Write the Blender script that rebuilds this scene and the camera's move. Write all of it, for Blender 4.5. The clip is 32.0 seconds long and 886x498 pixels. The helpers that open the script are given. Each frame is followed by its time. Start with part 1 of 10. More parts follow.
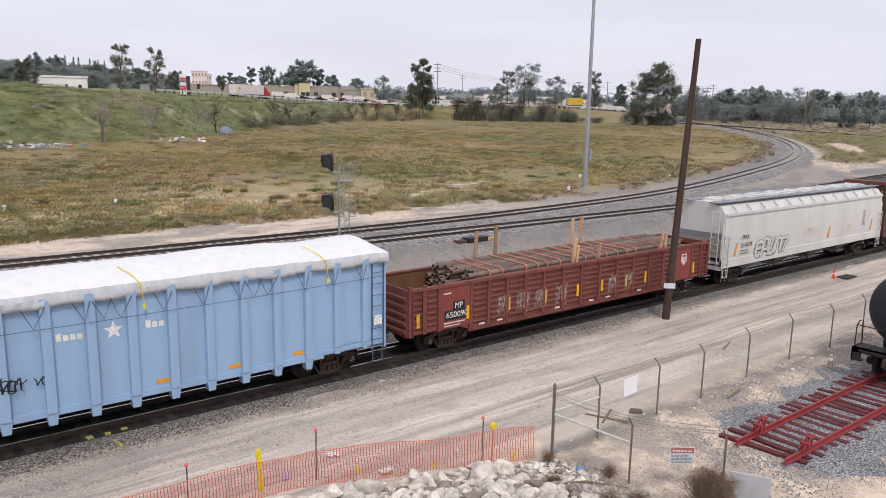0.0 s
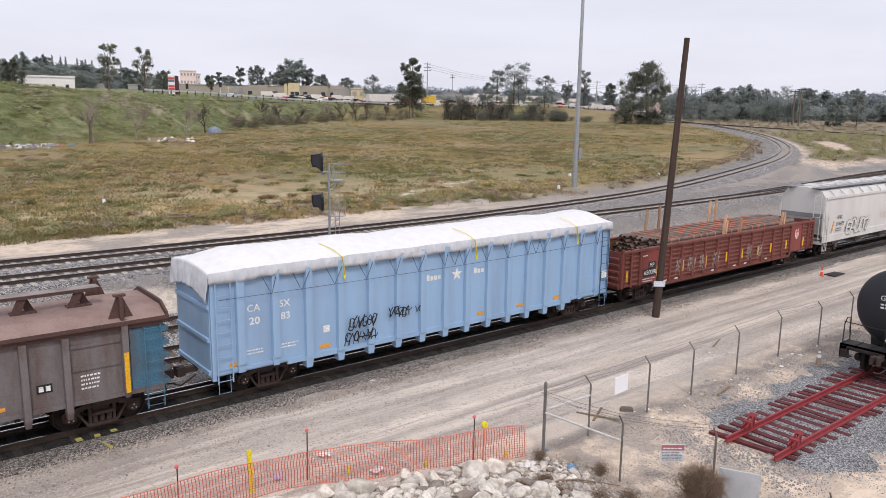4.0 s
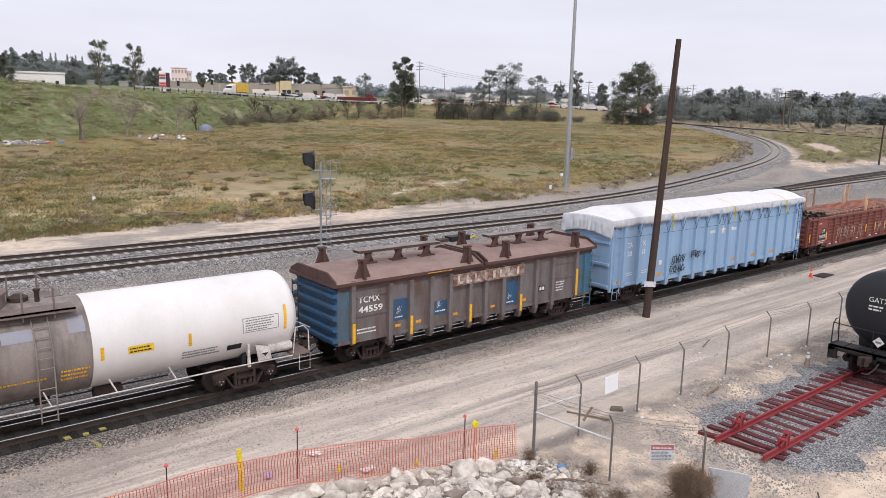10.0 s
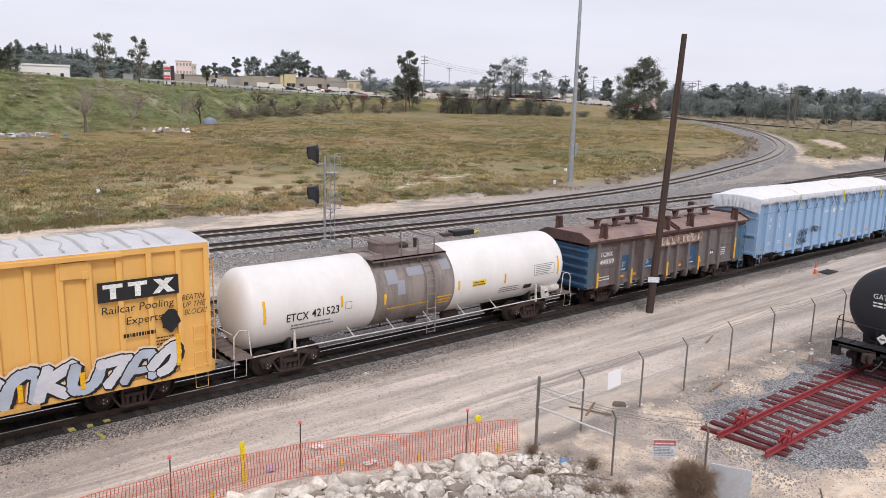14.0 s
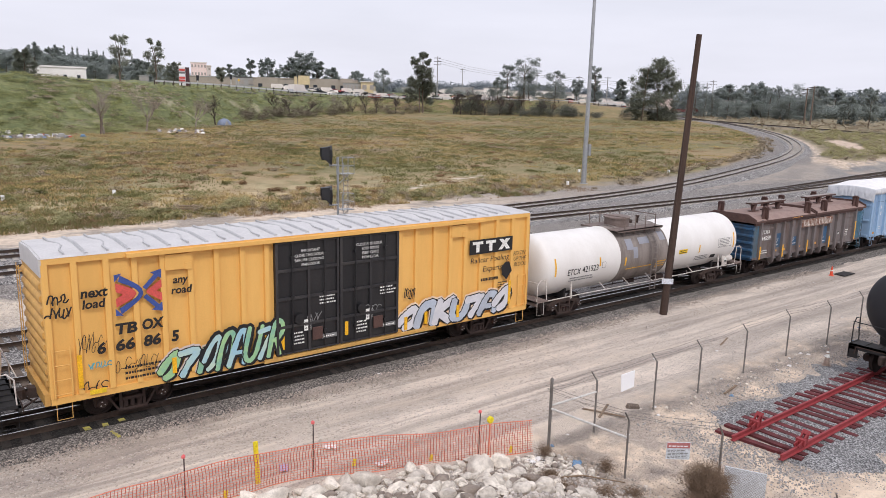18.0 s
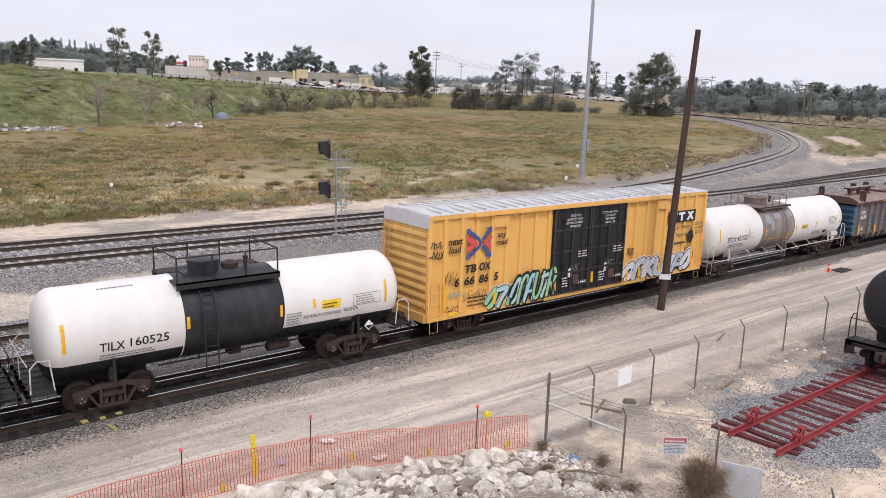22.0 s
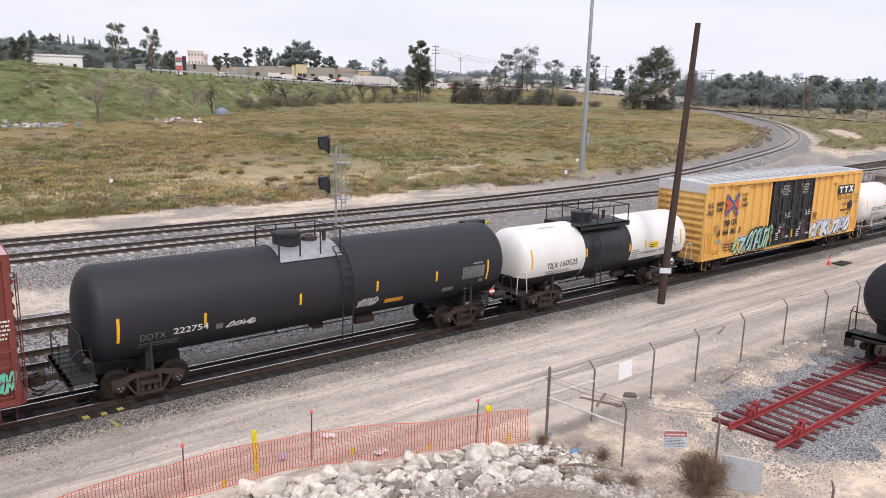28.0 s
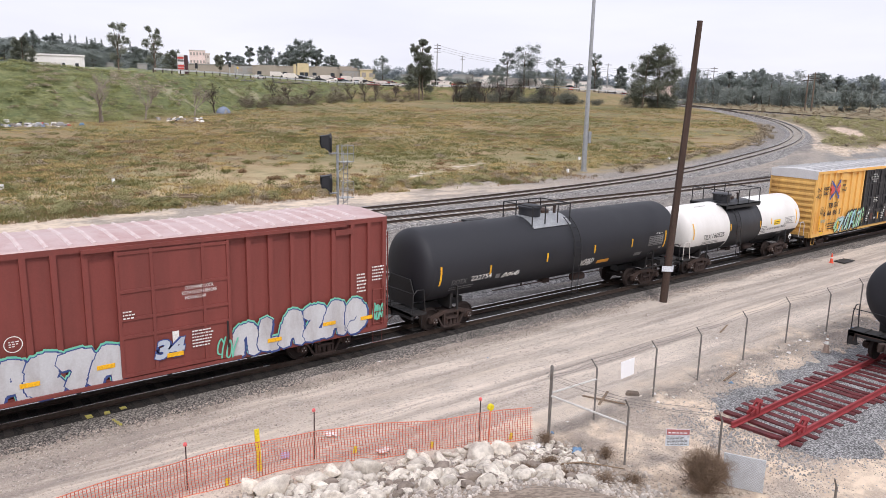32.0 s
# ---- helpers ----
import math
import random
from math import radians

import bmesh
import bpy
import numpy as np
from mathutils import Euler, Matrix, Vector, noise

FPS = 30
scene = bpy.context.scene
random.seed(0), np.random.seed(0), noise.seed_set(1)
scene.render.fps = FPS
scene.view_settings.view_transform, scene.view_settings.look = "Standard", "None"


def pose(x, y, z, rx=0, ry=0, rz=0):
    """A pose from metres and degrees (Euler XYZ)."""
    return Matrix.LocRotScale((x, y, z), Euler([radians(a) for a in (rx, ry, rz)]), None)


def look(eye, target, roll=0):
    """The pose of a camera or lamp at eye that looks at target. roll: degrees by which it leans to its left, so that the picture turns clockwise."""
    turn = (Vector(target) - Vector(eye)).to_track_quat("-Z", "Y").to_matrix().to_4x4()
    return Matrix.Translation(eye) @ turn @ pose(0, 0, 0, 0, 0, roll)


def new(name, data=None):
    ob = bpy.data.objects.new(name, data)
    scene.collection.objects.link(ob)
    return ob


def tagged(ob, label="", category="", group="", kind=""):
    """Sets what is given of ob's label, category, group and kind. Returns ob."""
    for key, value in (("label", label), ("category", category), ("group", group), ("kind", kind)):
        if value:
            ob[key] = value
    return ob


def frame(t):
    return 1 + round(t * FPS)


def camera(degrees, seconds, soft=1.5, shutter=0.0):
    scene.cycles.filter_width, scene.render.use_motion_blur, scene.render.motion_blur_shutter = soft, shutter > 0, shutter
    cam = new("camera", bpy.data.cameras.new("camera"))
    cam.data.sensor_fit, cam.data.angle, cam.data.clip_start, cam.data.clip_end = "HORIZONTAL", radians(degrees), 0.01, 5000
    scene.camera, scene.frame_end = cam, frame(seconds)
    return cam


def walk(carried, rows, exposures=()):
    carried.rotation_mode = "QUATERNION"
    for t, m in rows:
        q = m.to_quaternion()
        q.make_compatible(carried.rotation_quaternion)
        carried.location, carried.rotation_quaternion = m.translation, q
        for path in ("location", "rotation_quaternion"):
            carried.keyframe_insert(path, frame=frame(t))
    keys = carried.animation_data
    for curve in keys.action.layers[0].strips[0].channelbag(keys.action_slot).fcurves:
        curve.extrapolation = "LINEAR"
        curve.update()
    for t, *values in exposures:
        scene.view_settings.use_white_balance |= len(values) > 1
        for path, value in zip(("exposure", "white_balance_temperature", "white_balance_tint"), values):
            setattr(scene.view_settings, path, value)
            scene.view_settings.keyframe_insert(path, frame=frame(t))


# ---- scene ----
FOV = 61.88
cam = camera(FOV, 32.0, soft=0.6)
eye = Vector((-6.904, -23.820, 9.531))


def aim(turn, down, lean):
    """The camera's pose at its one standing place: turn from the y axis, tilt downwards and lean, in degrees."""
    a, p = radians(turn), radians(down)
    way = Vector((math.sin(a) * math.cos(p), math.cos(a) * math.cos(p), -math.sin(p)))
    return look(eye, eye + way * 100, lean)


walk(cam, [
    (0.0, aim(38.019, 10.556, 0.933)),
    (0.5, aim(37.992, 10.556, 0.929)),
    (1.0, aim(37.984, 10.618, 0.918)),
    (1.5, aim(37.992, 10.683, 0.924)),
    (2.0, aim(38.057, 10.622, 0.949)),
    (2.5, aim(38.193, 10.556, 0.968)),
    (3.0, aim(38.402, 10.531, 0.889)),
    (3.5, aim(38.638, 10.546, 0.836)),
    (5.5, aim(38.888, 10.664, 0.817)),
    (6.0, aim(38.947, 10.650, 0.868)),
    (6.5, aim(39.068, 10.625, 0.957)),
    (7.0, aim(39.238, 10.646, 1.141)),
    (7.5, aim(39.409, 10.691, 1.300)),
    (8.0, aim(39.520, 10.711, 1.390)),
    (8.5, aim(39.563, 10.677, 1.365)),
    (9.0, aim(39.556, 10.642, 1.331)),
    (9.5, aim(39.483, 10.620, 1.270)),
    (10.0, aim(39.445, 10.642, 1.231)),
    (10.5, aim(39.542, 10.736, 1.212)),
    (11.0, aim(39.711, 10.823, 1.269)),
    (11.5, aim(39.846, 10.903, 1.312)),
    (12.0, aim(39.862, 10.942, 1.362)),
    (12.5, aim(39.711, 10.963, 1.391)),
    (13.0, aim(39.500, 10.973, 1.375)),
    (13.5, aim(39.315, 11.006, 1.416)),
    (14.0, aim(39.171, 11.080, 1.490)),
    (14.5, aim(39.055, 11.149, 1.530)),
    (16.5, aim(38.938, 11.356, 1.442)),
    (17.0, aim(38.733, 11.240, 1.397)),
    (17.5, aim(38.429, 11.109, 1.413)),
    (18.0, aim(38.149, 11.029, 1.421)),
    (18.5, aim(37.963, 11.077, 1.475)),
    (19.0, aim(37.815, 11.174, 1.545)),
    (19.5, aim(37.604, 11.285, 1.639)),
    (20.0, aim(37.483, 11.336, 1.705)),
    (20.5, aim(37.513, 11.392, 1.727)),
    (21.0, aim(37.743, 11.442, 1.737)),
    (21.5, aim(38.053, 11.446, 1.716)),
    (22.0, aim(38.324, 11.438, 1.662)),
    (22.5, aim(38.535, 11.471, 1.526)),
    (23.0, aim(38.702, 11.566, 1.420)),
    (23.5, aim(38.804, 11.687, 1.337)),
    (24.0, aim(38.827, 11.822, 1.233)),
    (24.5, aim(38.786, 11.975, 1.189)),
    (25.0, aim(38.666, 12.131, 1.234)),
    (25.5, aim(38.493, 12.233, 1.302)),
    (27.5, aim(38.232, 11.948, 1.486)),
    (28.0, aim(38.327, 11.844, 1.433)),
    (28.5, aim(38.418, 11.767, 1.424)),
    (29.0, aim(38.528, 11.712, 1.367)),
    (29.5, aim(38.620, 11.727, 1.309)),
    (30.0, aim(38.707, 11.807, 1.311)),
    (30.5, aim(38.674, 11.856, 1.330)),
    (31.0, aim(38.531, 11.873, 1.394)),
    (31.5, aim(38.312, 11.900, 1.348)),
    (32.0, aim(38.166, 11.955, 1.292)),
], exposures=((0.0, 0.03, 6360, 12), (4.0, 0.08, 6360, 12), (20.0, 0.11, 6360, 12), (24.0, 0.15, 6360, 12), (28.0, 0.22, 6360, 12), (32.0, 0.26, 6360, 12)))

# ---- lie of the land ----
EYE = Vector((-6.90, -23.82, 9.53))


def ease(a, b, v):
    t = min(1.0, max(0.0, (v - a) / (b - a)))
    return t * t * (3 - 2 * t)


def between(table, v):
    """Linear reading of a small table of (key, value)."""
    if v <= table[0][0]:
        return table[0][1]
    for (a, p), (b, q) in zip(table, table[1:]):
        if v <= b:
            return p + (q - p) * (v - a) / (b - a)
    return table[-1][1]


def field_height(x, y):
    """The field without the road embankment: a yard, a low bank and a slope that climbs away from it."""
    up = 0.80 + 0.024 * max(0.0, x - 55) * ease(22, 34, y) + 0.024 * max(0.0, y - 27)
    if up > 6:
        up = 6 + 2.6 * (1 - math.exp(-(up - 6) / 2.6))
    return -0.28 + (up + 0.28) * ease(11.5, 15.5, y)


# azimuth in degrees from the eye: foot distance, crest distance, crest height of the road embankment
FOOT = ((-25, 125), (7, 138), (14, 146), (17.5, 160), (21, 180), (23.4, 203), (26.3, 216), (30, 233), (34, 247), (42.5, 270), (47, 260), (51, 250), (54.5, 285), (60, 420))
CREST_Z = ((-25, 15.0), (7, 13.9), (10.5, 13.2), (14, 12.5), (21.5, 12.5), (25.5, 11.9), (29.7, 11.3), (34, 11.0), (42.5, 11.4), (46.7, 11.4), (51, 10.4), (55, 8.9), (60, 8.6))
BANK = 25


def foot(az):
    """Foot of the embankment, its bends eased."""
    return sum(between(FOOT, az + j) for j in (-4, -2, 0, 2, 4)) / 5


FEET = [(k * 0.5, foot(k * 0.5)) for k in range(-90, 150)]


def foot_at(az):
    k = min(238, max(0, int((az + 45) * 2)))
    return FEET[k][1] + (FEET[k + 1][1] - FEET[k][1]) * min(1, max(0, (az - FEET[k][0]) * 2))


def land(x, y):
    dx, dy = x - EYE.x, y - EYE.y
    d, az = math.hypot(dx, dy), math.degrees(math.atan2(dx, dy))
    z = field_height(x, y)
    if -40 < az < 60 and d > 90:
        a, h = foot_at(az), between(CREST_Z, az)
        b = a + BANK
        if d > a:
            z += (h - z) * ease(a - 2, b + 2, d) * (1 if az > -25 else ease(-40, -25, az))
        if d > b and az < 22:                                 # the road dips behind the crest here
            z -= 4.8 * ease(b + 1, b + 6, d) * (1 - ease(b + 17, b + 25, d)) * (1 - ease(16.5, 21.5, az))
        if d > b + 16:                                        # the town behind lies a little higher
            z += (15.0 - 6.4 * ease(44, 56, az) - z) * ease(b + 16, b + 105, d)
    rim = -8.2 - 0.27 * x                                     # a bank of rocks rises towards the standing place
    if y < rim and -40 < x < 9.5:
        z += min(3.0, 0.34 * (rim - y)) * (1 - ease(3.5, 8.5, x)) * ease(-40, -20, x)
    return z


HEADING = ((16, 0), (34, 5), (50, 8.2), (64, 11), (92, 12), (106, 17.7), (123, 23.8), (139, 31.4), (161, 38.6), (183, 47.3), (199, 51.2), (215, 53.6), (260, 56))


def curve_line():
    """The outer main line: straight beside the other, then a long bend to the left up the slope."""
    pts, x, y = [], -120.0, 21.4
    while x < 300:
        pts.append((x, y, field_height(x, y) + 0.36))
        a = radians(between(HEADING, x))
        x, y = x + 3 * math.cos(a), y + 3 * math.sin(a)
    return pts


bend = curve_line()


def from_bend(x, y):
    """Metres from the bending track: above zero on its field side."""
    i = min(len(bend) - 2, max(0, int((x + 120) / 3)))
    while i < len(bend) - 2 and bend[i + 1][0] < x:
        i += 1
    (ax, ay, _), (bx, by, _) = bend[i], bend[i + 1]
    d = math.hypot(bx - ax, by - ay)
    return ((bx - ax) * (y - ay) - (by - ay) * (x - ax)) / d

# ---- daylight ----
SUN_HEIGHT, SUN_TURN = 52, 205          # degrees: height over the ground, and compass turn of the sun from +y
world = bpy.data.worlds.new("hazy_sky")
scene.world = world
world.use_nodes = True
wn, wl = world.node_tree.nodes, world.node_tree.links
wn.clear()
sky = wn.new("ShaderNodeTexSky")
sky.sky_type, sky.sun_disc = "NISHITA", False
sky.sun_elevation, sky.sun_rotation = radians(SUN_HEIGHT), radians(SUN_TURN)
sky.air_density, sky.dust_density, sky.ozone_density = 1.0, 6.0, 1.5
veil = wn.new("ShaderNodeMixRGB")            # thin high cloud over the blue
veil.inputs["Color2"].default_value = (8.0, 8.0, 8.75, 1)
clouds, cramp, ctex, cmap = wn.new("ShaderNodeTexNoise"), wn.new("ShaderNodeMapRange"), wn.new("ShaderNodeTexCoord"), wn.new("ShaderNodeMapping")
cmap.inputs["Scale"].default_value = (1.2, 1.2, 6.0)
clouds.inputs["Scale"].default_value, clouds.inputs["Detail"].default_value = 2.2, 5
for socket, value in (("From Min", 0.3), ("From Max", 0.75), ("To Min", 0.80), ("To Max", 0.97)):
    cramp.inputs[socket].default_value = value
wl.new(ctex.outputs["Generated"], cmap.inputs["Vector"])
wl.new(cmap.outputs["Vector"], clouds.inputs["Vector"])
wl.new(clouds.outputs["Fac"], cramp.inputs["Value"])
wl.new(cramp.outputs["Result"], veil.inputs["Fac"])
wl.new(sky.outputs["Color"], veil.inputs["Color1"])
back, wout = wn.new("ShaderNodeBackground"), wn.new("ShaderNodeOutputWorld")
back.inputs["Strength"].default_value = 0.109
wl.new(veil.outputs["Color"], back.inputs["Color"])
wl.new(back.outputs["Background"], wout.inputs["Surface"])
sun = new("sun", bpy.data.lights.new("sun", "SUN"))
sun.data.energy, sun.data.angle, sun.data.color = 1.6, radians(12), (1.0, 0.97, 0.92)
_a, _e = radians(SUN_TURN), radians(SUN_HEIGHT)
sun_way = Vector((math.sin(_a) * math.cos(_e), math.cos(_a) * math.cos(_e), math.sin(_e)))
sun.matrix_world = look(sun_way * 60, (0, 0, 0))
scene.view_settings.exposure = 0.12


# ---- materials ----
def tone(r, g, b):
    """A base colour from 0..255 display values."""
    return tuple(((c / 255 + 0.055) / 1.055) ** 2.4 if c > 10 else c / 255 / 12.92 for c in (r, g, b)) + (1,)


def surface(name, base, rough=0.6, metal=0.0, second=None, amount=0.5, scale=0.8, fine=18, grain=0.25, bump=0.15, streak=1.0, island=0.0, each=0.0, bump_size=0.02, thin=0.0):
    """A worn surface: base colour, a second colour in patches, fine grain and relief. streak below 1 draws the patches out downwards."""
    m = bpy.data.materials.new(name)
    m.use_nodes = True
    n, l = m.node_tree.nodes, m.node_tree.links
    bs = n["Principled BSDF"]
    tex, mp = n.new("ShaderNodeTexCoord"), n.new("ShaderNodeMapping")
    mp.inputs["Scale"].default_value = (1, 1, streak)
    l.new(tex.outputs["Object"], mp.inputs["Vector"])
    big, small = n.new("ShaderNodeTexNoise"), n.new("ShaderNodeTexNoise")
    big.inputs["Scale"].default_value, big.inputs["Detail"].default_value, big.inputs["Roughness"].default_value = scale, 6, 0.65
    small.inputs["Scale"].default_value, small.inputs["Detail"].default_value = fine, 4
    l.new(mp.outputs["Vector"], big.inputs["Vector"])
    l.new(tex.outputs["Object"], small.inputs["Vector"])
    ramp = n.new("ShaderNodeMapRange")
    for socket, value in (("From Min", 0.42), ("From Max", 0.68), ("To Min", 0.0), ("To Max", amount)):
        ramp.inputs[socket].default_value = value
    l.new(big.outputs["Fac"], ramp.inputs["Value"])
    mix = n.new("ShaderNodeMixRGB")
    mix.inputs["Color1"].default_value = base
    mix.inputs["Color2"].default_value = second or tuple(c * 0.6 for c in base[:3]) + (1,)
    l.new(ramp.outputs["Result"], mix.inputs["Fac"])
    shade = n.new("ShaderNodeMapRange")
    for socket, value in (("From Min", 0.25), ("From Max", 0.75), ("To Min", 1 - grain), ("To Max", 1 + grain)):
        shade.inputs[socket].default_value = value
    l.new(small.outputs["Fac"], shade.inputs["Value"])
    out = shade.outputs["Result"]
    for spread, node, socket in ((island, "ShaderNodeNewGeometry", "Random Per Island"), (each, "ShaderNodeObjectInfo", "Random")):
        if spread:
            r, k, mul = n.new(node), n.new("ShaderNodeMapRange"), n.new("ShaderNodeMath")
            k.inputs["To Min"].default_value, k.inputs["To Max"].default_value = 1 - spread, 1 + spread
            mul.operation = "MULTIPLY"
            l.new(r.outputs[socket], k.inputs["Value"])
            l.new(k.outputs["Result"], mul.inputs[0])
            l.new(out, mul.inputs[1])
            out = mul.outputs["Value"]
    vary = n.new("ShaderNodeVectorMath")
    vary.operation = "SCALE"
    l.new(mix.outputs["Color"], vary.inputs[0])
    l.new(out, vary.inputs["Scale"])
    l.new(vary.outputs["Vector"], bs.inputs["Base Color"])
    rr = n.new("ShaderNodeMapRange")
    rr.inputs["To Min"].default_value, rr.inputs["To Max"].default_value = max(0.02, rough - 0.12), min(1, rough + 0.15)
    l.new(big.outputs["Fac"], rr.inputs["Value"])
    l.new(rr.outputs["Result"], bs.inputs["Roughness"])
    bs.inputs["Metallic"].default_value = metal
    if bump:
        b = n.new("ShaderNodeBump")
        b.inputs["Strength"].default_value, b.inputs["Distance"].default_value = bump, bump_size
        l.new(small.outputs["Fac"], b.inputs["Height"])
        l.new(b.outputs["Normal"], bs.inputs["Normal"])
    if thin:                                                  # light passes through leaves and blades
        trans, both = n.new("ShaderNodeBsdfTranslucent"), n.new("ShaderNodeMixShader")
        both.inputs["Fac"].default_value = thin
        l.new(vary.outputs["Vector"], trans.inputs["Color"])
        l.new(bs.outputs["BSDF"], both.inputs[1])
        l.new(trans.outputs["BSDF"], both.inputs[2])
        l.new(both.outputs["Shader"], n["Material Output"].inputs["Surface"])
    return m


M = {}


def plain(key, rgb, rough=0.55, **more):
    M[key] = surface(key, tone(*rgb), rough, **more)
    return M[key]


plain("rail_steel", (74, 62, 55), 0.55, second=tone(60, 46, 38), metal=0.3, fine=9)
plain("rail_top", (205, 203, 200), 0.22, metal=0.9, amount=0.2, bump=0)
plain("oiled_tie", (54, 48, 45), 0.9, second=tone(36, 32, 31), scale=2, fine=30, each=0.3, bump=0.5)
plain("wood_tie", (92, 80, 70), 0.9, second=tone(58, 50, 46), scale=2, fine=30, each=0.3, bump=0.5)
plain("concrete_tie", (180, 173, 165), 0.85, second=tone(132, 124, 116), scale=2, each=0.2)
plain("wheel_steel", (40, 33, 31), 0.7, second=tone(58, 42, 36), metal=0.3)
plain("truck_steel", (58, 46, 42), 0.8, second=tone(78, 56, 46), scale=2)
plain("bright_steel", (190, 190, 188), 0.35, metal=0.8)
plain("black_steel", (30, 30, 32), 0.65, second=tone(56, 50, 46), amount=0.35)
plain("reflector_yellow", (236, 178, 30), 0.4, bump=0)
plain("white_mark", (226, 226, 222), 0.6, second=tone(180, 176, 170), amount=0.4, scale=3, bump=0)
plain("black_mark", (26, 26, 28), 0.6, bump=0)
plain("grey_mark", (120, 120, 120), 0.6, bump=0)
plain("galvanised", (168, 170, 172), 0.45, metal=0.55, second=tone(132, 134, 138), scale=3)
plain("old_wood_pole", (70, 54, 46), 0.9, second=tone(44, 36, 34), streak=0.1, scale=3, bump=0.5)


# ---- building helpers ----
class Shape:
    """Collects faces for one mesh."""

    def __init__(self):
        self.v, self.f, self.m, self.now = [], [], [], 0

    def paint(self, index):
        self.now = index
        return self

    def add(self, verts, faces):
        k = len(self.v)
        self.v += [tuple(p) for p in verts]
        self.f += [[k + i for i in face] for face in faces]
        self.m += [self.now] * len(faces)
        return self

    def box(self, x0, x1, y0, y1, z0, z1):
        return self.hexa([(x0, y0, z0), (x1, y0, z0), (x1, y1, z0), (x0, y1, z0), (x0, y0, z1), (x1, y0, z1), (x1, y1, z1), (x0, y1, z1)])

    def hexa(self, p):
        return self.add(p, [(3, 2, 1, 0), (4, 5, 6, 7), (0, 1, 5, 4), (1, 2, 6, 5), (2, 3, 7, 6), (3, 0, 4, 7)])

    def bar(self, a, b, w, h=None):
        """A square bar from a to b."""
        a, b, h = Vector(a), Vector(b), h or w
        d = (b - a).normalized()
        s = d.cross((0, 0, 1)) if abs(d.z) < 0.95 else Vector((1, 0, 0))
        s.normalize()
        u = s.cross(d)
        c = [s * w / 2 * i + u * h / 2 * j for i, j in ((-1, -1), (1, -1), (1, 1), (-1, 1))]
        return self.add([a + k for k in c] + [b + k for k in c], [(0, 1, 2, 3), (7, 6, 5, 4), (4, 5, 1, 0), (5, 6, 2, 1), (6, 7, 3, 2), (7, 4, 0, 3)])

    def rod(self, points, r, n=6, r2=None):
        """A round rod along points; r2: the radius at the far end."""
        pts = [Vector(p) for p in points]
        base, side = len(self.v), None
        verts = []
        for i, p in enumerate(pts):
            d = (pts[min(i + 1, len(pts) - 1)] - pts[max(i - 1, 0)]).normalized()
            if side is None:
                side = d.cross((0, 0, 1)) if abs(d.z) < 0.9 else d.cross((1, 0, 0))
            side = (side - d * side.dot(d)).normalized()
            u, rr = d.cross(side), r if r2 is None else r + (r2 - r) * i / (len(pts) - 1)
            verts += [p + (side * math.cos(2 * math.pi * k / n) + u * math.sin(2 * math.pi * k / n)) * rr for k in range(n)]
        faces = [(i * n + k, i * n + (k + 1) % n, (i + 1) * n + (k + 1) % n, (i + 1) * n + k) for i in range(len(pts) - 1) for k in range(n)]
        faces += [tuple(range(n - 1, -1, -1)), tuple(range((len(pts) - 1) * n, len(pts) * n))]
        return self.add(verts, faces)

    def prism(self, outline, axis, a, b):
        """An outline of 2D points pushed along an axis from a to b; the outline lies in the other two axes in order."""
        def at(p, w):
            return (w, p[0], p[1]) if axis == 0 else (p[0], w, p[1]) if axis == 1 else (p[0], p[1], w)
        n = len(outline)
        return self.add([at(p, a) for p in outline] + [at(p, b) for p in outline],
                        [tuple(range(n - 1, -1, -1)), tuple(range(n, 2 * n))] + [(k, (k + 1) % n, n + (k + 1) % n, n + k) for k in range(n)])

    def lathe(self, profile, n, axis=0, centre=(0, 0, 0)):
        """A profile of (along, radius) turned about an axis."""
        c, verts = Vector(centre), []
        for w, r in profile:
            for k in range(n):
                a = 2 * math.pi * k / n
                u, v = r * math.cos(a), r * math.sin(a)
                verts.append(c + Vector((w, u, v) if axis == 0 else (v, w, u) if axis == 1 else (u, v, w)))
        faces = [(i * n + k, i * n + (k + 1) % n, (i + 1) * n + (k + 1) % n, (i + 1) * n + k) for i in range(len(profile) - 1) for k in range(n)]
        return self.add(verts, faces + [tuple(range(n - 1, -1, -1)), tuple(range((len(profile) - 1) * n, len(profile) * n))])

    def mesh(self, name, mats, smooth=0):
        me = bpy.data.meshes.new(name)
        me.from_pydata(self.v, [], self.f)
        for m in mats if isinstance(mats, (list, tuple)) else [mats]:
            me.materials.append(m)
        me.polygons.foreach_set("material_index", self.m)
        bm = bmesh.new()
        bm.from_mesh(me)
        bmesh.ops.recalc_face_normals(bm, faces=bm.faces)
        bm.to_mesh(me)
        bm.free()
        if smooth:
            me.polygons.foreach_set("use_smooth", [True] * len(me.polygons))
            me.set_sharp_from_angle(angle=radians(smooth))
        return me


def thing(name, label, category, group="", kind="", at=None):
    """An empty that carries the parts of one thing."""
    ob = new(name)
    ob.empty_display_size = 0.2
    if at is not None:
        ob.matrix_basis = at
    return tagged(ob, label, category, group, kind)


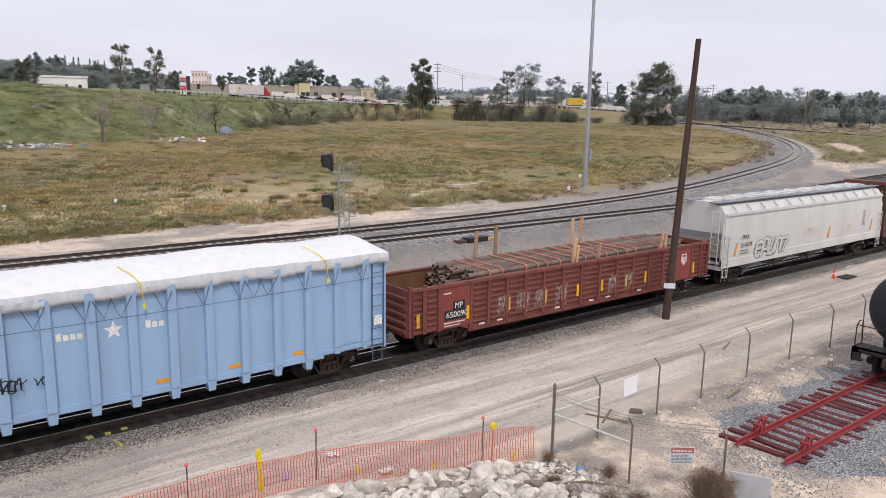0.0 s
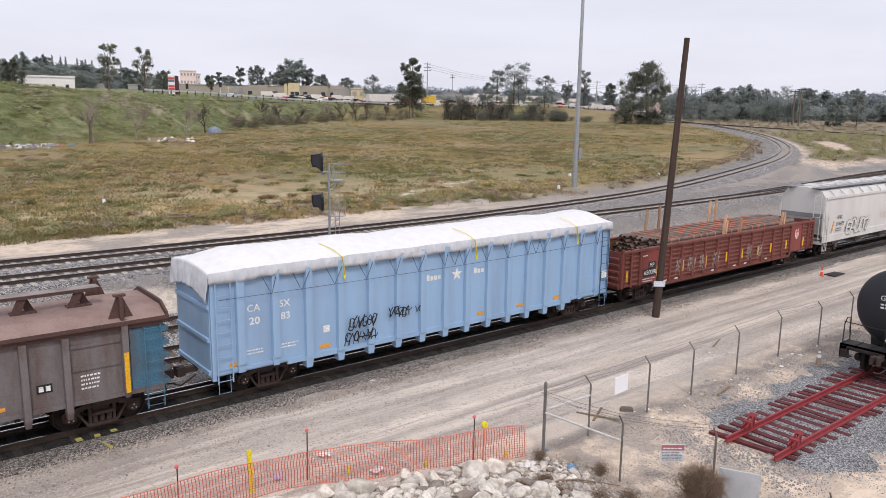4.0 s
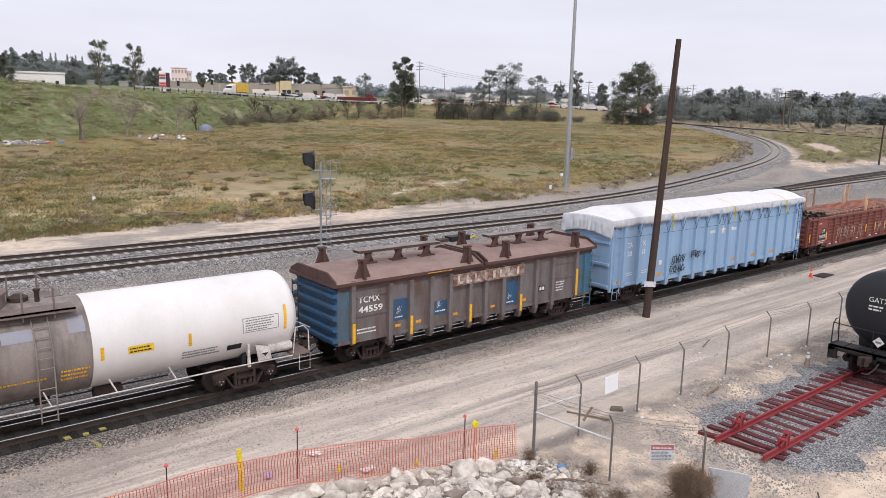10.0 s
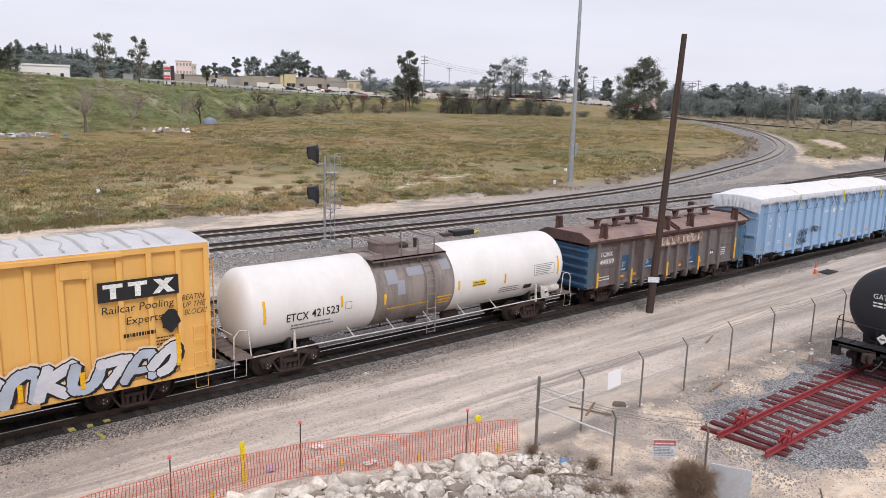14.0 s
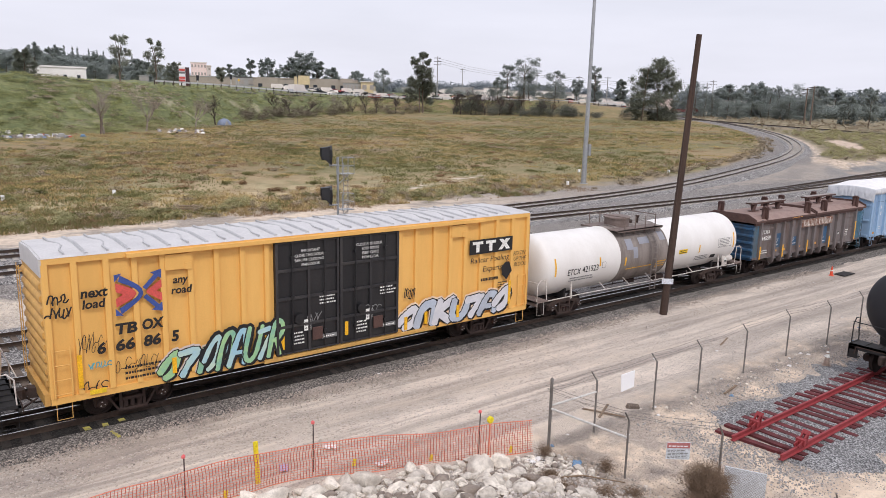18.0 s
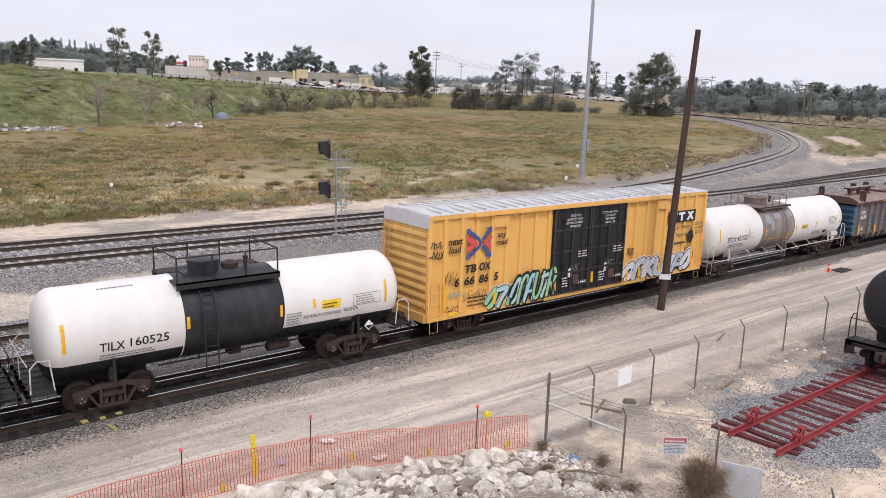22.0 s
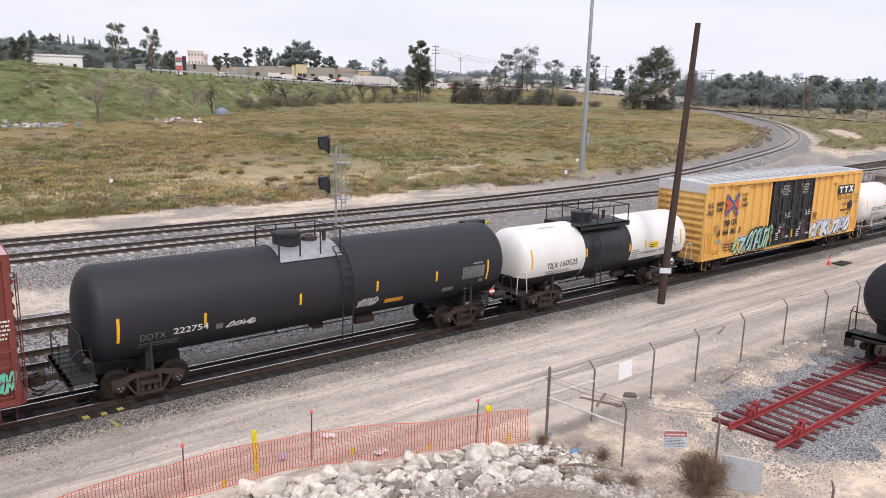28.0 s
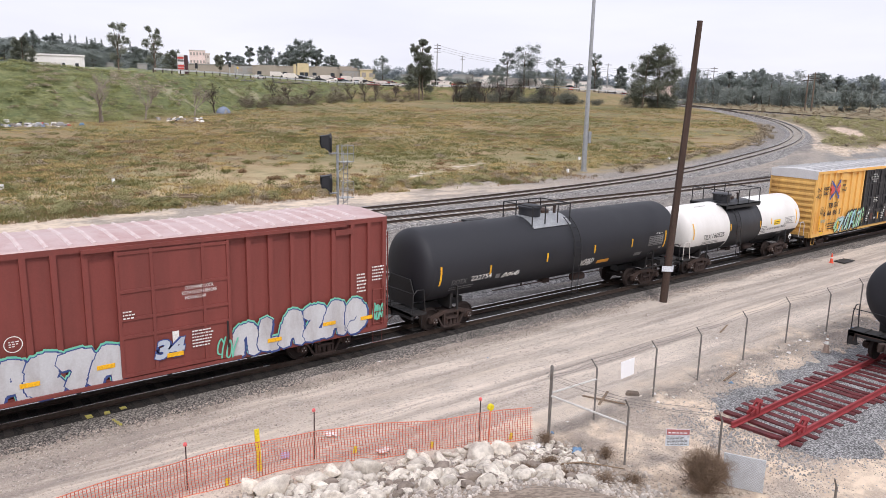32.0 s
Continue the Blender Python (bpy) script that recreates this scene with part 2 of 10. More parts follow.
def part(name, shape, mats, parent, label="", smooth=0, bevel=0.0, at=None):
    """Links a Shape (or a ready mesh) as one mesh object under a thing or a part."""
    me = shape if isinstance(shape, bpy.types.Mesh) else shape.mesh(name, mats, smooth)
    ob = new(name, me)
    ob.parent = parent
    if at is not None:
        ob.matrix_basis = at
    if bevel:
        b = ob.modifiers.new("edges", "BEVEL")
        b.width, b.segments, b.limit_method, b.angle_limit = bevel, 2, "ANGLE", radians(40)
    return tagged(ob, label) if label else ob


def single(name, shape, mats, label, category, group="", kind="", smooth=0, bevel=0.0, at=None):
    ob = part(name, shape, mats, None, "", smooth, bevel, at)
    return tagged(ob, label, category, group, kind)


def letters(text, height, width=None, bold=0.0, slant=0.0, spacing=1.0):
    """Flat lettering as a Shape in the x-z plane, facing -y, its lower left corner at the origin."""
    cu = bpy.data.curves.new("lettering", "FONT")
    cu.body, cu.size, cu.offset, cu.shear, cu.space_character, cu.resolution_u, cu.fill_mode = text, 1.0, bold, slant, spacing, 3, "FRONT"
    ob = bpy.data.objects.new("lettering", cu)
    me = bpy.data.meshes.new_from_object(ob)
    s = Shape()
    xs, ys = [v.co.x for v in me.vertices], [v.co.y for v in me.vertices]
    k = height / (max(ys) - min(ys))
    kx = width / (max(xs) - min(xs)) if width else k
    s.add([((v.co.x - min(xs)) * kx, 0, (v.co.y - min(ys)) * k) for v in me.vertices], [tuple(p.vertices) for p in me.polygons])
    bpy.data.objects.remove(ob)
    bpy.data.curves.remove(cu)
    bpy.data.meshes.remove(me)
    return s


def moved(shape, x=0.0, y=0.0, z=0.0):
    shape.v = [(a + x, b + y, c + z) for a, b, c in shape.v]
    return shape


def wrapped(shape, radius, centre_z):
    """Bends flat lettering round the near side of a lying tank: y goes where the shell is at that height."""
    shape.v = [(x, y - math.sqrt(max(0.04, radius * radius - (z - centre_z) ** 2)), z) for x, y, z in shape.v]
    return shape


# ---- ground ----
def ground_material():
    """Trodden dirt, gravel and dry field in one sheet, told apart by place with ragged borders."""
    m = bpy.data.materials.new("ground")
    m.use_nodes = True
    n, l = m.node_tree.nodes, m.node_tree.links
    bs = n["Principled BSDF"]
    bs.inputs["Roughness"].default_value = 0.95
    tex = n.new("ShaderNodeTexCoord")
    sep = n.new("ShaderNodeSeparateXYZ")
    l.new(tex.outputs["Object"], sep.inputs["Vector"])

    def noise_at(scale, detail=5, stretch=None, rough=0.6):
        t = n.new("ShaderNodeTexNoise")
        t.inputs["Scale"].default_value, t.inputs["Detail"].default_value, t.inputs["Roughness"].default_value = scale, detail, rough
        if stretch:
            mp = n.new("ShaderNodeMapping")
            mp.inputs["Scale"].default_value = stretch
            l.new(tex.outputs["Object"], mp.inputs["Vector"])
            l.new(mp.outputs["Vector"], t.inputs["Vector"])
        else:
            l.new(tex.outputs["Object"], t.inputs["Vector"])
        return t.outputs["Fac"]

    def math2(op, a, b):
        k = n.new("ShaderNodeMath")
        k.operation = op
        for i, v in enumerate((a, b)):
            if isinstance(v, (int, float)):
                k.inputs[i].default_value = v
            else:
                l.new(v, k.inputs[i])
        return k.outputs[0]

    def step(v, a, b, lo=0.0, hi=1.0):
        if a > b:
            a, b, lo, hi = b, a, hi, lo
        k = n.new("ShaderNodeMapRange")
        k.interpolation_type = "SMOOTHSTEP"
        for socket, value in (("From Min", a), ("From Max", b), ("To Min", lo), ("To Max", hi)):
            k.inputs[socket].default_value = value
        l.new(v, k.inputs["Value"])
        return k.outputs["Result"]

    def mix(f, a, b):
        k = n.new("ShaderNodeMixRGB")
        for socket, v in (("Fac", f), ("Color1", a), ("Color2", b)):
            if isinstance(v, tuple):
                k.inputs[socket].default_value = v
            elif isinstance(v, (int, float)):
                k.inputs[socket].default_value = v
            else:
                l.new(v, k.inputs[socket])
        return k.outputs["Color"]

    ragged = noise_at(0.35, 6)
    wob = math2("MULTIPLY", math2("SUBTRACT", ragged, 0.5), 5.0)
    y = math2("ADD", sep.outputs["Y"], wob)
    x = math2("ADD", sep.outputs["X"], wob)
    cells, cell = n.new("ShaderNodeTexVoronoi"), n.new("ShaderNodeSeparateColor")
    cells.inputs["Scale"].default_value = 18
    l.new(tex.outputs["Object"], cells.inputs["Vector"])
    l.new(cells.outputs["Color"], cell.inputs["Color"])
    stone = cell.outputs["Red"]
    pebbles, mid, large, speck = noise_at(14, 3), noise_at(2.2, 6), noise_at(0.12, 5), noise_at(34, 2)
    # gravel of the yard, dirt road, pale sand, field
    gravel = mix(stone, tone(80, 76, 74), tone(180, 174, 169))
    gravel = mix(step(noise_at(0.9, 6), 0.4, 0.7, 0.3, 0), gravel, tone(122, 115, 110))
    # Darker at the cell edges: crevice shade mixed into the gravel colour.
    gravel = mix(step(cells.outputs["Distance"], 0.45, 0.75, 0, 0.75), gravel, tone(74, 69, 65))
    gravel = mix(step(speck, 0.62, 0.74, 0, 0.7), gravel, tone(198, 192, 186))
    cells2, cell2 = n.new("ShaderNodeTexVoronoi"), n.new("ShaderNodeSeparateColor")
    cells2.inputs["Scale"].default_value = 34
    l.new(tex.outputs["Object"], cells2.inputs["Vector"])
    l.new(cells2.outputs["Color"], cell2.inputs["Color"])
    chips = mix(cell2.outputs["Red"], tone(146, 134, 124), tone(194, 182, 170))
    # The chips get the same shade painted between them.
    chips = mix(step(cells2.outputs["Distance"], 0.45, 0.75, 0, 0.6), chips, tone(118, 107, 98))
    road = mix(step(noise_at(0.5, 7, (0.16, 1.3, 1)), 0.38, 0.66), tone(180, 168, 157), tone(219, 205, 191))
    road = mix(step(noise_at(1.1, 6, (0.08, 1.6, 1)), 0.5, 0.66, 0, 0.7), road, tone(146, 135, 127))
    road = mix(step(speck, 0.56, 0.68, 0, 0.4), road, tone(126, 118, 110))
    road = mix(step(stone, 0.86, 0.9, 0, 0.35), road, tone(206, 198, 190))
    road = mix(step(stone, 0.10, 0.14, 0.4, 0), road, tone(112, 105, 98))
    road = mix(step(noise_at(0.7, 7), 0.52, 0.7, 0, 0.28), road, gravel)
    road = mix(step(noise_at(0.55, 5, (0.035, 1.9, 1)), 0.5, 0.62, 0, 0.55), road, tone(150, 140, 131))
    road = mix(step(noise_at(0.35, 6, (0.12, 1.2, 1)), 0.52, 0.66, 0, 0.6), road, tone(220, 204, 186))
    sand = mix(step(mid, 0.4, 0.65), tone(218, 204, 186), tone(184, 171, 157))
    sand = mix(step(stone, 0.8, 0.84, 0, 0.6), sand, tone(134, 125, 116))
    sand = mix(step(stone, 0.1, 0.14, 0.6, 0), sand, tone(216, 208, 200))
    grass = mix(step(noise_at(0.06, 6), 0.40, 0.60), tone(116, 110, 72), tone(142, 122, 88))
    grass = mix(step(noise_at(0.28, 7), 0.5, 0.7, 0, 0.8), grass, tone(114, 113, 75))
    grass = mix(step(noise_at(0.9, 6), 0.52, 0.72, 0, 0.7), grass, tone(156, 136, 102))
    grass = mix(step(mid, 0.5, 0.75, 0, 0.5), grass, tone(106, 96, 72))
    green = mix(step(noise_at(0.25, 6), 0.4, 0.65), tone(100, 108, 70), tone(126, 128, 88))
    green = mix(step(noise_at(0.7, 6), 0.46, 0.62, 0, 0.7), green, tone(80, 88, 56))
    green = mix(step(noise_at(1.5, 5), 0.54, 0.66, 0, 0.6), green, tone(136, 138, 94))
    green = mix(step(noise_at(0.16, 7), 0.56, 0.66, 0, 0.7), green, tone(166, 158, 134))
    grit = mix(stone, tone(92, 86, 81), tone(178, 168, 159))
    # Grit, too, has the shade of its crevices in the colour.
    grit = mix(step(cells.outputs["Distance"], 0.45, 0.75, 0, 0.75), grit, tone(70, 64, 60))
    grit = mix(step(noise_at(1.1, 6), 0.42, 0.66, 0.45, 0), grit, tone(150, 139, 129))
    col = mix(step(y, -2.9, -1.4), road, mix(step(y, 1.5, 2.5), grit, gravel))
    near = mix(step(noise_at(0.7, 7), 0.40, 0.58, 0, 0.9), mix(step(noise_at(1.7, 6), 0.42, 0.6), tone(222, 202, 180), tone(192, 173, 154)), chips)
    col = mix(step(y, -10.4, -8.6), near, col)
    foot = math2("MULTIPLY", step(sep.outputs["Y"], -10.7, -10.1), step(sep.outputs["Y"], -9.9, -9.2, 1, 0))
    foot = math2("MULTIPLY", math2("MULTIPLY", foot, step(noise_at(1.3, 7, (0.6, 1, 1)), 0.36, 0.54, 0.1, 0.85)), step(sep.outputs["X"], 7.5, 9))
    col = mix(foot, col, mix(cell2.outputs["Red"], tone(96, 88, 82), tone(158, 148, 139)))
    heap = math2("ADD", math2("ADD", sep.outputs["Y"], math2("MULTIPLY", sep.outputs["X"], 0.27)), math2("MULTIPLY", wob, 0.15))
    heap = math2("MULTIPLY", step(heap, -8.2, -7.9, 1, 0), step(sep.outputs["X"], 7.5, 9.5, 1, 0))
    # Earth under the boulders, the shade of their gaps put into its tone.
    soil_shade = mix(step(noise_at(6, 5), 0.4, 0.6), tone(128, 114, 101), tone(166, 151, 136))
    col = mix(heap, col, soil_shade)
    strip = math2("MULTIPLY", step(y, 10.5, 11.3), step(y, 13.2, 14.2, 1, 0))
    strip = math2("MULTIPLY", strip, step(x, 6, 13, 0.75, 0.12))
    col = mix(strip, col, sand)
    strip2 = math2("MULTIPLY", step(y, 23.6, 24.4), step(y, 29.5, 33, 1, 0))
    strip2 = math2("MULTIPLY", strip2, step(noise_at(0.3, 6, (0.5, 1.2, 1)), 0.4, 0.56, 0.3, 1))
    dust = mix(0.3, mix(step(mid, 0.4, 0.65), tone(226, 209, 188), tone(196, 178, 160)), tone(176, 160, 144))
    col = mix(math2("MULTIPLY", strip2, step(x, 26, 52, 1, 0.25)), col, dust)
    u = math2("MAXIMUM", math2("SUBTRACT", sep.outputs["X"], 30.0), 0.0)
    uu = math2("MULTIPLY", u, u)
    bent = math2("ADD", math2("ADD", math2("MULTIPLY", uu, 0.001648), math2("MULTIPLY", math2("MULTIPLY", uu, u), 7.245e-06)), 21.4)
    side = math2("SUBTRACT", sep.outputs["Y"], bent)         # how far on the field side of the bending track
    soft_side = math2("ADD", side, math2("MULTIPLY", wob, 0.5))
    grass = mix(math2("MULTIPLY", math2("MULTIPLY", step(y, 31, 62, 0.7, 0.0), step(x, 28, 60, 1, 0.3)), step(noise_at(0.35, 7), 0.40, 0.58, 0.3, 1)), grass, tone(208, 188, 152))
    edge = math2("ADD", y, math2("MULTIPLY", math2("SUBTRACT", noise_at(0.22, 6, (0.5, 1, 1)), 0.5), 11.0))
    col = mix(math2("MULTIPLY", math2("MULTIPLY", step(edge, 29.8, 33.2), step(y, 28, 30)), step(soft_side, 5.5, 7.5)), col, grass)
    # bare sandy patches by the edge of the field
    lane = math2("SUBTRACT", y, math2("MULTIPLY", sep.outputs["X"], 0.45))
    bare = math2("MULTIPLY", math2("MULTIPLY", step(x, 33, 37), step(x, 50, 54, 1, 0)), math2("MULTIPLY", step(lane, 19.4, 20.2), step(lane, 21.6, 22.4, 1, 0)))
    bare = math2("MULTIPLY", bare, step(noise_at(0.7, 6, (0.7, 1.3, 1)), 0.46, 0.56, 0, 0.9))
    col = mix(bare, col, sand)
    # the paved yard road and dirt beyond the curve
    far_right = math2("MULTIPLY", step(x, 90, 112), step(soft_side, -5, -7))
    paved = mix(step(large, 0.42, 0.62), tone(120, 118, 117), tone(144, 138, 130))
    paved = mix(step(noise_at(0.8, 7, (0.25, 1.0, 1)), 0.45, 0.65, 0, 0.6), paved, tone(112, 108, 105))
    paved = mix(step(stone, 0.5, 0.9, 0, 0.4), paved, tone(172, 168, 162))
    paved = mix(step(noise_at(0.09, 7, (0.6, 1.4, 1)), 0.50, 0.62, 0, 0.75), paved, mix(step(mid, 0.4, 0.6), tone(178, 162, 148), tone(148, 134, 120)))
    col = mix(math2("MULTIPLY", far_right, step(y, 22, 25)), col, paved)
    wild = mix(step(noise_at(0.18, 6), 0.42, 0.62), tone(112, 104, 80), tone(138, 124, 96))
    wild = mix(step(noise_at(0.5, 6), 0.55, 0.7, 0, 0.7), wild, tone(104, 106, 74))
    verge = math2("MULTIPLY", math2("MULTIPLY", step(soft_side, -2.6, -3.6), step(y, 27.5, 29.0)), step(x, 107, 113))
    verge = math2("MULTIPLY", verge, step(noise_at(0.3, 7), 0.36, 0.5, 0.15, 0.95))
    col = mix(verge, col, mix(step(mid, 0.4, 0.6), tone(214, 196, 176), tone(164, 147, 130)))
    scrub = math2("MULTIPLY", math2("MULTIPLY", step(soft_side, -3.6, -6.0), step(y, 29.5, 32.0)), step(x, 115, 121))
    col = mix(math2("MULTIPLY", scrub, step(noise_at(0.35, 7), 0.34, 0.46, 0.4, 1)), col, wild)
    across = math2("DIVIDE", math2("SUBTRACT", x, 150.0), 15.0)
    deep = math2("DIVIDE", math2("SUBTRACT", math2("SUBTRACT", y, 45.0), math2("MULTIPLY", math2("SUBTRACT", x, 150.0), 0.6)), 3.6)
    spill = math2("ADD", math2("ADD", math2("MULTIPLY", across, across), math2("MULTIPLY", deep, deep)), math2("MULTIPLY", math2("SUBTRACT", noise_at(0.4, 6), 0.5), 2.2))
    col = mix(math2("MULTIPLY", step(spill, 0.55, 1.05, 1, 0), step(soft_side, -6, -8)), col, mix(step(mid, 0.4, 0.6), tone(214, 193, 174), tone(166, 147, 130)))
    bank = math2("MULTIPLY", step(math2("ADD", sep.outputs["Y"], math2("MULTIPLY", sep.outputs["X"], -0.72)), 98, 108), step(sep.outputs["X"], -400, 150, 1, 1))
    col = mix(bank, col, green)
    l.new(col, bs.inputs["Base Color"])
    bump = n.new("ShaderNodeBump")
    bump.inputs["Strength"].default_value, bump.inputs["Distance"].default_value = 0.55, 0.05
    l.new(math2("ADD", math2("SUBTRACT", pebbles, cells.outputs["Distance"]), mid), bump.inputs["Height"])
    l.new(bump.outputs["Normal"], bs.inputs["Normal"])
    return m


def build_ground():
    """One sheet round the standing place, fine near it and coarse towards the horizon."""
    angles = [-180 + 6 * k for k in range(28)] + [-12 + 0.35 * k for k in range(260)] + [79 + 5 * k for k in range(20)]
    radii, r = [], 3.0
    while r < 4600:
        radii.append(r)
        r *= 1.012 if 9 < r < 70 else 1.022 if r < 330 else 1.12
    s = Shape()
    verts = [(EYE.x, EYE.y, land(EYE.x, EYE.y))]
    for r in radii:
        for a in angles:
            x, y = EYE.x + r * math.sin(radians(a)), EYE.y + r * math.cos(radians(a))
            z = land(x, y)
            bumpy = 0.03 + (0.12 if y > 27 else 0) + 0.5 * ease(2.5, 6, z) * ease(95, 110, y - 0.6 * x)
            if y > 14:                                        # smooth beside the bending track
                bumpy *= 0.1 + 0.9 * ease(3.5, 8, abs(from_bend(x, y)))
            z += bumpy * (noise.noise((x * 0.5, y * 0.5, 0)) + 0.5 * noise.noise((x * 1.7, y * 1.7, 3)))
            if -9 < y < -2:                                   # wheel ruts along the road
                z += 0.025 * math.sin((y + 0.5 * noise.noise((x * 0.05, 0, 0))) * 3.4)
            verts.append((x, y, z))
    n = len(angles)
    faces = [(0, 1 + k, 1 + (k + 1) % n) for k in range(n)]
    faces += [(1 + i * n + k, 1 + (i + 1) * n + k, 1 + (i + 1) * n + (k + 1) % n, 1 + i * n + (k + 1) % n) for i in range(len(radii) - 1) for k in range(n)]
    me = bpy.data.meshes.new("ground")
    me.from_pydata(verts, [], faces)
    me.materials.append(ground_material())
    me.polygons.foreach_set("use_smooth", [True] * len(me.polygons))
    ob = new("ground", me)
    if me.polygons[0].normal.z < 0:
        me.flip_normals()
    return tagged(ob, "dirt road, gravel yard and dry grassy field", "ground", kind="structure")


build_ground()


# ---- tracks ----
def ballast_material(name, dark, light, size=16):
    """Crushed stone: each stone its own grey, with shade painted into the dark gaps between."""
    m = bpy.data.materials.new(name)
    m.use_nodes = True
    n, l = m.node_tree.nodes, m.node_tree.links
    bs = n["Principled BSDF"]
    bs.inputs["Roughness"].default_value = 0.95
    tex, stones, patches, sep = n.new("ShaderNodeTexCoord"), n.new("ShaderNodeTexVoronoi"), n.new("ShaderNodeTexNoise"), n.new("ShaderNodeSeparateColor")
    stones.inputs["Scale"].default_value, patches.inputs["Scale"].default_value, patches.inputs["Detail"].default_value = size, 0.6, 6
    l.new(tex.outputs["Object"], stones.inputs["Vector"])
    l.new(tex.outputs["Object"], patches.inputs["Vector"])
    l.new(stones.outputs["Color"], sep.inputs["Color"])
    grey, gap, stain, mul, shade = n.new("ShaderNodeMixRGB"), n.new("ShaderNodeMapRange"), n.new("ShaderNodeMapRange"), n.new("ShaderNodeMath"), n.new("ShaderNodeVectorMath")
    grey.inputs["Color1"].default_value, grey.inputs["Color2"].default_value = tone(*dark), tone(*light)
    l.new(sep.outputs["Red"], grey.inputs["Fac"])
    for socket, value in (("From Min", 0.35), ("From Max", 0.75), ("To Min", 1.15), ("To Max", 0.35)):
        gap.inputs[socket].default_value = value
    for socket, value in (("From Min", 0.3), ("From Max", 0.7), ("To Min", 0.78), ("To Max", 1.2)):
        stain.inputs[socket].default_value = value
    l.new(stones.outputs["Distance"], gap.inputs["Value"])
    l.new(patches.outputs["Fac"], stain.inputs["Value"])
    mul.operation, shade.operation = "MULTIPLY", "SCALE"
    l.new(gap.outputs["Result"], mul.inputs[0])
    l.new(stain.outputs["Result"], mul.inputs[1])
    l.new(grey.outputs["Color"], shade.inputs[0])
    l.new(mul.outputs["Value"], shade.inputs["Scale"])
    l.new(shade.outputs["Vector"], bs.inputs["Base Color"])
    b = n.new("ShaderNodeBump")
    b.invert = True
    b.inputs["Strength"].default_value, b.inputs["Distance"].default_value = 0.8, 0.03
    l.new(stones.outputs["Distance"], b.inputs["Height"])
    l.new(b.outputs["Normal"], bs.inputs["Normal"])
    return m


M["ballast_dark"] = ballast_material("ballast_dark", (74, 70, 67), (158, 150, 143), 20)
M["ballast_oily_shade"] = ballast_material("ballast_oily_shade", (24, 22, 21), (52, 48, 45), 20)
M["ballast_light"] = ballast_material("ballast_light", (70, 67, 67), (182, 178, 175), 14)
RAIL = [(-0.07, -0.17), (0.07, -0.17), (0.07, -0.155), (0.012, -0.135), (0.012, -0.04), (0.036, -0.03), (0.036, -0.004), (0.028, 0.0), (-0.028, 0.0), (-0.036, -0.004), (-0.036, -0.03), (-0.012, -0.04), (-0.012, -0.135), (-0.07, -0.155)]


def frames_along(points):
    """Place, heading and side vector at each point of a line."""
    pts, out = [Vector(p) for p in points], []
    for i, p in enumerate(pts):
        d = (pts[min(i + 1, len(pts) - 1)] - pts[max(i - 1, 0)]).normalized()
        out.append((p, d, Vector((d.y, -d.x, 0)).normalized()))
    return out


def sweep(points, outline, offset=0.0, caps=True, bright=()):
    """An outline (across, up) carried along a line; faces of the outline named in bright take the second material."""
    s, n = Shape(), len(outline)
    verts, faces = [], []
    for p, d, side in frames_along(points):
        verts += [p + side * (offset + a) + Vector((0, 0, b)) for a, b in outline]
    for i in range(len(points) - 1):
        for k in range(n):
            faces.append((i * n + k, i * n + (k + 1) % n, (i + 1) * n + (k + 1) % n, (i + 1) * n + k))
    s.add(verts, faces)
    s.m = [1 if k in bright else 0 for i in range(len(points) - 1) for k in range(n)]
    if caps:
        s.add([verts[k] for k in range(n)], [tuple(range(n))]).add([verts[-n + k] for k in range(n)], [tuple(range(n))])
    return s


def along(points, gap):
    """Places every gap metres along a line, with the heading."""
    pts, left, out = [Vector(p) for p in points], 0.0, []
    for a, b in zip(pts, pts[1:]):
        d = (b - a).length
        w = left
        while w < d:
            q = a.lerp(b, w / d)
            out.append((q, (b - a).normalized()))
            w += gap
        left = w - d
    return out


def track(name, label, points, ballast, tie, gap, pieces, deep=0.45, shoulder=1.75, polished=True, tie_wide=0.23, tie_long=2.6, proud=0.0, slope=0.65):
    top = -0.215 + proud
    ob = thing(name, label, "railway track", kind="structure")
    part("ballast", sweep(points, [(-shoulder - slope, -0.2 - deep), (-shoulder, top), (shoulder, top), (shoulder + slope, -0.2 - deep)]), M[ballast], ob)
    for side in (-0.7535, 0.7535):
        part("rail", sweep(points, RAIL, side, bright=(7,)), [M["rail_steel"], M["rail_top"] if polished else M["rail_steel"]], ob)
    t = Shape().box(-tie_wide / 2, tie_wide / 2, -tie_long / 2, tie_long / 2, -0.17, 0)
    t.box(-0.09, 0.09, -0.93, -0.58, 0, 0.018).box(-0.09, 0.09, 0.58, 0.93, 0, 0.018)
    mesh = t.mesh("tie", M[tie])
    rest = Shape()
    rng = random.Random(len(name))
    for k, (p, d) in enumerate(along(points, gap)):
        q = pose(p.x, p.y, p.z - 0.188, 0, 0, math.degrees(math.atan2(d.y, d.x)) + rng.uniform(-1.5, 1.5))
        if pieces[0] < p.x < pieces[1]:
            part("tie", mesh, None, ob, at=q @ pose(0, rng.uniform(-0.06, 0.06), rng.uniform(-0.018, 0.014)))
        else:
            rest.add([q @ Vector(v) for v in t.v], t.f)
    if rest.f:
        tagged(part("far_ties", rest, M[tie], ob), kind="stuff")
    return ob


def line(x0, x1, y, z=0.0, step=4.0):
    n = int((x1 - x0) / step)
    return [(x0 + (x1 - x0) * k / n, y, z) for k in range(n + 1)]


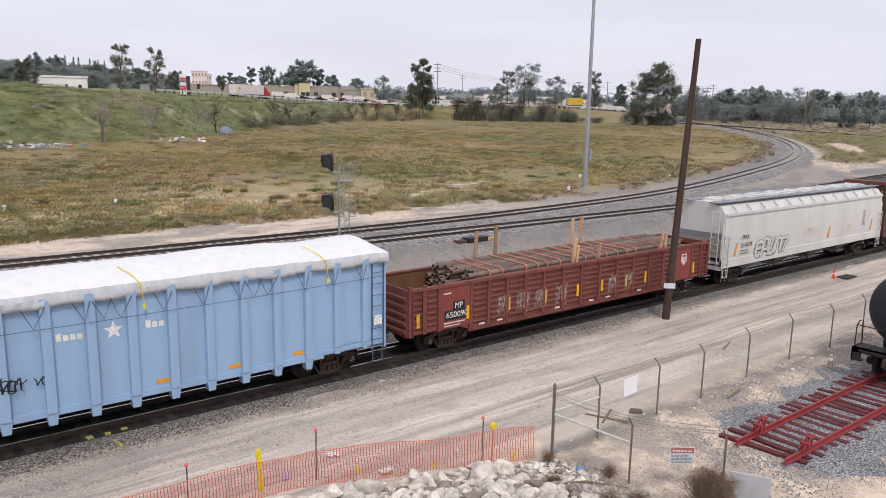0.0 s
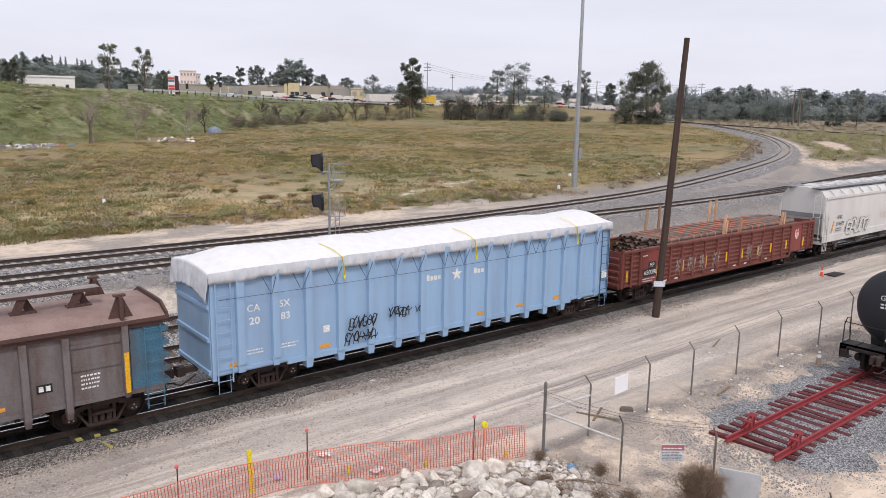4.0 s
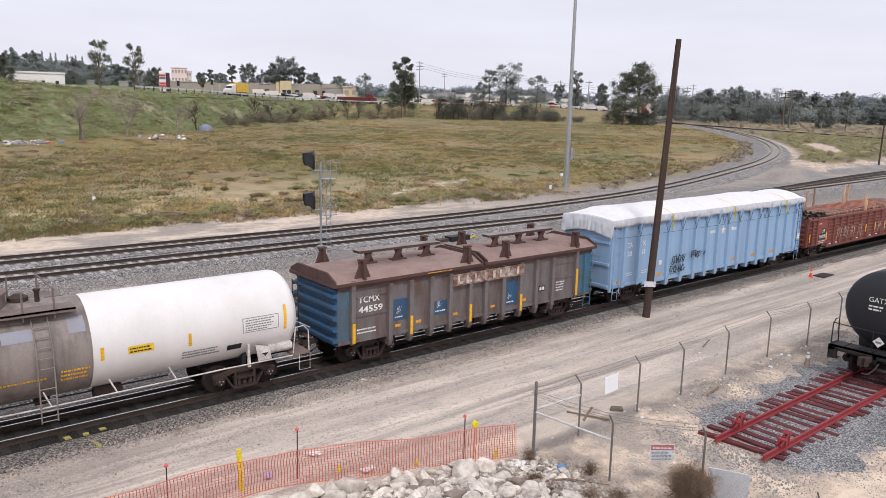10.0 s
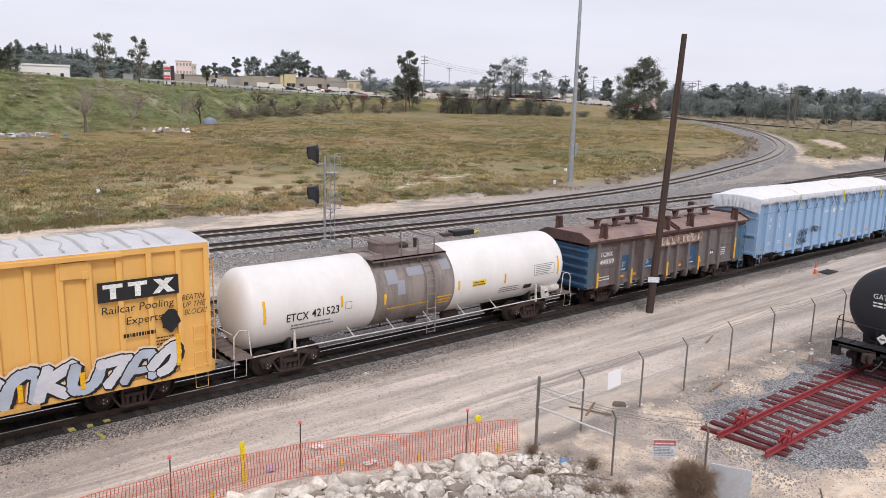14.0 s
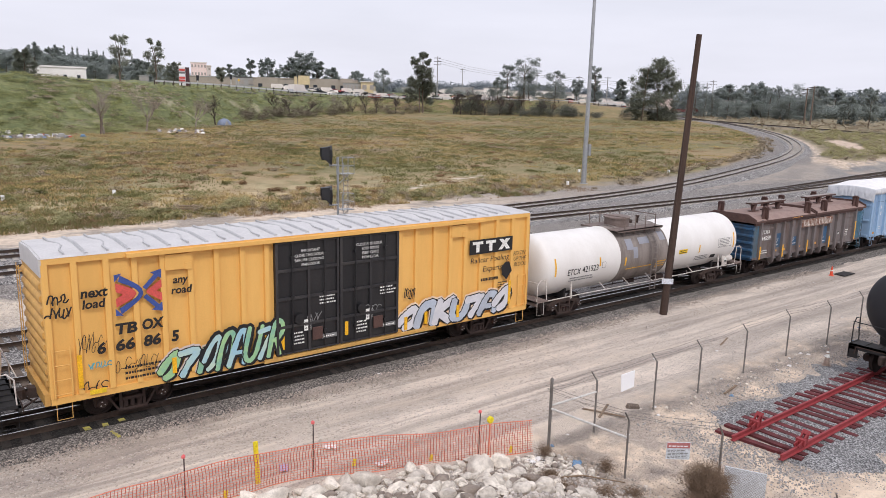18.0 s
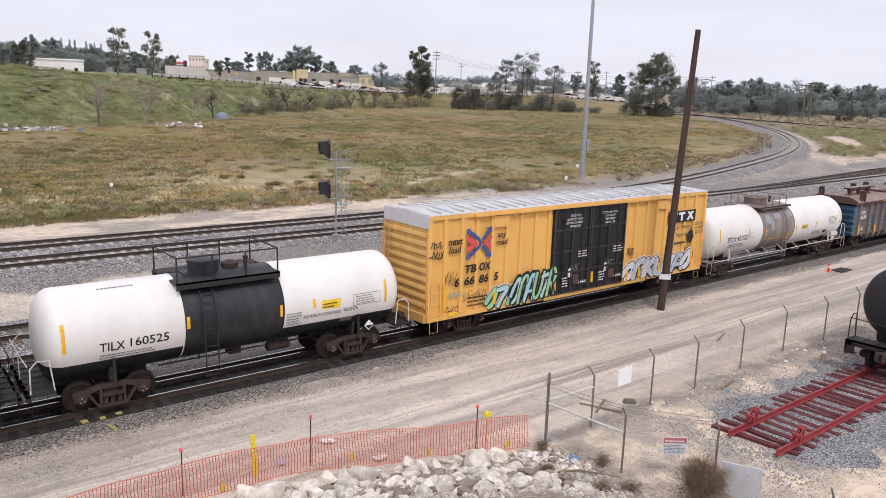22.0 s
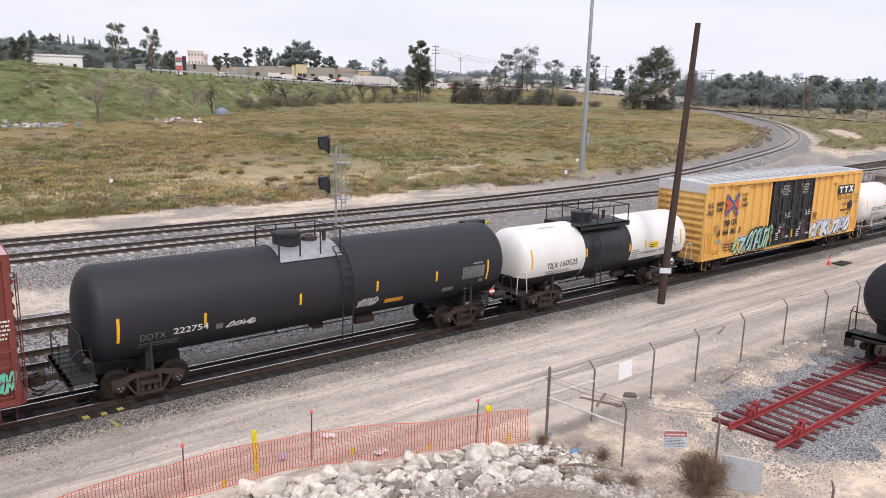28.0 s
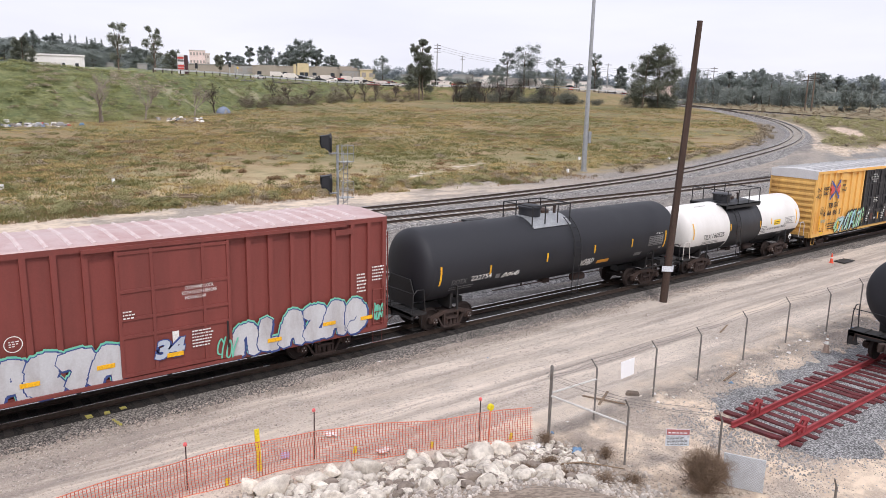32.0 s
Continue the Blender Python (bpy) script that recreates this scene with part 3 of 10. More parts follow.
near_line = line(-90, 210, 0)
near_track = track("track_near", "well-used railway track on dark wooden ties", near_line, "ballast_dark", "oiled_tie", 0.5, (-14, 62), proud=0.006, shoulder=1.55, slope=0.7, deep=0.1)
# Oily stone, with the shade under the cars also put into its colour.
part("oily_bed", sweep(near_line, [(-1.42, -0.222), (-1.25, -0.199), (1.25, -0.199), (1.42, -0.222)]), M["ballast_oily_shade"], near_track, "oily ballast, blackened further for the shade under the train")
part("guard_rail", sweep(near_line, RAIL, -0.33, bright=(7,)), [M["rail_steel"], M["rail_top"]], near_track)
track("track_yard_1", "yard track with polished rails and weathered ties", line(-60, 200, 4.75), "ballast_light", "wood_tie", 0.52, (-10, 22), proud=0.0, deep=0.1)
track("track_yard_2", "yard track with polished rails and weathered ties", line(-60, 200, 9.05), "ballast_light", "wood_tie", 0.52, (-10, 22), proud=0.0, deep=0.1)
B_Z = 1.12
main_line = [(x, 17.3 + 0.00022 * max(0, x - 45) ** 2, B_Z + 0.006 * max(0, x - 50)) for x in range(-120, 240, 4)]
track("track_main_1", "main line track with rusty rails on pale ties in grey ballast", main_line, "ballast_light", "concrete_tie", 0.61, (-8, 60), deep=0.75, shoulder=1.9, slope=1.3)


track("track_main_2", "main line track that bends away through the field", bend, "ballast_light", "concrete_tie", 0.61, (-8, 60), deep=0.5, shoulder=1.9, slope=1.2)


def spur_line():
    """The track that leaves the first main line at a switch and runs out to the right."""
    return [(x, 17.3 + 3.4 * ease(58, 118, x) + 0.00022 * max(0, x - 45) ** 2, B_Z + 0.004 + 0.006 * max(0, x - 50)) for x in range(62, 240, 4)]


track("track_spur", "branch track leaving the main line at a switch", spur_line(), "ballast_light", "wood_tie", 0.61, (62, 66), deep=0.75, shoulder=1.7, slope=1.3, proud=-0.006)


back_line = [(x, y, field_height(x, y) + 0.30) for x, y in [(209.5 - 11 * k / 14, 129 - 57 * k / 14) for k in range(44)]]
track("track_back", "dark far track crossing the scrub beyond the bend", back_line, "ballast_dark", "wood_tie", 0.61, (0, 1), deep=0.5, shoulder=1.9, slope=1.2, polished=False)


# ---- the train ----
START, SPEEDS = -64.54, ((0, 3.28), (2, 3.36), (5, 3.43), (8.5, 3.445), (11, 3.42), (14, 3.38), (19.5, 3.375), (21, 3.34), (22.5, 3.24), (24, 3.14), (26, 3.08), (28.5, 3.02), (30, 3.0), (32, 2.99))


def rolled():
    """How far the train has come, every tenth of a second; 0 at 19 s."""
    out, s = [], START
    for k in range(321):
        out.append(s)
        s += between(SPEEDS, k / 10 + 0.05) / 10
    shift = out[190]
    return [v - shift for v in out]


WAY = rolled()
WHEEL = 0.457
cars, wheelsets = [], []


def car(name, label, x, category="freight car"):
    """A freight car, an empty at rail height under its left end; x: its place when the train's way is 0."""
    ob = thing(name, label, category, "cars of the passing train", at=pose(x + WAY[0], 0, 0))
    cars.append((ob, x))
    return ob


def wheelset_mesh():
    s = Shape()
    for side in (-1, 1):
        prof = [(0.60, 0.16), (0.66, 0.16), (0.69, 0.37), (0.675, 0.40), (0.675, 0.485), (0.705, 0.475), (0.72, 0.462), (0.815, 0.452), (0.82, 0.40), (0.775, 0.38), (0.755, 0.20), (0.80, 0.14), (0.85, 0.13)]
        s.paint(0).lathe([(w * side, r) for w, r in prof], 28, 1)
        s.paint(1).lathe([(w * side, r) for w, r in ((0.99, 0.14), (1.15, 0.14), (1.18, 0.11), (1.18, 0.03))], 14, 1)
        for k in range(3):
            a = 2 * math.pi * k / 3
            s.paint(2).lathe([(1.175 * side, 0.022), (1.195 * side, 0.022)], 6, 1, (0.07 * math.sin(a), 0, 0.07 * math.cos(a)))
        for k in range(6):                                    # cast marks that show the turning
            a = 2 * math.pi * k / 6 + 0.2
            s.paint(0).box(0.27 * math.sin(a) - 0.03, 0.27 * math.sin(a) + 0.03, side * 0.755 - 0.012, side * 0.775 + 0.012, 0.27 * math.cos(a) - 0.03, 0.27 * math.cos(a) + 0.03)
    s.paint(0).lathe([(-0.7, 0.085), (0.7, 0.085)], 12, 1)
    return s.mesh("wheelset", [M["wheel_steel"], M["truck_steel"], M["bright_steel"]], 35)


def side_frame_mesh():
    """A cast side frame: arched top, two slanting arms, boxes over the bearings, spring window."""
    s = Shape()
    s.prism([(-1.08, 0.50), (-1.12, 0.62), (-0.80, 0.70), (-0.45, 0.80), (0.45, 0.80), (0.80, 0.70), (1.12, 0.62), (1.08, 0.50), (0.72, 0.55), (0.42, 0.66), (-0.42, 0.66), (-0.72, 0.55)], 1, -0.06, 0.06)
    s.prism([(-0.46, 0.20), (-0.40, 0.08), (0.40, 0.08), (0.46, 0.20), (0.34, 0.17), (-0.34, 0.17)], 1, -0.09, 0.09)
    for d in (-1, 1):
        s.prism([(d * 0.76, 0.62), (d * 0.64, 0.56), (d * 0.36, 0.10), (d * 0.46, 0.14)], 1, -0.07, 0.07)
        s.box(min(d * 0.30, d * 0.38), max(d * 0.30, d * 0.38), -0.07, 0.07, 0.14, 0.70)
        s.prism([(d * 0.70, 0.42), (d * 0.70, 0.64), (d * 0.80, 0.70), (d * 1.02, 0.66), (d * 1.10, 0.60), (d * 1.10, 0.42), (d * 1.03, 0.36), (d * 0.76, 0.36)], 1, -0.05, 0.05)
        s.prism([(d * 0.72, 0.36), (d * 0.74, 0.62), (d * 1.06, 0.62), (d * 1.08, 0.36), (d * 1.02, 0.36), (d * 1.0, 0.55), (d * 0.79, 0.55), (d * 0.78, 0.36)], 1, -0.08, 0.08)
    return s.mesh("side_frame", [M["truck_steel"]])


def springs_mesh():
    s = Shape()
    for dx in (-0.2, 0.0, 0.2):
        for k in range(5):
            s.lathe([(0.18 + 0.05 * k, 0.075), (0.205 + 0.05 * k, 0.085), (0.23 + 0.05 * k, 0.075)], 8, 2, (dx, 0, 0))
    s.box(-0.30, 0.30, -0.14, 0.14, 0.43, 0.52)
    return s.mesh("spring_pack", [M["truck_steel"]])


def bolster_mesh():
    s = Shape().box(-0.24, 0.24, -0.95, 0.95, 0.46, 0.66)
    s.lathe([(0.64, 0.22), (0.72, 0.22)], 16, 2)
    for d in (-1, 1):                                          # brake beams
        s.box(d * 0.38 - 0.04, d * 0.38 + 0.04, -0.8, 0.8, 0.33, 0.43)
        s.bar((d * 0.38, 0, 0.4), (0.0, 0, 0.62), 0.05)
    return s.mesh("truck", [M["truck_steel"]])


TRUCK = dict(wheelset=wheelset_mesh(), frame=side_frame_mesh(), springs=springs_mesh(), bolster=bolster_mesh())


def truck(parent, x, turning=True):
    ob = part("truck", TRUCK["bolster"], None, parent, "rusty cast-steel truck", at=pose(x, 0, 0))
    for side in (-1, 1):
        part("side_frame", TRUCK["frame"], None, ob, at=pose(0, side * 1.0, 0))
        tagged(part("spring_pack", TRUCK["springs"], None, ob, at=pose(0, side * 1.0, 0)), kind="stuff")
    for d in (-0.89, 0.89):
        w = part("wheelset", TRUCK["wheelset"], None, ob, at=pose(d, 0, WHEEL))
        if turning:
            wheelsets.append((w, d))
    return ob


def coupler_mesh():
    s = Shape().box(0.0, 0.50, -0.09, 0.09, 0.76, 0.94)
    s.prism([(0.42, -0.12), (0.62, -0.17), (0.74, -0.15), (0.72, -0.06), (0.60, 0.0), (0.62, 0.06), (0.74, 0.09), (0.70, 0.17), (0.52, 0.17), (0.42, 0.10)], 2, 0.70, 1.0)
    s.rod([(0.15, 0.35, 0.75), (0.4, 0.33, 0.6), (0.62, 0.2, 0.42), (0.8, 0.05, 0.46)], 0.03, 6)
    s.bar((0.1, -1.2, 0.98), (0.1, 0.1, 0.98), 0.03).bar((0.1, -1.2, 0.98), (0.12, -1.25, 0.7), 0.03)
    return s.mesh("coupler", [M["truck_steel"]])


COUPLER = coupler_mesh()


def couplers(parent, length, inset=0.0):
    part("coupler", COUPLER, None, parent, at=pose(length - inset, 0, 0))
    part("coupler", COUPLER, None, parent, at=pose(inset, 0, 0, 0, 0, 180))


def ladder(parent, mat, x0, x1, y, z0, z1, rungs, name="ladder", out=0.06):
    """Two stiles and rungs in a plane of constant y."""
    s = Shape()
    for x in (x0, x1):
        s.box(x - 0.02, x + 0.02, y - out - 0.012, y - out + 0.012, z0, z1)
        s.box(x - 0.015, x + 0.015, y - out, y + 0.02, z0 + 0.1, z0 + 0.14).box(x - 0.015, x + 0.015, y - out, y + 0.02, z1 - 0.14, z1 - 0.1)
    for k in range(rungs):
        z = z0 + 0.08 + (z1 - z0 - 0.16) * k / max(1, rungs - 1)
        s.rod([(x0, y - out, z), (x1, y - out, z)], 0.014, 5)
    return part(name, s, mat, parent)


def end_ladder(parent, mat, x, y0, y1, z0, z1, rungs, out):
    s = Shape()
    for y in (y0, y1):
        s.box(x + out - 0.012, x + out + 0.012, y - 0.02, y + 0.02, z0, z1)
        s.box(min(x, x + out), max(x, x + out), y - 0.015, y + 0.015, z1 - 0.2, z1 - 0.16).box(min(x, x + out), max(x, x + out), y - 0.015, y + 0.015, z0 + 0.1, z0 + 0.14)
    for k in range(rungs):
        z = z0 + 0.08 + (z1 - z0 - 0.16) * k / max(1, rungs - 1)
        s.rod([(x + out, y0, z), (x + out, y1, z)], 0.014, 5)
    return part("end_ladder", s, mat, parent)


def stirrup(parent, mat, x, y=-1.5, z0=0.45, z1=0.95, w=0.4, name="step"):
    s = Shape().rod([(x - w / 2, y, z1), (x - w / 2, y, z0), (x + w / 2, y, z0), (x + w / 2, y, z1)], 0.011, 5)
    return part(name, s, mat, parent)


def stripe(parent, x, z0, z1, y, w=0.09, mat="reflector_yellow", name="reflector"):
    return part(name, Shape().box(x - w / 2, x + w / 2, y - 0.006, y + 0.024, z0, z1), M[mat], parent)


def write(parent, text, x, z, height, y, mat="white_mark", width=None, bold=0.0, slant=0.0, spacing=1.0, tank=None, name="lettering", label=""):
    s = moved(letters(text, height, width, bold, slant, spacing), x, 0, z)
    s = wrapped(moved(s, 0, -0.014), *tank) if tank else moved(s, 0, y)
    return part(name, s, M[mat], parent, label)


def small_print(parent, x, z, w, h, lines, y, mat="white_mark", tank=None, seed=0, name="stencil"):
    """Rows of short bars where the writing is too small to read."""
    rng, s = random.Random(seed), Shape()
    for k in range(lines):
        zz, xx = z + h * (1 - (k + 0.8) / lines), x
        while xx < x + w * rng.uniform(0.7, 1.0):
            d = rng.uniform(0.03, 0.10)
            s.box(xx, xx + d, -0.004, 0.0, zz, zz + h / lines * 0.42)
            xx += d + 0.025
    s = wrapped(moved(s, 0, -0.012), *tank) if tank else moved(s, 0, y)
    return tagged(part(name, s, M[mat], parent), kind="stuff")


SWEEPS = [[(0, 0), (.04, .55), (.28, .98), (.6, .9), (.7, .45), (.66, 0)], [(.12, .5), (.3, .95), (.68, .92), (.85, .5), (.62, .06), (.26, .1), (.12, .46)],
          [(-.1, 1.0), (.25, .55), (.4, .02), (.62, .5), (1.0, 1.08)], [(.1, -.02), (.16, .5), (.48, 1.12)], [(.95, .78), (.5, .98), (.12, .62), (.3, .2), (.98, .1)],
          [(-.15, .2), (.3, .42), (.8, .36), (1.12, .62)], [(.2, 1.05), (.3, .5), (.22, .05), (.7, -.04), (1.02, .3)], [(.05, .06), (.5, .3), (.42, .75), (.9, 1.0)]]


def smooth_line(points, steps=4):
    """A rounded line through the points."""
    out, n = [], len(points)
    for i in range(n - 1):
        p0, p1, p2, p3 = points[max(0, i - 1)], points[i], points[i + 1], points[min(n - 1, i + 2)]
        for k in range(steps):
            u = k / steps
            out.append(tuple(0.5 * (2 * b + (c - a) * u + (2 * a - 5 * b + 4 * c - d) * u * u + (3 * b - a - 3 * c + d) * u ** 3) for a, b, c, d in zip(p0, p1, p2, p3)))
    return out + [tuple(points[-1])]


def ribbon(s, pts, wd, lift, index, low, shift=(0, 0), taper=0.1):
    """A sprayed line of short overlapping dabs, each a hair above the one before."""
    for i, ((ax, az), (bx, bz)) in enumerate(zip(pts, pts[1:])):
        dx, dz = bx - ax, bz - az
        q = wd / 2 / max(1e-6, math.hypot(dx, dz)) * (1 + taper * math.sin(i * 1.7))
        dab = [(ax - dx * q * .8, az - dz * q * .8), (ax - dz * q - dx * q * .3, az + dx * q - dz * q * .3), (bx - dz * q + dx * q * .3, bz + dx * q + dz * q * .3), (bx + dx * q * .8, bz + dz * q * .8), (bx + dz * q + dx * q * .3, bz - dx * q + dz * q * .3), (ax + dz * q - dx * q * .3, az - dx * q - dz * q * .3)]
        s.paint(index).add([(px + shift[0], -lift - 0.00004 * i, max(low, pz + shift[1])) for px, pz in dab], [tuple(range(6))])


def sprayed(parent, seed, x, z, w, h, count, y, fill, edge, tank=None, label="", lean=0.12, thick=0.05, name="graffiti", accents=(), halo=None, fat=1.0, twice=True):
    """Sprayed shapes: fat curling strokes with dark edges and a thrown shadow, a little proud of the side; they spell nothing."""
    rng, s = random.Random(seed), Shape()
    cell, lift, low, runs, last = w / count, 0.003, z - 0.05, [], -1
    for k in range(count):
        x0, hh, ww, up = x + cell * k, h * rng.uniform(0.75, 1.0), cell * rng.uniform(0.85, 1.1), h * rng.uniform(0, 0.08)
        picks = rng.sample([q for q in range(len(SWEEPS)) if q != last], 2 if twice else 1)
        last = picks[0]
        for n, q in enumerate(picks):
            line_ = [(x0 + u * ww + lean * v * hh + rng.uniform(-.04, .04) * ww, z + up + v * hh * 0.9) for u, v in SWEEPS[q]]
            runs.append((smooth_line(line_, 2), min(cell, h) * rng.uniform(0.24, 0.36) * fat * (0.8 if n else 1), 2 if accents and rng.random() < 0.45 else 0))
    for pts, wd, c in runs if halo else ():
        lift += 0.0005
        ribbon(s, pts, wd + thick * 4.5, lift, 3, low, (thick * 0.3, thick * 0.6))
    for pts, wd, c in runs:
        lift += 0.0005
        ribbon(s, pts, wd + thick * 1.8, lift, 1, low, (thick * 0.8, -thick * 0.8))
    for pts, wd, c in runs:
        lift += 0.0005
        ribbon(s, pts, wd + thick * 1.4, lift, 1, low)
        lift += 0.0005
        ribbon(s, pts, wd, lift, c, low)
    for pts, wd, c in runs[::2] if thick > 0.02 else ():      # thin highlights within the strokes
        lift += 0.0005
        a = rng.randrange(max(1, len(pts) - 5))
        ribbon(s, pts[a:a + 5], thick * 0.5, lift, 1 if rng.random() < 0.35 else 2 - c, low, (wd * 0.12, 0))
    s = wrapped(moved(s, 0, -0.014), *tank) if tank else moved(s, 0, y)
    return tagged(part(name, s, [M[fill], M[edge], M[accents[0]] if accents else M[fill], M[halo] if halo else M[fill]], parent, label), kind="stuff")


# strokes of sprayed letters in a box one wide and one high
GLYPH = {"arch": [[(.10, -.02), (.10, .60), (.30, .93), (.68, .93), (.88, .6), (.90, -.02)]], "L": [[(.30, 1.0), (.26, .5), (.24, .12), (.85, .1)]],
         "A": [[(.04, 0), (.30, .86), (.55, .95), (.72, .86), (.96, 0)], [(.28, .34), (.74, .34)]], "Z": [[(.06, .84), (.5, .95), (.9, .84), (.5, .45), (.12, .12), (.95, .1)]],
         "E": [[(.92, .86), (.4, .92), (.18, .7), (.2, .2), (.4, .06), (.95, .12)], [(.25, .5), (.8, .52)]], "D": [[(.18, .04), (.18, .9), (.6, .92), (.9, .62), (.86, .28), (.55, .06), (.2, .05)]],
         "N": [[(.06, -.02), (.16, .98), (.5, .45), (.82, .02), (.98, 1.02)]], "V": [[(.0, 1.0), (.30, .4), (.46, .02), (.66, .45), (1.02, 1.04)]], "K": [[(.14, -.02), (.16, 1.0)], [(.92, 1.0), (.3, .5), (.98, .0)]],
         "R": [[(.14, -.02), (.16, .92), (.62, .95), (.84, .70), (.55, .46), (.24, .46)], [(.46, .44), (.98, .0)]], "7": [[(.0, .86), (.9, .92), (.6, .45), (.42, .0)]], "U": [[(.10, 1.0), (.12, .3), (.34, .04), (.66, .04), (.88, .3), (.92, 1.0)]],
         "hook": [[(-.05, .3), (.25, .75), (.6, .95), (.72, .6), (.6, .2), (.3, .05)]], "bar": [[(.5, -.02), (.52, 1.0)]]}


def throw_up(parent, seed, glyphs, x, z, w, h, y, fill, edge, halo, fat=0.4, thick=0.05, lean=0.05, label="", second=None, rise=0.0, pack=1.2):
    """Bubble letters side by side: a halo, dark outlines, then the pale fills; rise lifts the far end."""
    rng, s, runs = random.Random(seed), Shape(), []
    cell, lift, low = w / len(glyphs), 0.003, z - 0.04
    for k, g in enumerate(glyphs):
        hh, ww, up = h * rng.uniform(0.84, 1.0), cell * pack * rng.uniform(0.92, 1.08), rise * k / len(glyphs)
        x0 = x + cell * (k + 0.5) - ww / 2
        wd = min(ww, hh) * fat * rng.uniform(0.92, 1.08)
        for line_ in GLYPH[g]:
            pts = [(x0 + wd * 0.4 + u * (ww - wd * 0.8) + lean * v * hh + rng.uniform(-.02, .02) * ww, z + up + wd * 0.45 + v * (hh - wd * 0.9)) for u, v in line_]
            runs.append((k, smooth_line(pts, 3), wd * (0.72 if len(line_) == 2 and len(GLYPH[g]) > 1 and g != "K" else 1)))
    for k, pts, wd in runs:
        lift += 0.0004
        ribbon(s, pts, wd + thick * 2.6, lift, 2, low, (0, thick * 0.8))
        ribbon(s, [pts[len(pts) // 2], (pts[len(pts) // 2][0] + 0.02, pts[len(pts) // 2][1] + wd * 0.5 + thick * 2.0)], thick * 1.2, lift + 0.0002, 2, low)
    for k, pts, wd in runs:
        lift += 0.0004
        ribbon(s, pts, wd + thick * 2.0, lift, 1, low, (thick * 0.6, -thick * 0.5))
    for g in range(len(glyphs)):
        for part_ in (0, 1):                                  # outline, then fill, letter by letter
            for k, pts, wd in runs:
                if k == g:
                    lift += 0.0004
                    ribbon(s, pts, wd + (thick * 1.5 if part_ == 0 else 0), lift, (3 if second and g % 2 else 0) if part_ else 1, low)
    s = moved(s, 0, y)
    return tagged(part("graffiti", s, [M[fill], M[edge], M[halo], M[second or fill]], parent, label), kind="stuff")


def scrawl(parent, seed, x, z, w, h, y, mat, strokes=9, wd=0.03, tank=None, name="graffiti", label=""):
    """Loose sprayed lines."""
    rng, s = random.Random(seed), Shape()
    for k in range(strokes):
        ww, x0, up = w / strokes * 1.25, x + w * k / strokes, h * rng.uniform(0, 0.25)
        pts = [(x0 + u * ww + 0.1 * v * h + rng.uniform(-.12, .12) * ww, z + up + v * h * 0.75) for u, v in rng.choice(SWEEPS)]
        ribbon(s, smooth_line(pts, 3), wd, 0.004 + 0.0006 * k, 0, z - 0.05)
    s = wrapped(moved(s, 0, -0.012), *tank) if tank else moved(s, 0, y)
    return tagged(part(name, s, M[mat], parent, label), kind="stuff")


# ---- paint of the cars ----
plain("yellow_paint", (228, 178, 98), 0.55, second=tone(200, 150, 76), amount=0.45, scale=0.9, streak=0.15, grain=0.06, fine=40)
plain("yellow_end", (204, 160, 88), 0.6, second=tone(150, 112, 66), amount=0.6, scale=1.2, streak=0.2, grain=0.1)
plain("roof_galv", (200, 198, 198), 0.55, metal=0.1, second=tone(172, 170, 172), scale=0.8, grain=0.1)
plain("roof_rib", (184, 183, 184), 0.5, metal=0.2, second=tone(140, 141, 144))
plain("door_black", (23, 23, 26), 0.5, second=tone(48, 46, 46), amount=0.5, streak=0.2)
# Ribs and stiles: highlights put into a lighter black, with worn streaks.
plain("door_worn_highlight", (36, 35, 38), 0.55, second=tone(70, 66, 64), amount=0.6, scale=2.0, streak=0.3)
plain("blue_paint", (148, 178, 208), 0.5, second=tone(130, 150, 176), amount=0.65, scale=0.7, streak=0.15, grain=0.05, fine=40)
plain("tarp", (224, 222, 222), 0.5, second=tone(196, 194, 194), amount=0.35, scale=2.5, grain=0.05)
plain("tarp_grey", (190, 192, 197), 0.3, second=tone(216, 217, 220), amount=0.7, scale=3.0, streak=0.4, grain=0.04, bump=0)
plain("red_paint", (122, 66, 56), 0.65, second=tone(86, 48, 42), amount=0.8, scale=1.4, streak=0.25, grain=0.16)
plain("red_flat", (132, 62, 54), 0.6, second=tone(112, 54, 46), streak=0.2)
plain("rust_inside", (96, 66, 46), 0.9, second=tone(140, 92, 52), scale=1.5)
plain("pipe_steel", (92, 76, 69), 0.7, second=tone(136, 112, 98), amount=0.8, scale=1.1, streak=1, each=0.35)
plain("pink_band", (206, 130, 104), 0.7)
plain("stake_wood", (182, 146, 116), 0.8, second=tone(128, 96, 76), amount=0.8, scale=3, streak=0.2, each=0.3)
plain("grey_car", (112, 106, 106), 0.7, second=tone(86, 62, 50), amount=0.9, scale=1.3, streak=0.25, grain=0.12)
plain("car_blue", (46, 84, 118), 0.6, second=tone(66, 74, 82), amount=0.8, scale=1.8, streak=0.4)
plain("car_teal", (64, 108, 132), 0.65, second=tone(84, 80, 78), amount=0.9, scale=1.6, streak=0.3)
plain("rust_lid", (142, 120, 112), 0.8, second=tone(112, 86, 78), amount=0.7, scale=0.8, grain=0.12)
plain("rust_dark", (84, 60, 54), 0.8, second=tone(60, 46, 44), scale=1.5)
plain("worn_mark", (196, 188, 180), 0.8, second=tone(126, 96, 80), amount=0.9, scale=5, bump=0)
plain("rust_panel", (112, 74, 58), 0.8, second=tone(170, 160, 150), amount=0.9, scale=4)
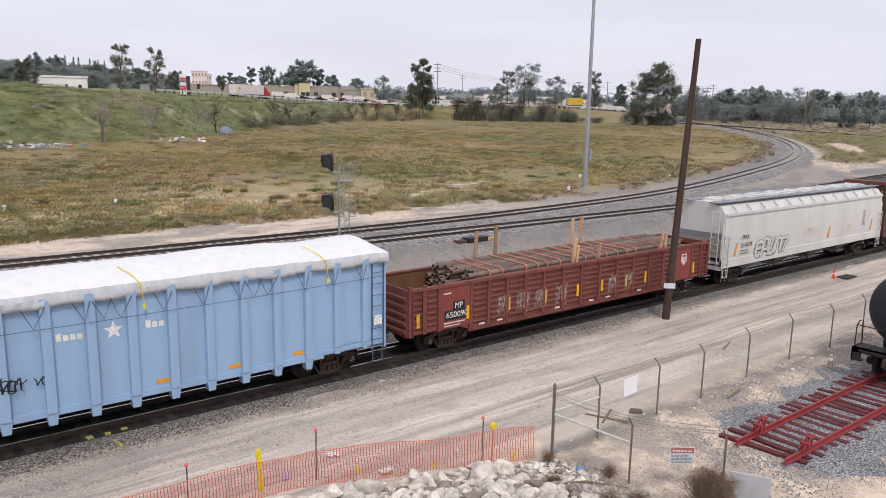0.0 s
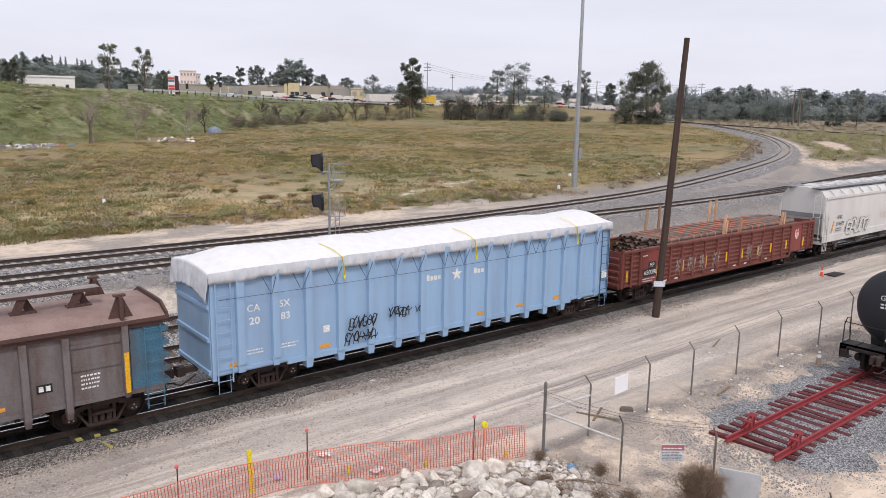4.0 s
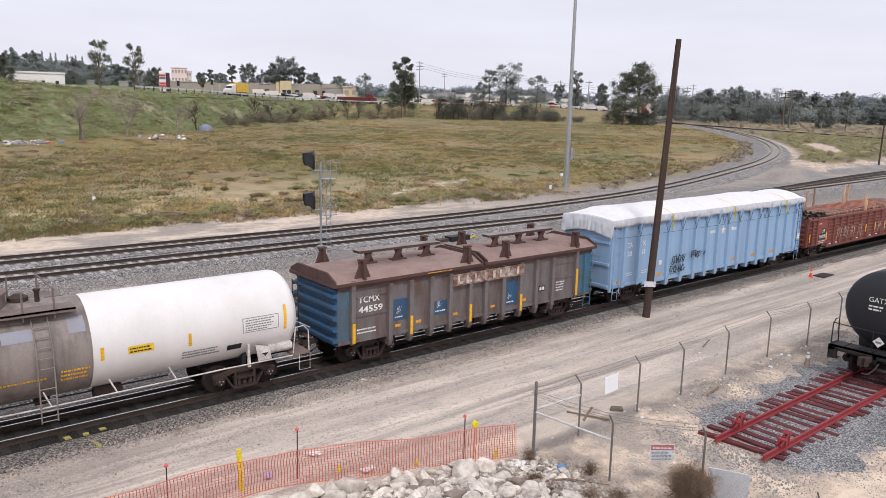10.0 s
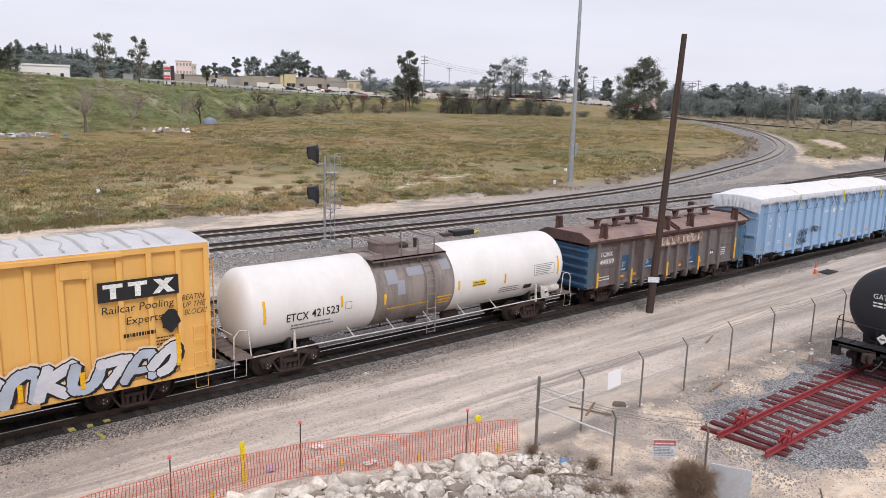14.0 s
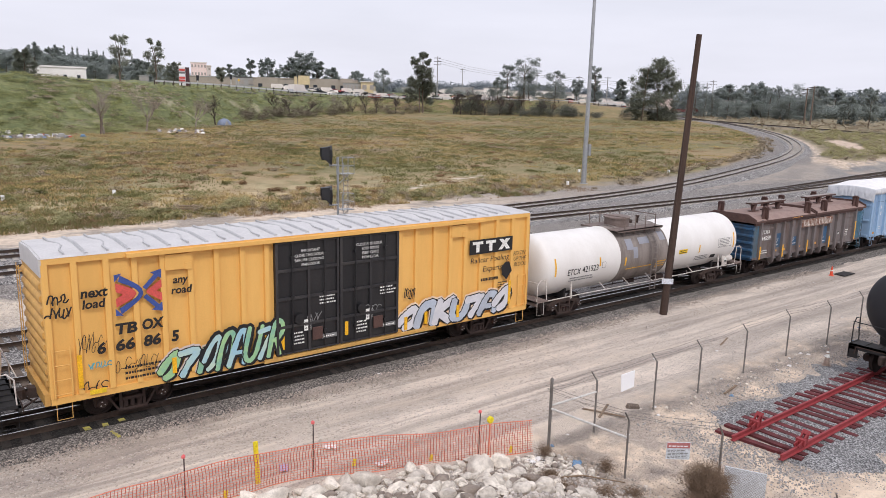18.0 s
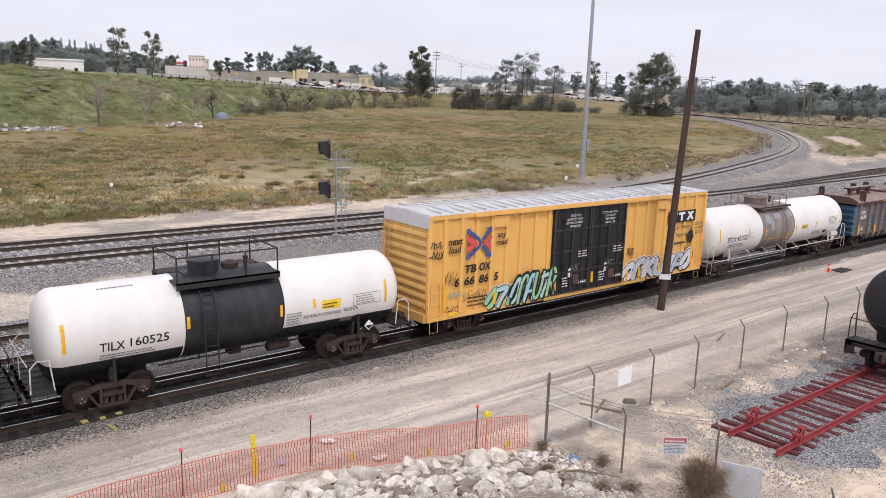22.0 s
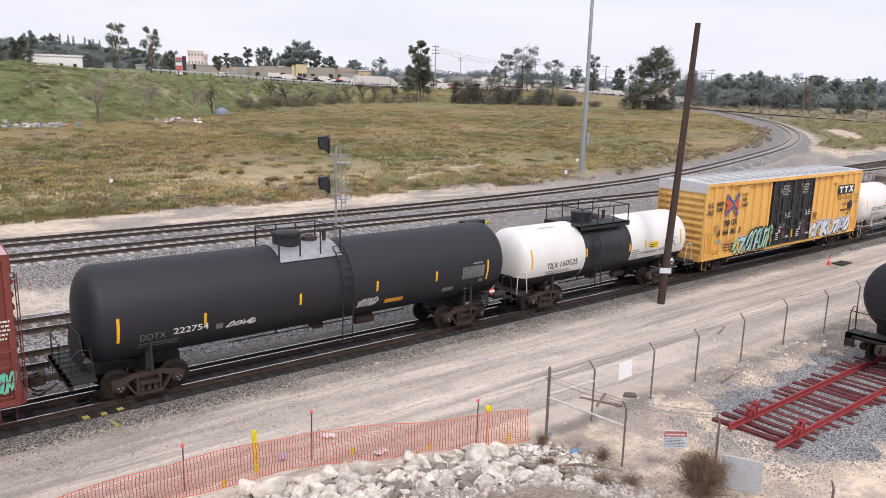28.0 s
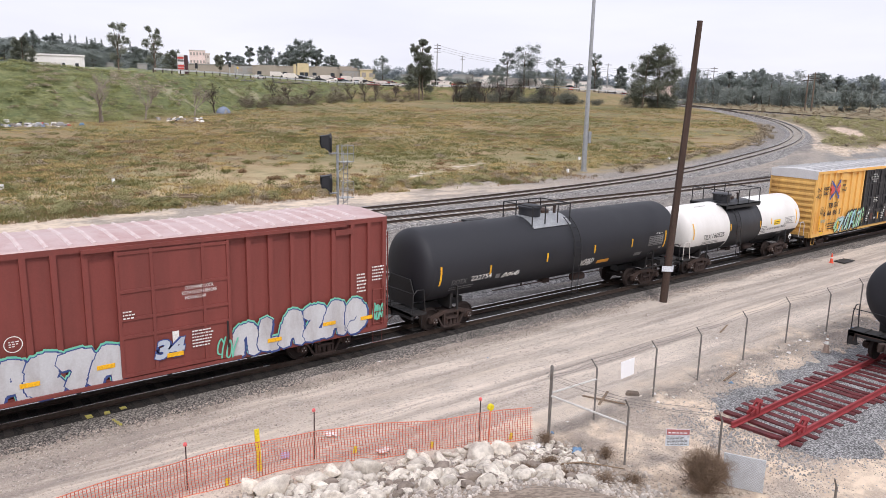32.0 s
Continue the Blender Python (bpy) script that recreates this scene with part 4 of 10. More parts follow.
plain("white_tank", (226, 223, 220), 0.4, second=tone(204, 199, 193), amount=0.5, scale=0.6, streak=0.25, grain=0.03)
plain("deck_brown", (120, 106, 100), 0.8, second=tone(92, 78, 72), scale=2.5)
plain("band_patch", (146, 148, 158), 0.6, second=tone(138, 132, 130), scale=1.2, grain=0.04)
plain("grey_band", (140, 130, 124), 0.6, second=tone(92, 84, 79), amount=0.85, scale=1.6, streak=0.12, grain=0.1)
plain("black_tank", (29, 30, 36), 0.6, second=tone(40, 40, 46), amount=0.5, scale=0.8, streak=0.2, grain=0.06)
plain("tank_band", (22, 24, 29), 0.42, second=tone(56, 55, 58), amount=0.75, scale=1.4, streak=0.2)
plain("white_frame", (206, 200, 194), 0.6, second=tone(140, 126, 116), amount=0.7, scale=2.5)
plain("hopper_white", (206, 204, 200), 0.55, second=tone(184, 178, 174), amount=0.5, scale=0.6, streak=0.2, grain=0.04)
plain("hopper_grey", (128, 130, 134), 0.55)
plain("red_box", (124, 60, 54), 0.6, second=tone(98, 49, 44), amount=0.6, scale=0.9, streak=0.15, grain=0.06)
plain("red_roof", (192, 168, 166), 0.5, second=tone(170, 128, 124), amount=0.6, scale=0.9, metal=0.15, grain=0.06)
plain("red_roof_rib", (212, 198, 197), 0.5, second=tone(186, 152, 148), amount=0.8, scale=1.5, grain=0.08)
plain("spray_white", (206, 206, 210), 0.6, second=tone(170, 172, 186), scale=1.2, grain=0.05)
plain("spray_pale_blue", (150, 190, 206), 0.6, second=tone(190, 206, 180), scale=1.0, grain=0.05, amount=0.9)
plain("spray_green", (158, 196, 140), 0.6, second=tone(110, 168, 160), scale=1.4, amount=0.9, grain=0.05)
plain("spray_haze", (206, 190, 172), 0.6, second=tone(196, 186, 196), scale=1.2, amount=0.9, grain=0.05)
plain("spray_haze_white", (222, 196, 166), 0.6, second=tone(226, 210, 196), scale=1.2, amount=0.9, grain=0.05)
plain("spray_silver", (176, 186, 200), 0.6, second=tone(150, 150, 156), scale=1.2, grain=0.05)
plain("sign_teal", (90, 160, 170), 0.6, bump=0)
plain("spray_mint", (104, 186, 160), 0.6, second=tone(140, 200, 176), scale=1.6, grain=0.05)
plain("spray_block", (192, 193, 196), 0.55, second=tone(160, 154, 154), amount=0.8, scale=1.4, grain=0.06, streak=0.4)
plain("spray_navy", (58, 76, 132), 0.6, grain=0.05)
plain("sign_red", (206, 84, 78), 0.5, bump=0)
plain("sign_blue", (58, 80, 148), 0.5, bump=0)
plain("orange_mark", (226, 158, 56), 0.5, bump=0)
plain("yellow_label", (240, 200, 40), 0.5, bump=0)


def sill_and_ends(ob, length, mat, z=0.95):
    """Centre sill and cross bearers under a body."""
    s = Shape().box(0.3, length - 0.3, -0.2, 0.2, 0.70, z + 0.1)
    for k in range(1, 7):
        x = length * k / 7
        s.box(x - 0.06, x + 0.06, -1.3, 1.3, z - 0.15, z + 0.05)
    part("centre_sill", s, mat, ob)
    g = Shape()
    g.lathe([(length * 0.42, 0.17), (length * 0.42 + 0.03, 0.2), (length * 0.42 + 0.9, 0.2), (length * 0.42 + 0.93, 0.17)], 14, 0, (0, 0.55, 0.62))
    g.bar((length * 0.3, -0.5, 0.7), (length * 0.7, -0.5, 0.66), 0.04).box(length * 0.52, length * 0.52 + 0.35, -0.75, -0.4, 0.48, 0.78)
    part("brake_gear", g, M["truck_steel"], ob, smooth=40)


def boxcar(name, label, x0, length, top, paint, end_paint, roof_paint, posts_left, posts_right, door, low):
    """A ribbed-side boxcar. door: its two ends along the side."""
    ob = car(name, label, x0)
    side, y = 1.47, 1.575
    b = Shape().box(0.03, length - 0.03, -side, side, low + 0.1, top - 0.02)
    part("body", b, M[paint], ob)
    for sgn in (-1, 1):
        ya, yb = (-y, -side + 0.01) if sgn < 0 else (side - 0.01, y)
        sl = Shape()
        sl.box(0, length, ya + (0.03 if sgn < 0 else 0), yb - (0.03 if sgn > 0 else 0), low + 0.02, low + 0.22)
        sl.box(0, length, ya, yb, top - 0.17, top)
        part("side_rail", sl, M[paint], ob)
        xs = [p for p in posts_left + posts_right]
        post = Shape().prism([(-0.08, ya if sgn < 0 else yb), (0.08, ya if sgn < 0 else yb), (0.095, yb if sgn < 0 else ya), (-0.095, yb if sgn < 0 else ya)], 2, low + 0.22, top - 0.17).mesh("side_post", M[paint])
        for p in xs + [0.06, length - 0.06]:
            part("side_post", post, None, ob, at=pose(p, 0, 0))
    # ends with pressed ribs
    for xe, d in ((0.0, -1), (length, 1)):
        e = Shape().box(min(xe, xe + d * 0.03), max(xe, xe + d * 0.03), -1.5, 1.5, low + 0.1, top - 0.5)
        panel = part("end_panel", e, M[end_paint], ob)
        for k in range(9):
            z = low + 0.50 + (top - 1.1 - low) * k / 9 + 0.18
            part("end_rib", Shape().prism([(xe - d * 0.04, z - 0.16), (xe + d * 0.03, z - 0.12), (xe + d * 0.09, z - 0.07), (xe + d * 0.09, z + 0.03), (xe + d * 0.03, z + 0.10), (xe - d * 0.04, z + 0.13)], 1, -1.42, 1.42), M[end_paint], panel, smooth=50)
        part("end_fascia", Shape().prism([(-1.55, top - 0.5), (1.55, top - 0.5), (1.55, top + 0.0), (0, top + 0.09), (-1.55, top + 0.0)], 0, min(xe - d * .02, xe + d * 0.06), max(xe - d * .02, xe + d * 0.06)), M["roof_galv"] if roof_paint == "roof_galv" else M[end_paint], ob)
        part("end_sill", Shape().box(min(xe, xe + d * 0.16), max(xe, xe + d * 0.16), -1.45, 1.45, low, low + 0.35), M[end_paint], ob)
    # roof sheets with ribs
    r = Shape().prism([(-1.585, top), (1.585, top), (1.56, top + 0.035), (0, top + 0.11), (-1.56, top + 0.035)], 0, 0, length)
    roof = part("roof", r, M[roof_paint], ob)
    n = int(length / 1.16)
    rib = Shape().hexa([(-0.07, -1.5, 0.03), (0.07, -1.5, 0.03), (0.07, 0, 0.105), (-0.07, 0, 0.105), (-0.035, -1.5, 0.085), (0.035, -1.5, 0.085), (0.035, 0, 0.16), (-0.035, 0, 0.16)])
    rib.hexa([(-0.07, 0, 0.105), (0.07, 0, 0.105), (0.07, 1.5, 0.03), (-0.07, 1.5, 0.03), (-0.035, 0, 0.16), (0.035, 0, 0.16), (0.035, 1.5, 0.085), (-0.035, 1.5, 0.085)])
    low_rib = Shape().prism([(-0.012, -1.45), (0.0, -0.8), (0.17, -0.2), (0.17, 0.2), (0.0, 0.8), (0.0, 1.45), (0.05, 1.45), (0.05, 0.8), (0.22, 0.22), (0.22, -0.22), (0.05, -0.8), (0.04, -1.45)], 2, top + 0.03, top + 0.112)
    rm, lm = rib.mesh("roof_rib", M["roof_rib" if roof_paint == "roof_galv" else "red_roof_rib"]), low_rib.mesh("roof_seam", M["roof_rib"])
    for k in range(1, n):
        part("roof_rib", rm, None, roof, at=pose(length * k / n, 0, top))
        part("roof_seam", lm, None, roof, at=pose(length * (k - 0.5) / n, 0, 0)) if roof_paint == "roof_galv" else part("roof_rib", rm, None, roof, at=pose(length * (k - 0.5) / n, 0, top))
    sill_and_ends(ob, length, M["black_steel"], low)
    couplers(ob, length, -0.02)
    for x in (2.3, length - 2.3):
        truck(ob, x)
    for x in (0.32, length - 0.32):
        ladder(ob, M[paint], x - 0.23, x + 0.23, -y + 0.02, low + 0.25, low + 1.7, 4)
        stirrup(ob, M[paint], x, -1.53, low - 0.45, low + 0.1)
    end_ladder(ob, M[end_paint], 0, 0.95, 1.4, low + 0.2, top - 0.6, 9, -0.2)
    end_ladder(ob, M[end_paint], length, -1.4, -0.95, low + 0.2, top - 0.6, 9, 0.2)
    return ob


def plug_door(ob, x0, x1, z0, z1, paint, y=-1.60, rods=True):
    w = x1 - x0
    door = part("door", Shape().box(x0, x1, y + 0.02, y + 0.12, z0, z1), M[paint], ob, "plug door", bevel=0.006)
    for k in range(5):
        z = z0 + (z1 - z0) * k / 4
        part("door_rib", Shape().box(x0, x1, y - 0.04, y + 0.022, max(z0, z - 0.05), min(z1, z + 0.05)), M["door_worn_highlight"], door, bevel=0.008)
    for f0, f1 in ((0.0, 0.04), (0.96, 1.0), (0.49, 0.53)):
        part("door_stile", Shape().box(x0 + w * f0, x0 + w * f1, y - 0.045, y + 0.02, z0, z1), M["door_worn_highlight"], door, bevel=0.008)
    if rods:
        for f in (0.25, 0.76):
            part("lock_rod", Shape().rod([(x0 + w * f, y - 0.05, z0 + 0.05), (x0 + w * f, y - 0.05, z1 - 0.05)], 0.024, 6), M[paint], door)
            for zz in (0.15, 0.5, 0.85):
                part("rod_guide", Shape().box(x0 + w * f - 0.06, x0 + w * f + 0.06, y - 0.075, y, z0 + (z1 - z0) * zz, z0 + (z1 - z0) * zz + 0.09), M[paint], door)
        part("lock_box", Shape().box(x0 + w * 0.56, x0 + w * 0.72, y - 0.06, y - 0.01, z0 + 0.35, z0 + 0.8), M["rust_dark"], door, bevel=0.01)
        part("crank_wheel", Shape().lathe([(y - 0.10, 0.02), (y - 0.09, 0.18), (y - 0.07, 0.18), (y - 0.06, 0.02)], 14, 1, (x0 + w * 0.35, 0, z0 + 1.2)), M[paint], door)
    return door


# --- yellow boxcar
LOW, TOP = 0.84, 5.12
tbox = boxcar("boxcar", "yellow ribbed boxcar with black double doors and graffiti", 0.0, 18.6, TOP, "yellow_paint", "yellow_end", "roof_galv",
              [0.8, 1.65, 2.43, 3.24, 4.08, 4.91, 5.77, 6.6], [11.95, 12.7, 13.57, 14.35, 15.11, 15.94, 16.79, 17.67], (6.88, 11.8), LOW)
plug_door(tbox, 6.86, 9.28, 1.02, 4.92, "door_black")
plug_door(tbox, 9.32, 11.82, 1.02, 4.92, "door_black")
part("door_rail", Shape().box(2.2, 16.0, -1.70, -1.57, 4.95, 5.07), M["yellow_paint"], tbox)
part("door_track", Shape().box(6.4, 13.6, -1.68, -1.56, 0.86, 0.98), M["yellow_end"], tbox)
for xs in ((3.3, 4.1), (14.35, 15.1)):
    part("hatch", Shape().box(xs[0], xs[1], -1.60, -1.5, 4.42, 4.9).box(xs[1] - 0.2, xs[1], -1.62, -1.58, 4.4, 4.62), M["yellow_paint"], tbox, bevel=0.01)
YS = -1.585
write(tbox, "next", 0.92, 3.88, 0.26, YS, "black_mark", bold=0.03, slant=0.15)
write(tbox, "load", 0.95, 3.56, 0.27, YS, "black_mark", bold=0.03, slant=0.15)
write(tbox, "any", 3.52, 3.92, 0.24, YS, "black_mark", bold=0.03, slant=0.15)
write(tbox, "road", 3.46, 3.66, 0.25, YS, "black_mark", bold=0.03, slant=0.15)
write(tbox, "TB", 1.80, 2.66, 0.34, YS, "black_mark", width=0.62, bold=0.04, slant=0.12)
write(tbox, "OX", 2.56, 2.68, 0.34, YS, "black_mark", width=0.64, bold=0.04, slant=0.12)
for digits, x, w in (("6", 1.27, 0.24), ("66", 1.78, 0.55), ("86", 2.57, 0.52), ("5", 3.40, 0.24)):
    write(tbox, digits, x, 2.16, 0.36, YS, "black_mark", width=w, bold=0.04, slant=0.12)


def arrows(ob, x, z, w, h, y):
    """An emblem of bent arrows in blue and red that meet in the middle."""
    curve = [(.12, .95), (.36, .79), (.50, .68), (.57, .59), (.60, .5), (.57, .41), (.50, .32), (.36, .21), (.12, .05)]
    inner = [(.08, .19), (.30, .31), (.42, .39), (.48, .45), (.50, .5), (.48, .55), (.42, .61), (.30, .69), (.08, .81)]
    up, low = [(.59, .62), (.84, .89), (.76, .94), (1.0, 1.0), (1.0, .78), (.93, .83), (.66, .55)], []
    low = [(a, 1 - b) for a, b in up]
    heads = [[(0, .80), (0, .97), (.16, .99)], [(0, .20), (0, .03), (.16, .01)]]
    for name, mat, shapes, lift in (
        ("emblem_blue", "sign_blue", [curve + inner, up, low] + heads, 0.0),
        ("emblem_red", "sign_red", [[(.02, .78), (.29, .655), (.41, .58), (.455, .5), (.41, .42), (.29, .345), (.02, .22), (.02, .42), (.17, .5), (.02, .58)], [(.66, .5), (.70, .55), (1.0, .76), (1.0, .57), (.88, .5), (1.0, .43), (1.0, .24), (.70, .45)]], 0.002)):
        s = Shape()
        for p in shapes:
            s.add([(x + w * a, y - 0.004 - lift, z + h * b) for a, b in p], [tuple(range(len(p)))])
        part(name, s, M[mat], ob)


arrows(tbox, 1.84, 3.2, 1.34, 1.3, YS)
part("emblem_board", Shape().box(15.3, 17.64, YS - 0.006, YS + 0.004, 3.62, 4.22), M["black_mark"], tbox, "black board with a white block emblem")
YE = YS - 0.008
for a, b in ((15.45, 16.0), (16.15, 16.7)):
    part("emblem_bar", Shape().prism([(a, 4.02), (a + 0.19, 4.02), (a + 0.19, 3.70), (a + 0.36, 3.70), (a + 0.36, 4.02), (b, 4.02), (b, 4.14), (a, 4.14)], 1, YE - 0.003, YE), M["white_mark"], tbox)
part("emblem_bar", Shape().prism([(16.85, 3.70), (17.05, 3.70), (17.5, 4.14), (17.25, 4.14)], 1, YE - 0.003, YE), M["white_mark"], tbox)
part("emblem_bar", Shape().prism([(17.3, 3.70), (17.52, 3.70), (17.1, 4.14), (16.88, 4.14)], 1, YE - 0.007, YE - 0.004), M["white_mark"], tbox)
write(tbox, "Railcar Pooling", 15.38, 3.18, 0.30, YS, "black_mark", width=2.1, slant=0.1)
write(tbox, "Experts", 16.05, 2.78, 0.30, YS, "black_mark", width=1.05, slant=0.1)
small_print(tbox, 15.95, 2.40, 1.0, 0.28, 1, YS, "black_mark", seed=3)
rp = random.Random(9)
blob = [(17.35 + (0.24 + 0.1 * rp.random()) * math.cos(a), YS - 0.006, 2.80 + (0.30 + 0.12 * rp.random()) * math.sin(a)) for a in [2 * math.pi * q / 22 for q in range(22)]]
part("paint_blot", Shape().add(blob, [tuple(range(22))]), M["black_mark"], tbox, "black sprayed blot")
small_print(tbox, 16.9, 1.75, 0.6, 0.6, 6, YS, "black_mark", seed=8)
small_print(tbox, 2.0, 1.2, 1.2, 0.5, 3, YS, "black_mark", seed=9)
for x0, x1 in ((7.55, 8.7), (9.95, 11.1)):
    for k, t in enumerate(("IMPORTANT", "CLOSE THIS DOOR", "BEFORE CLOSING", "MAIN DOOR") if x0 < 8 else ("CLOSE AND LOCK", "BOTH DOORS", "BEFORE", "MOVING CAR")):
        write(tbox, t, x0 + (0.25 if len(t) < 11 else 0), 4.54 - 0.16 * k, 0.10, -1.685, "white_mark", width=(x1 - x0) * (0.6 if len(t) < 11 else 0.95))
for x in (7.9, 10.4):
    part("placard", Shape().box(x, x + 0.26, -1.635, -1.62, 1.75, 2.15), M["white_mark"], tbox)
    small_print(tbox, x + 0.03, 1.8, 0.2, 0.3, 3, -1.637, "grey_mark", seed=int(x * 14))
    part("placard", Shape().box(x + 0.7, x + 1.3, -1.635, -1.62, 1.35, 1.5), M["grey_mark"], tbox)
    small_print(tbox, x - 0.45, 1.3, 0.5, 0.5, 4, -1.63, "white_mark", seed=int(x * 11))
    small_print(tbox, x + 0.75, 1.38, 0.5, 0.1, 1, -1.637, "white_mark", seed=int(x * 12))
    scrawl(tbox, int(x * 13), x - 0.1, 1.95, 0.7, 0.4, -1.63, "grey_mark", 4, 0.03)
    small_print(tbox, x + 0.6, 2.6, 0.7, 0.35, 3, -1.63, "white_mark", seed=int(x * 10))
for x, z in ((0.78, 1.25), (3.45, 1.15), (5.55, 1.35), (6.45, 1.45), (12.2, 1.05), (13.15, 1.12), (14.75, 1.15), (17.55, 1.3), (9.6, 1.3), (7.1, 1.2)):
    stripe(tbox, x, z, z + (1.0 if x in (0.78, 17.55) else 0.5), -1.60 if 6.8 < x < 11.9 else YS - 0.03, 0.13)
part("placard", Shape().box(1.0, 1.45, YS - 0.006, YS, 0.98, 1.12), M["yellow_label"], tbox)
throw_up(tbox, 5, ("hook", "7", "bar", "V"), 3.0, 0.90, 1.95, 1.05, YS, "spray_green", "black_mark", "spray_haze", 0.26, 0.045, 0.25, "pale green sprayed lettering", "spray_pale_blue", 0.1, 1.5)
throw_up(tbox, 9, ("hook", "arch", "A", "U", "7", "R"), 4.35, 0.92, 2.6, 1.40, YS - 0.03, "spray_pale_blue", "black_mark", "black_mark", 0.24, 0.06, 0.22, "pale blue and green sprayed lettering", "spray_green", 0.14, 1.55)
throw_up(tbox, 14, ("hook", "arch", "K", "U", "7", "A", "hook"), 11.9, 0.95, 5.6, 1.18, YS, "spray_white", "black_mark", "spray_haze_white", 0.27, 0.055, 0.25, "white sprayed lettering with black edges", "spray_silver", 0.05, 1.45)
scrawl(tbox, 2, 0.08, 3.78, 0.5, 0.3, YS, "black_mark", 4, 0.04)
scrawl(tbox, 12, 0.0, 3.38, 0.62, 0.32, YS, "black_mark", 6, 0.04)
scrawl(tbox, 13, 1.0, 1.75, 0.6, 0.2, YS, "sign_teal", 6, 0.03)
scrawl(tbox, 15, 0.85, 1.1, 0.6, 0.3, YS, "black_mark", 4, 0.03)
scrawl(tbox, 3, 0.75, 2.2, 0.7, 0.65, YS, "black_mark", 8, 0.016)
scrawl(tbox, 4, 1.7, 1.45, 1.3, 0.5, YS, "black_mark", 9, 0.018)
scrawl(tbox, 6, 12.1, 2.2, 0.5, 0.5, YS, "black_mark", 6, 0.03)
for k, word in enumerate(("BEATIN", "UP THE", "BLOCK!")):
    write(tbox, word, 17.72 + 0.03 * k, 3.36 - 0.24 * k, 0.17, YS, "black_mark", width=0.72, slant=0.3, name="tag")

# --- blue gondola under a white tarpaulin
blue = car("gondola_car", "tall pale-blue gondola car covered with a white tarpaulin", 52.7)
L, TB = 19.65, 4.32
for y0 in (-1.50, 1.46):
    part("side_sheet", Shape().box(0, L, y0, y0 + 0.04, 0.95, TB), M["blue_paint"], blue)
part("floor", Shape().box(0, L, -1.455, 1.455, 0.92, 1.0), M["blue_paint"], blue)
for xe, d in ((0, -1), (L, 1)):
    e = part("end_panel", Shape().box(min(xe, xe + d * 0.05), max(xe, xe + d * 0.05), -1.45, 1.45, 0.92, TB), M["blue_paint"], blue)
    for z in (1.0, 2.1, 3.2, TB - 0.12):
        part("end_rib", Shape().box(min(xe, xe + d * 0.12), max(xe, xe + d * 0.12), -1.43, 1.43, z, z + 0.14), M["blue_paint"], e, bevel=0.01)
    for yy in (-1.46, 1.46):
        part("corner_post", Shape().box(min(xe - d * .1, xe + d * .03), max(xe - d * .1, xe + d * .03), min(yy * 1.06, yy * .98), max(yy * 1.06, yy * .98), 0.8, TB + 0.02), M["blue_paint"], blue, bevel=0.01)
post = Shape().prism([(-0.15, -1.50), (-0.13, -1.655), (0.13, -1.655), (0.15, -1.50)], 2, 0.98, TB - 0.02)
post.hexa([(-0.11, -1.60, 0.60), (0.11, -1.60, 0.60), (0.11, -1.3, 0.60), (-0.11, -1.3, 0.60), (-0.16, -1.62, 1.0), (0.16, -1.62, 1.0), (0.16, -1.3, 1.0), (-0.16, -1.3, 1.0)])
pm = post.mesh("side_post", M["blue_paint"])
pm_end = Shape().prism([(-0.15, -1.50), (-0.13, -1.655), (0.13, -1.655), (0.15, -1.50)], 2, 0.98, TB - 0.27)
pm_end.hexa([(-0.11, -1.60, 0.70), (0.11, -1.60, 0.70), (0.11, -1.3, 0.70), (-0.11, -1.3, 0.70), (-0.16, -1.62, 1.0), (0.16, -1.62, 1.0), (0.16, -1.3, 1.0), (-0.16, -1.3, 1.0)])
pm_end = pm_end.mesh("side_post", M["blue_paint"])
pm2 = Shape().prism([(-0.16, 1.50), (-0.12, 1.62), (0.12, 1.62), (0.16, 1.50)], 2, 0.98, TB - 0.02).mesh("side_post", M["blue_paint"])
for x in (0.95, 2.19, 3.44, 4.72, 6.01, 7.25, 8.40, 9.55, 10.68, 11.85, 13.0, 14.15, 15.3, 16.46, 17.6, 18.75):
    part("side_post", *((pm, None, blue) if 2.9 < x < 16.6 else (pm_end, None, blue)), at=pose(x, 0, 0 if 2.9 < x < 16.6 else 0.24))
    part("side_post", pm2, None, blue, at=pose(x, 0, 0))
for sgn in (-1, 1):
    part("top_rail", Shape().box(0, L, min(sgn * 1.48, sgn * 1.6), max(sgn * 1.48, sgn * 1.6), TB - 0.12, TB + 0.03), M["blue_paint"], blue, bevel=0.01)
    part("side_sill", Shape().box(2.6, L - 2.6, min(sgn * 1.48, sgn * 1.56), max(sgn * 1.48, sgn * 1.56), 0.86, 1.06).box(0, 2.6, min(sgn * 1.48, sgn * 1.56), max(sgn * 1.48, sgn * 1.56), 1.0, 1.12).box(L - 2.6, L, min(sgn * 1.48, sgn * 1.56), max(sgn * 1.48, sgn * 1.56), 1.0, 1.12), M["blue_paint"], blue)


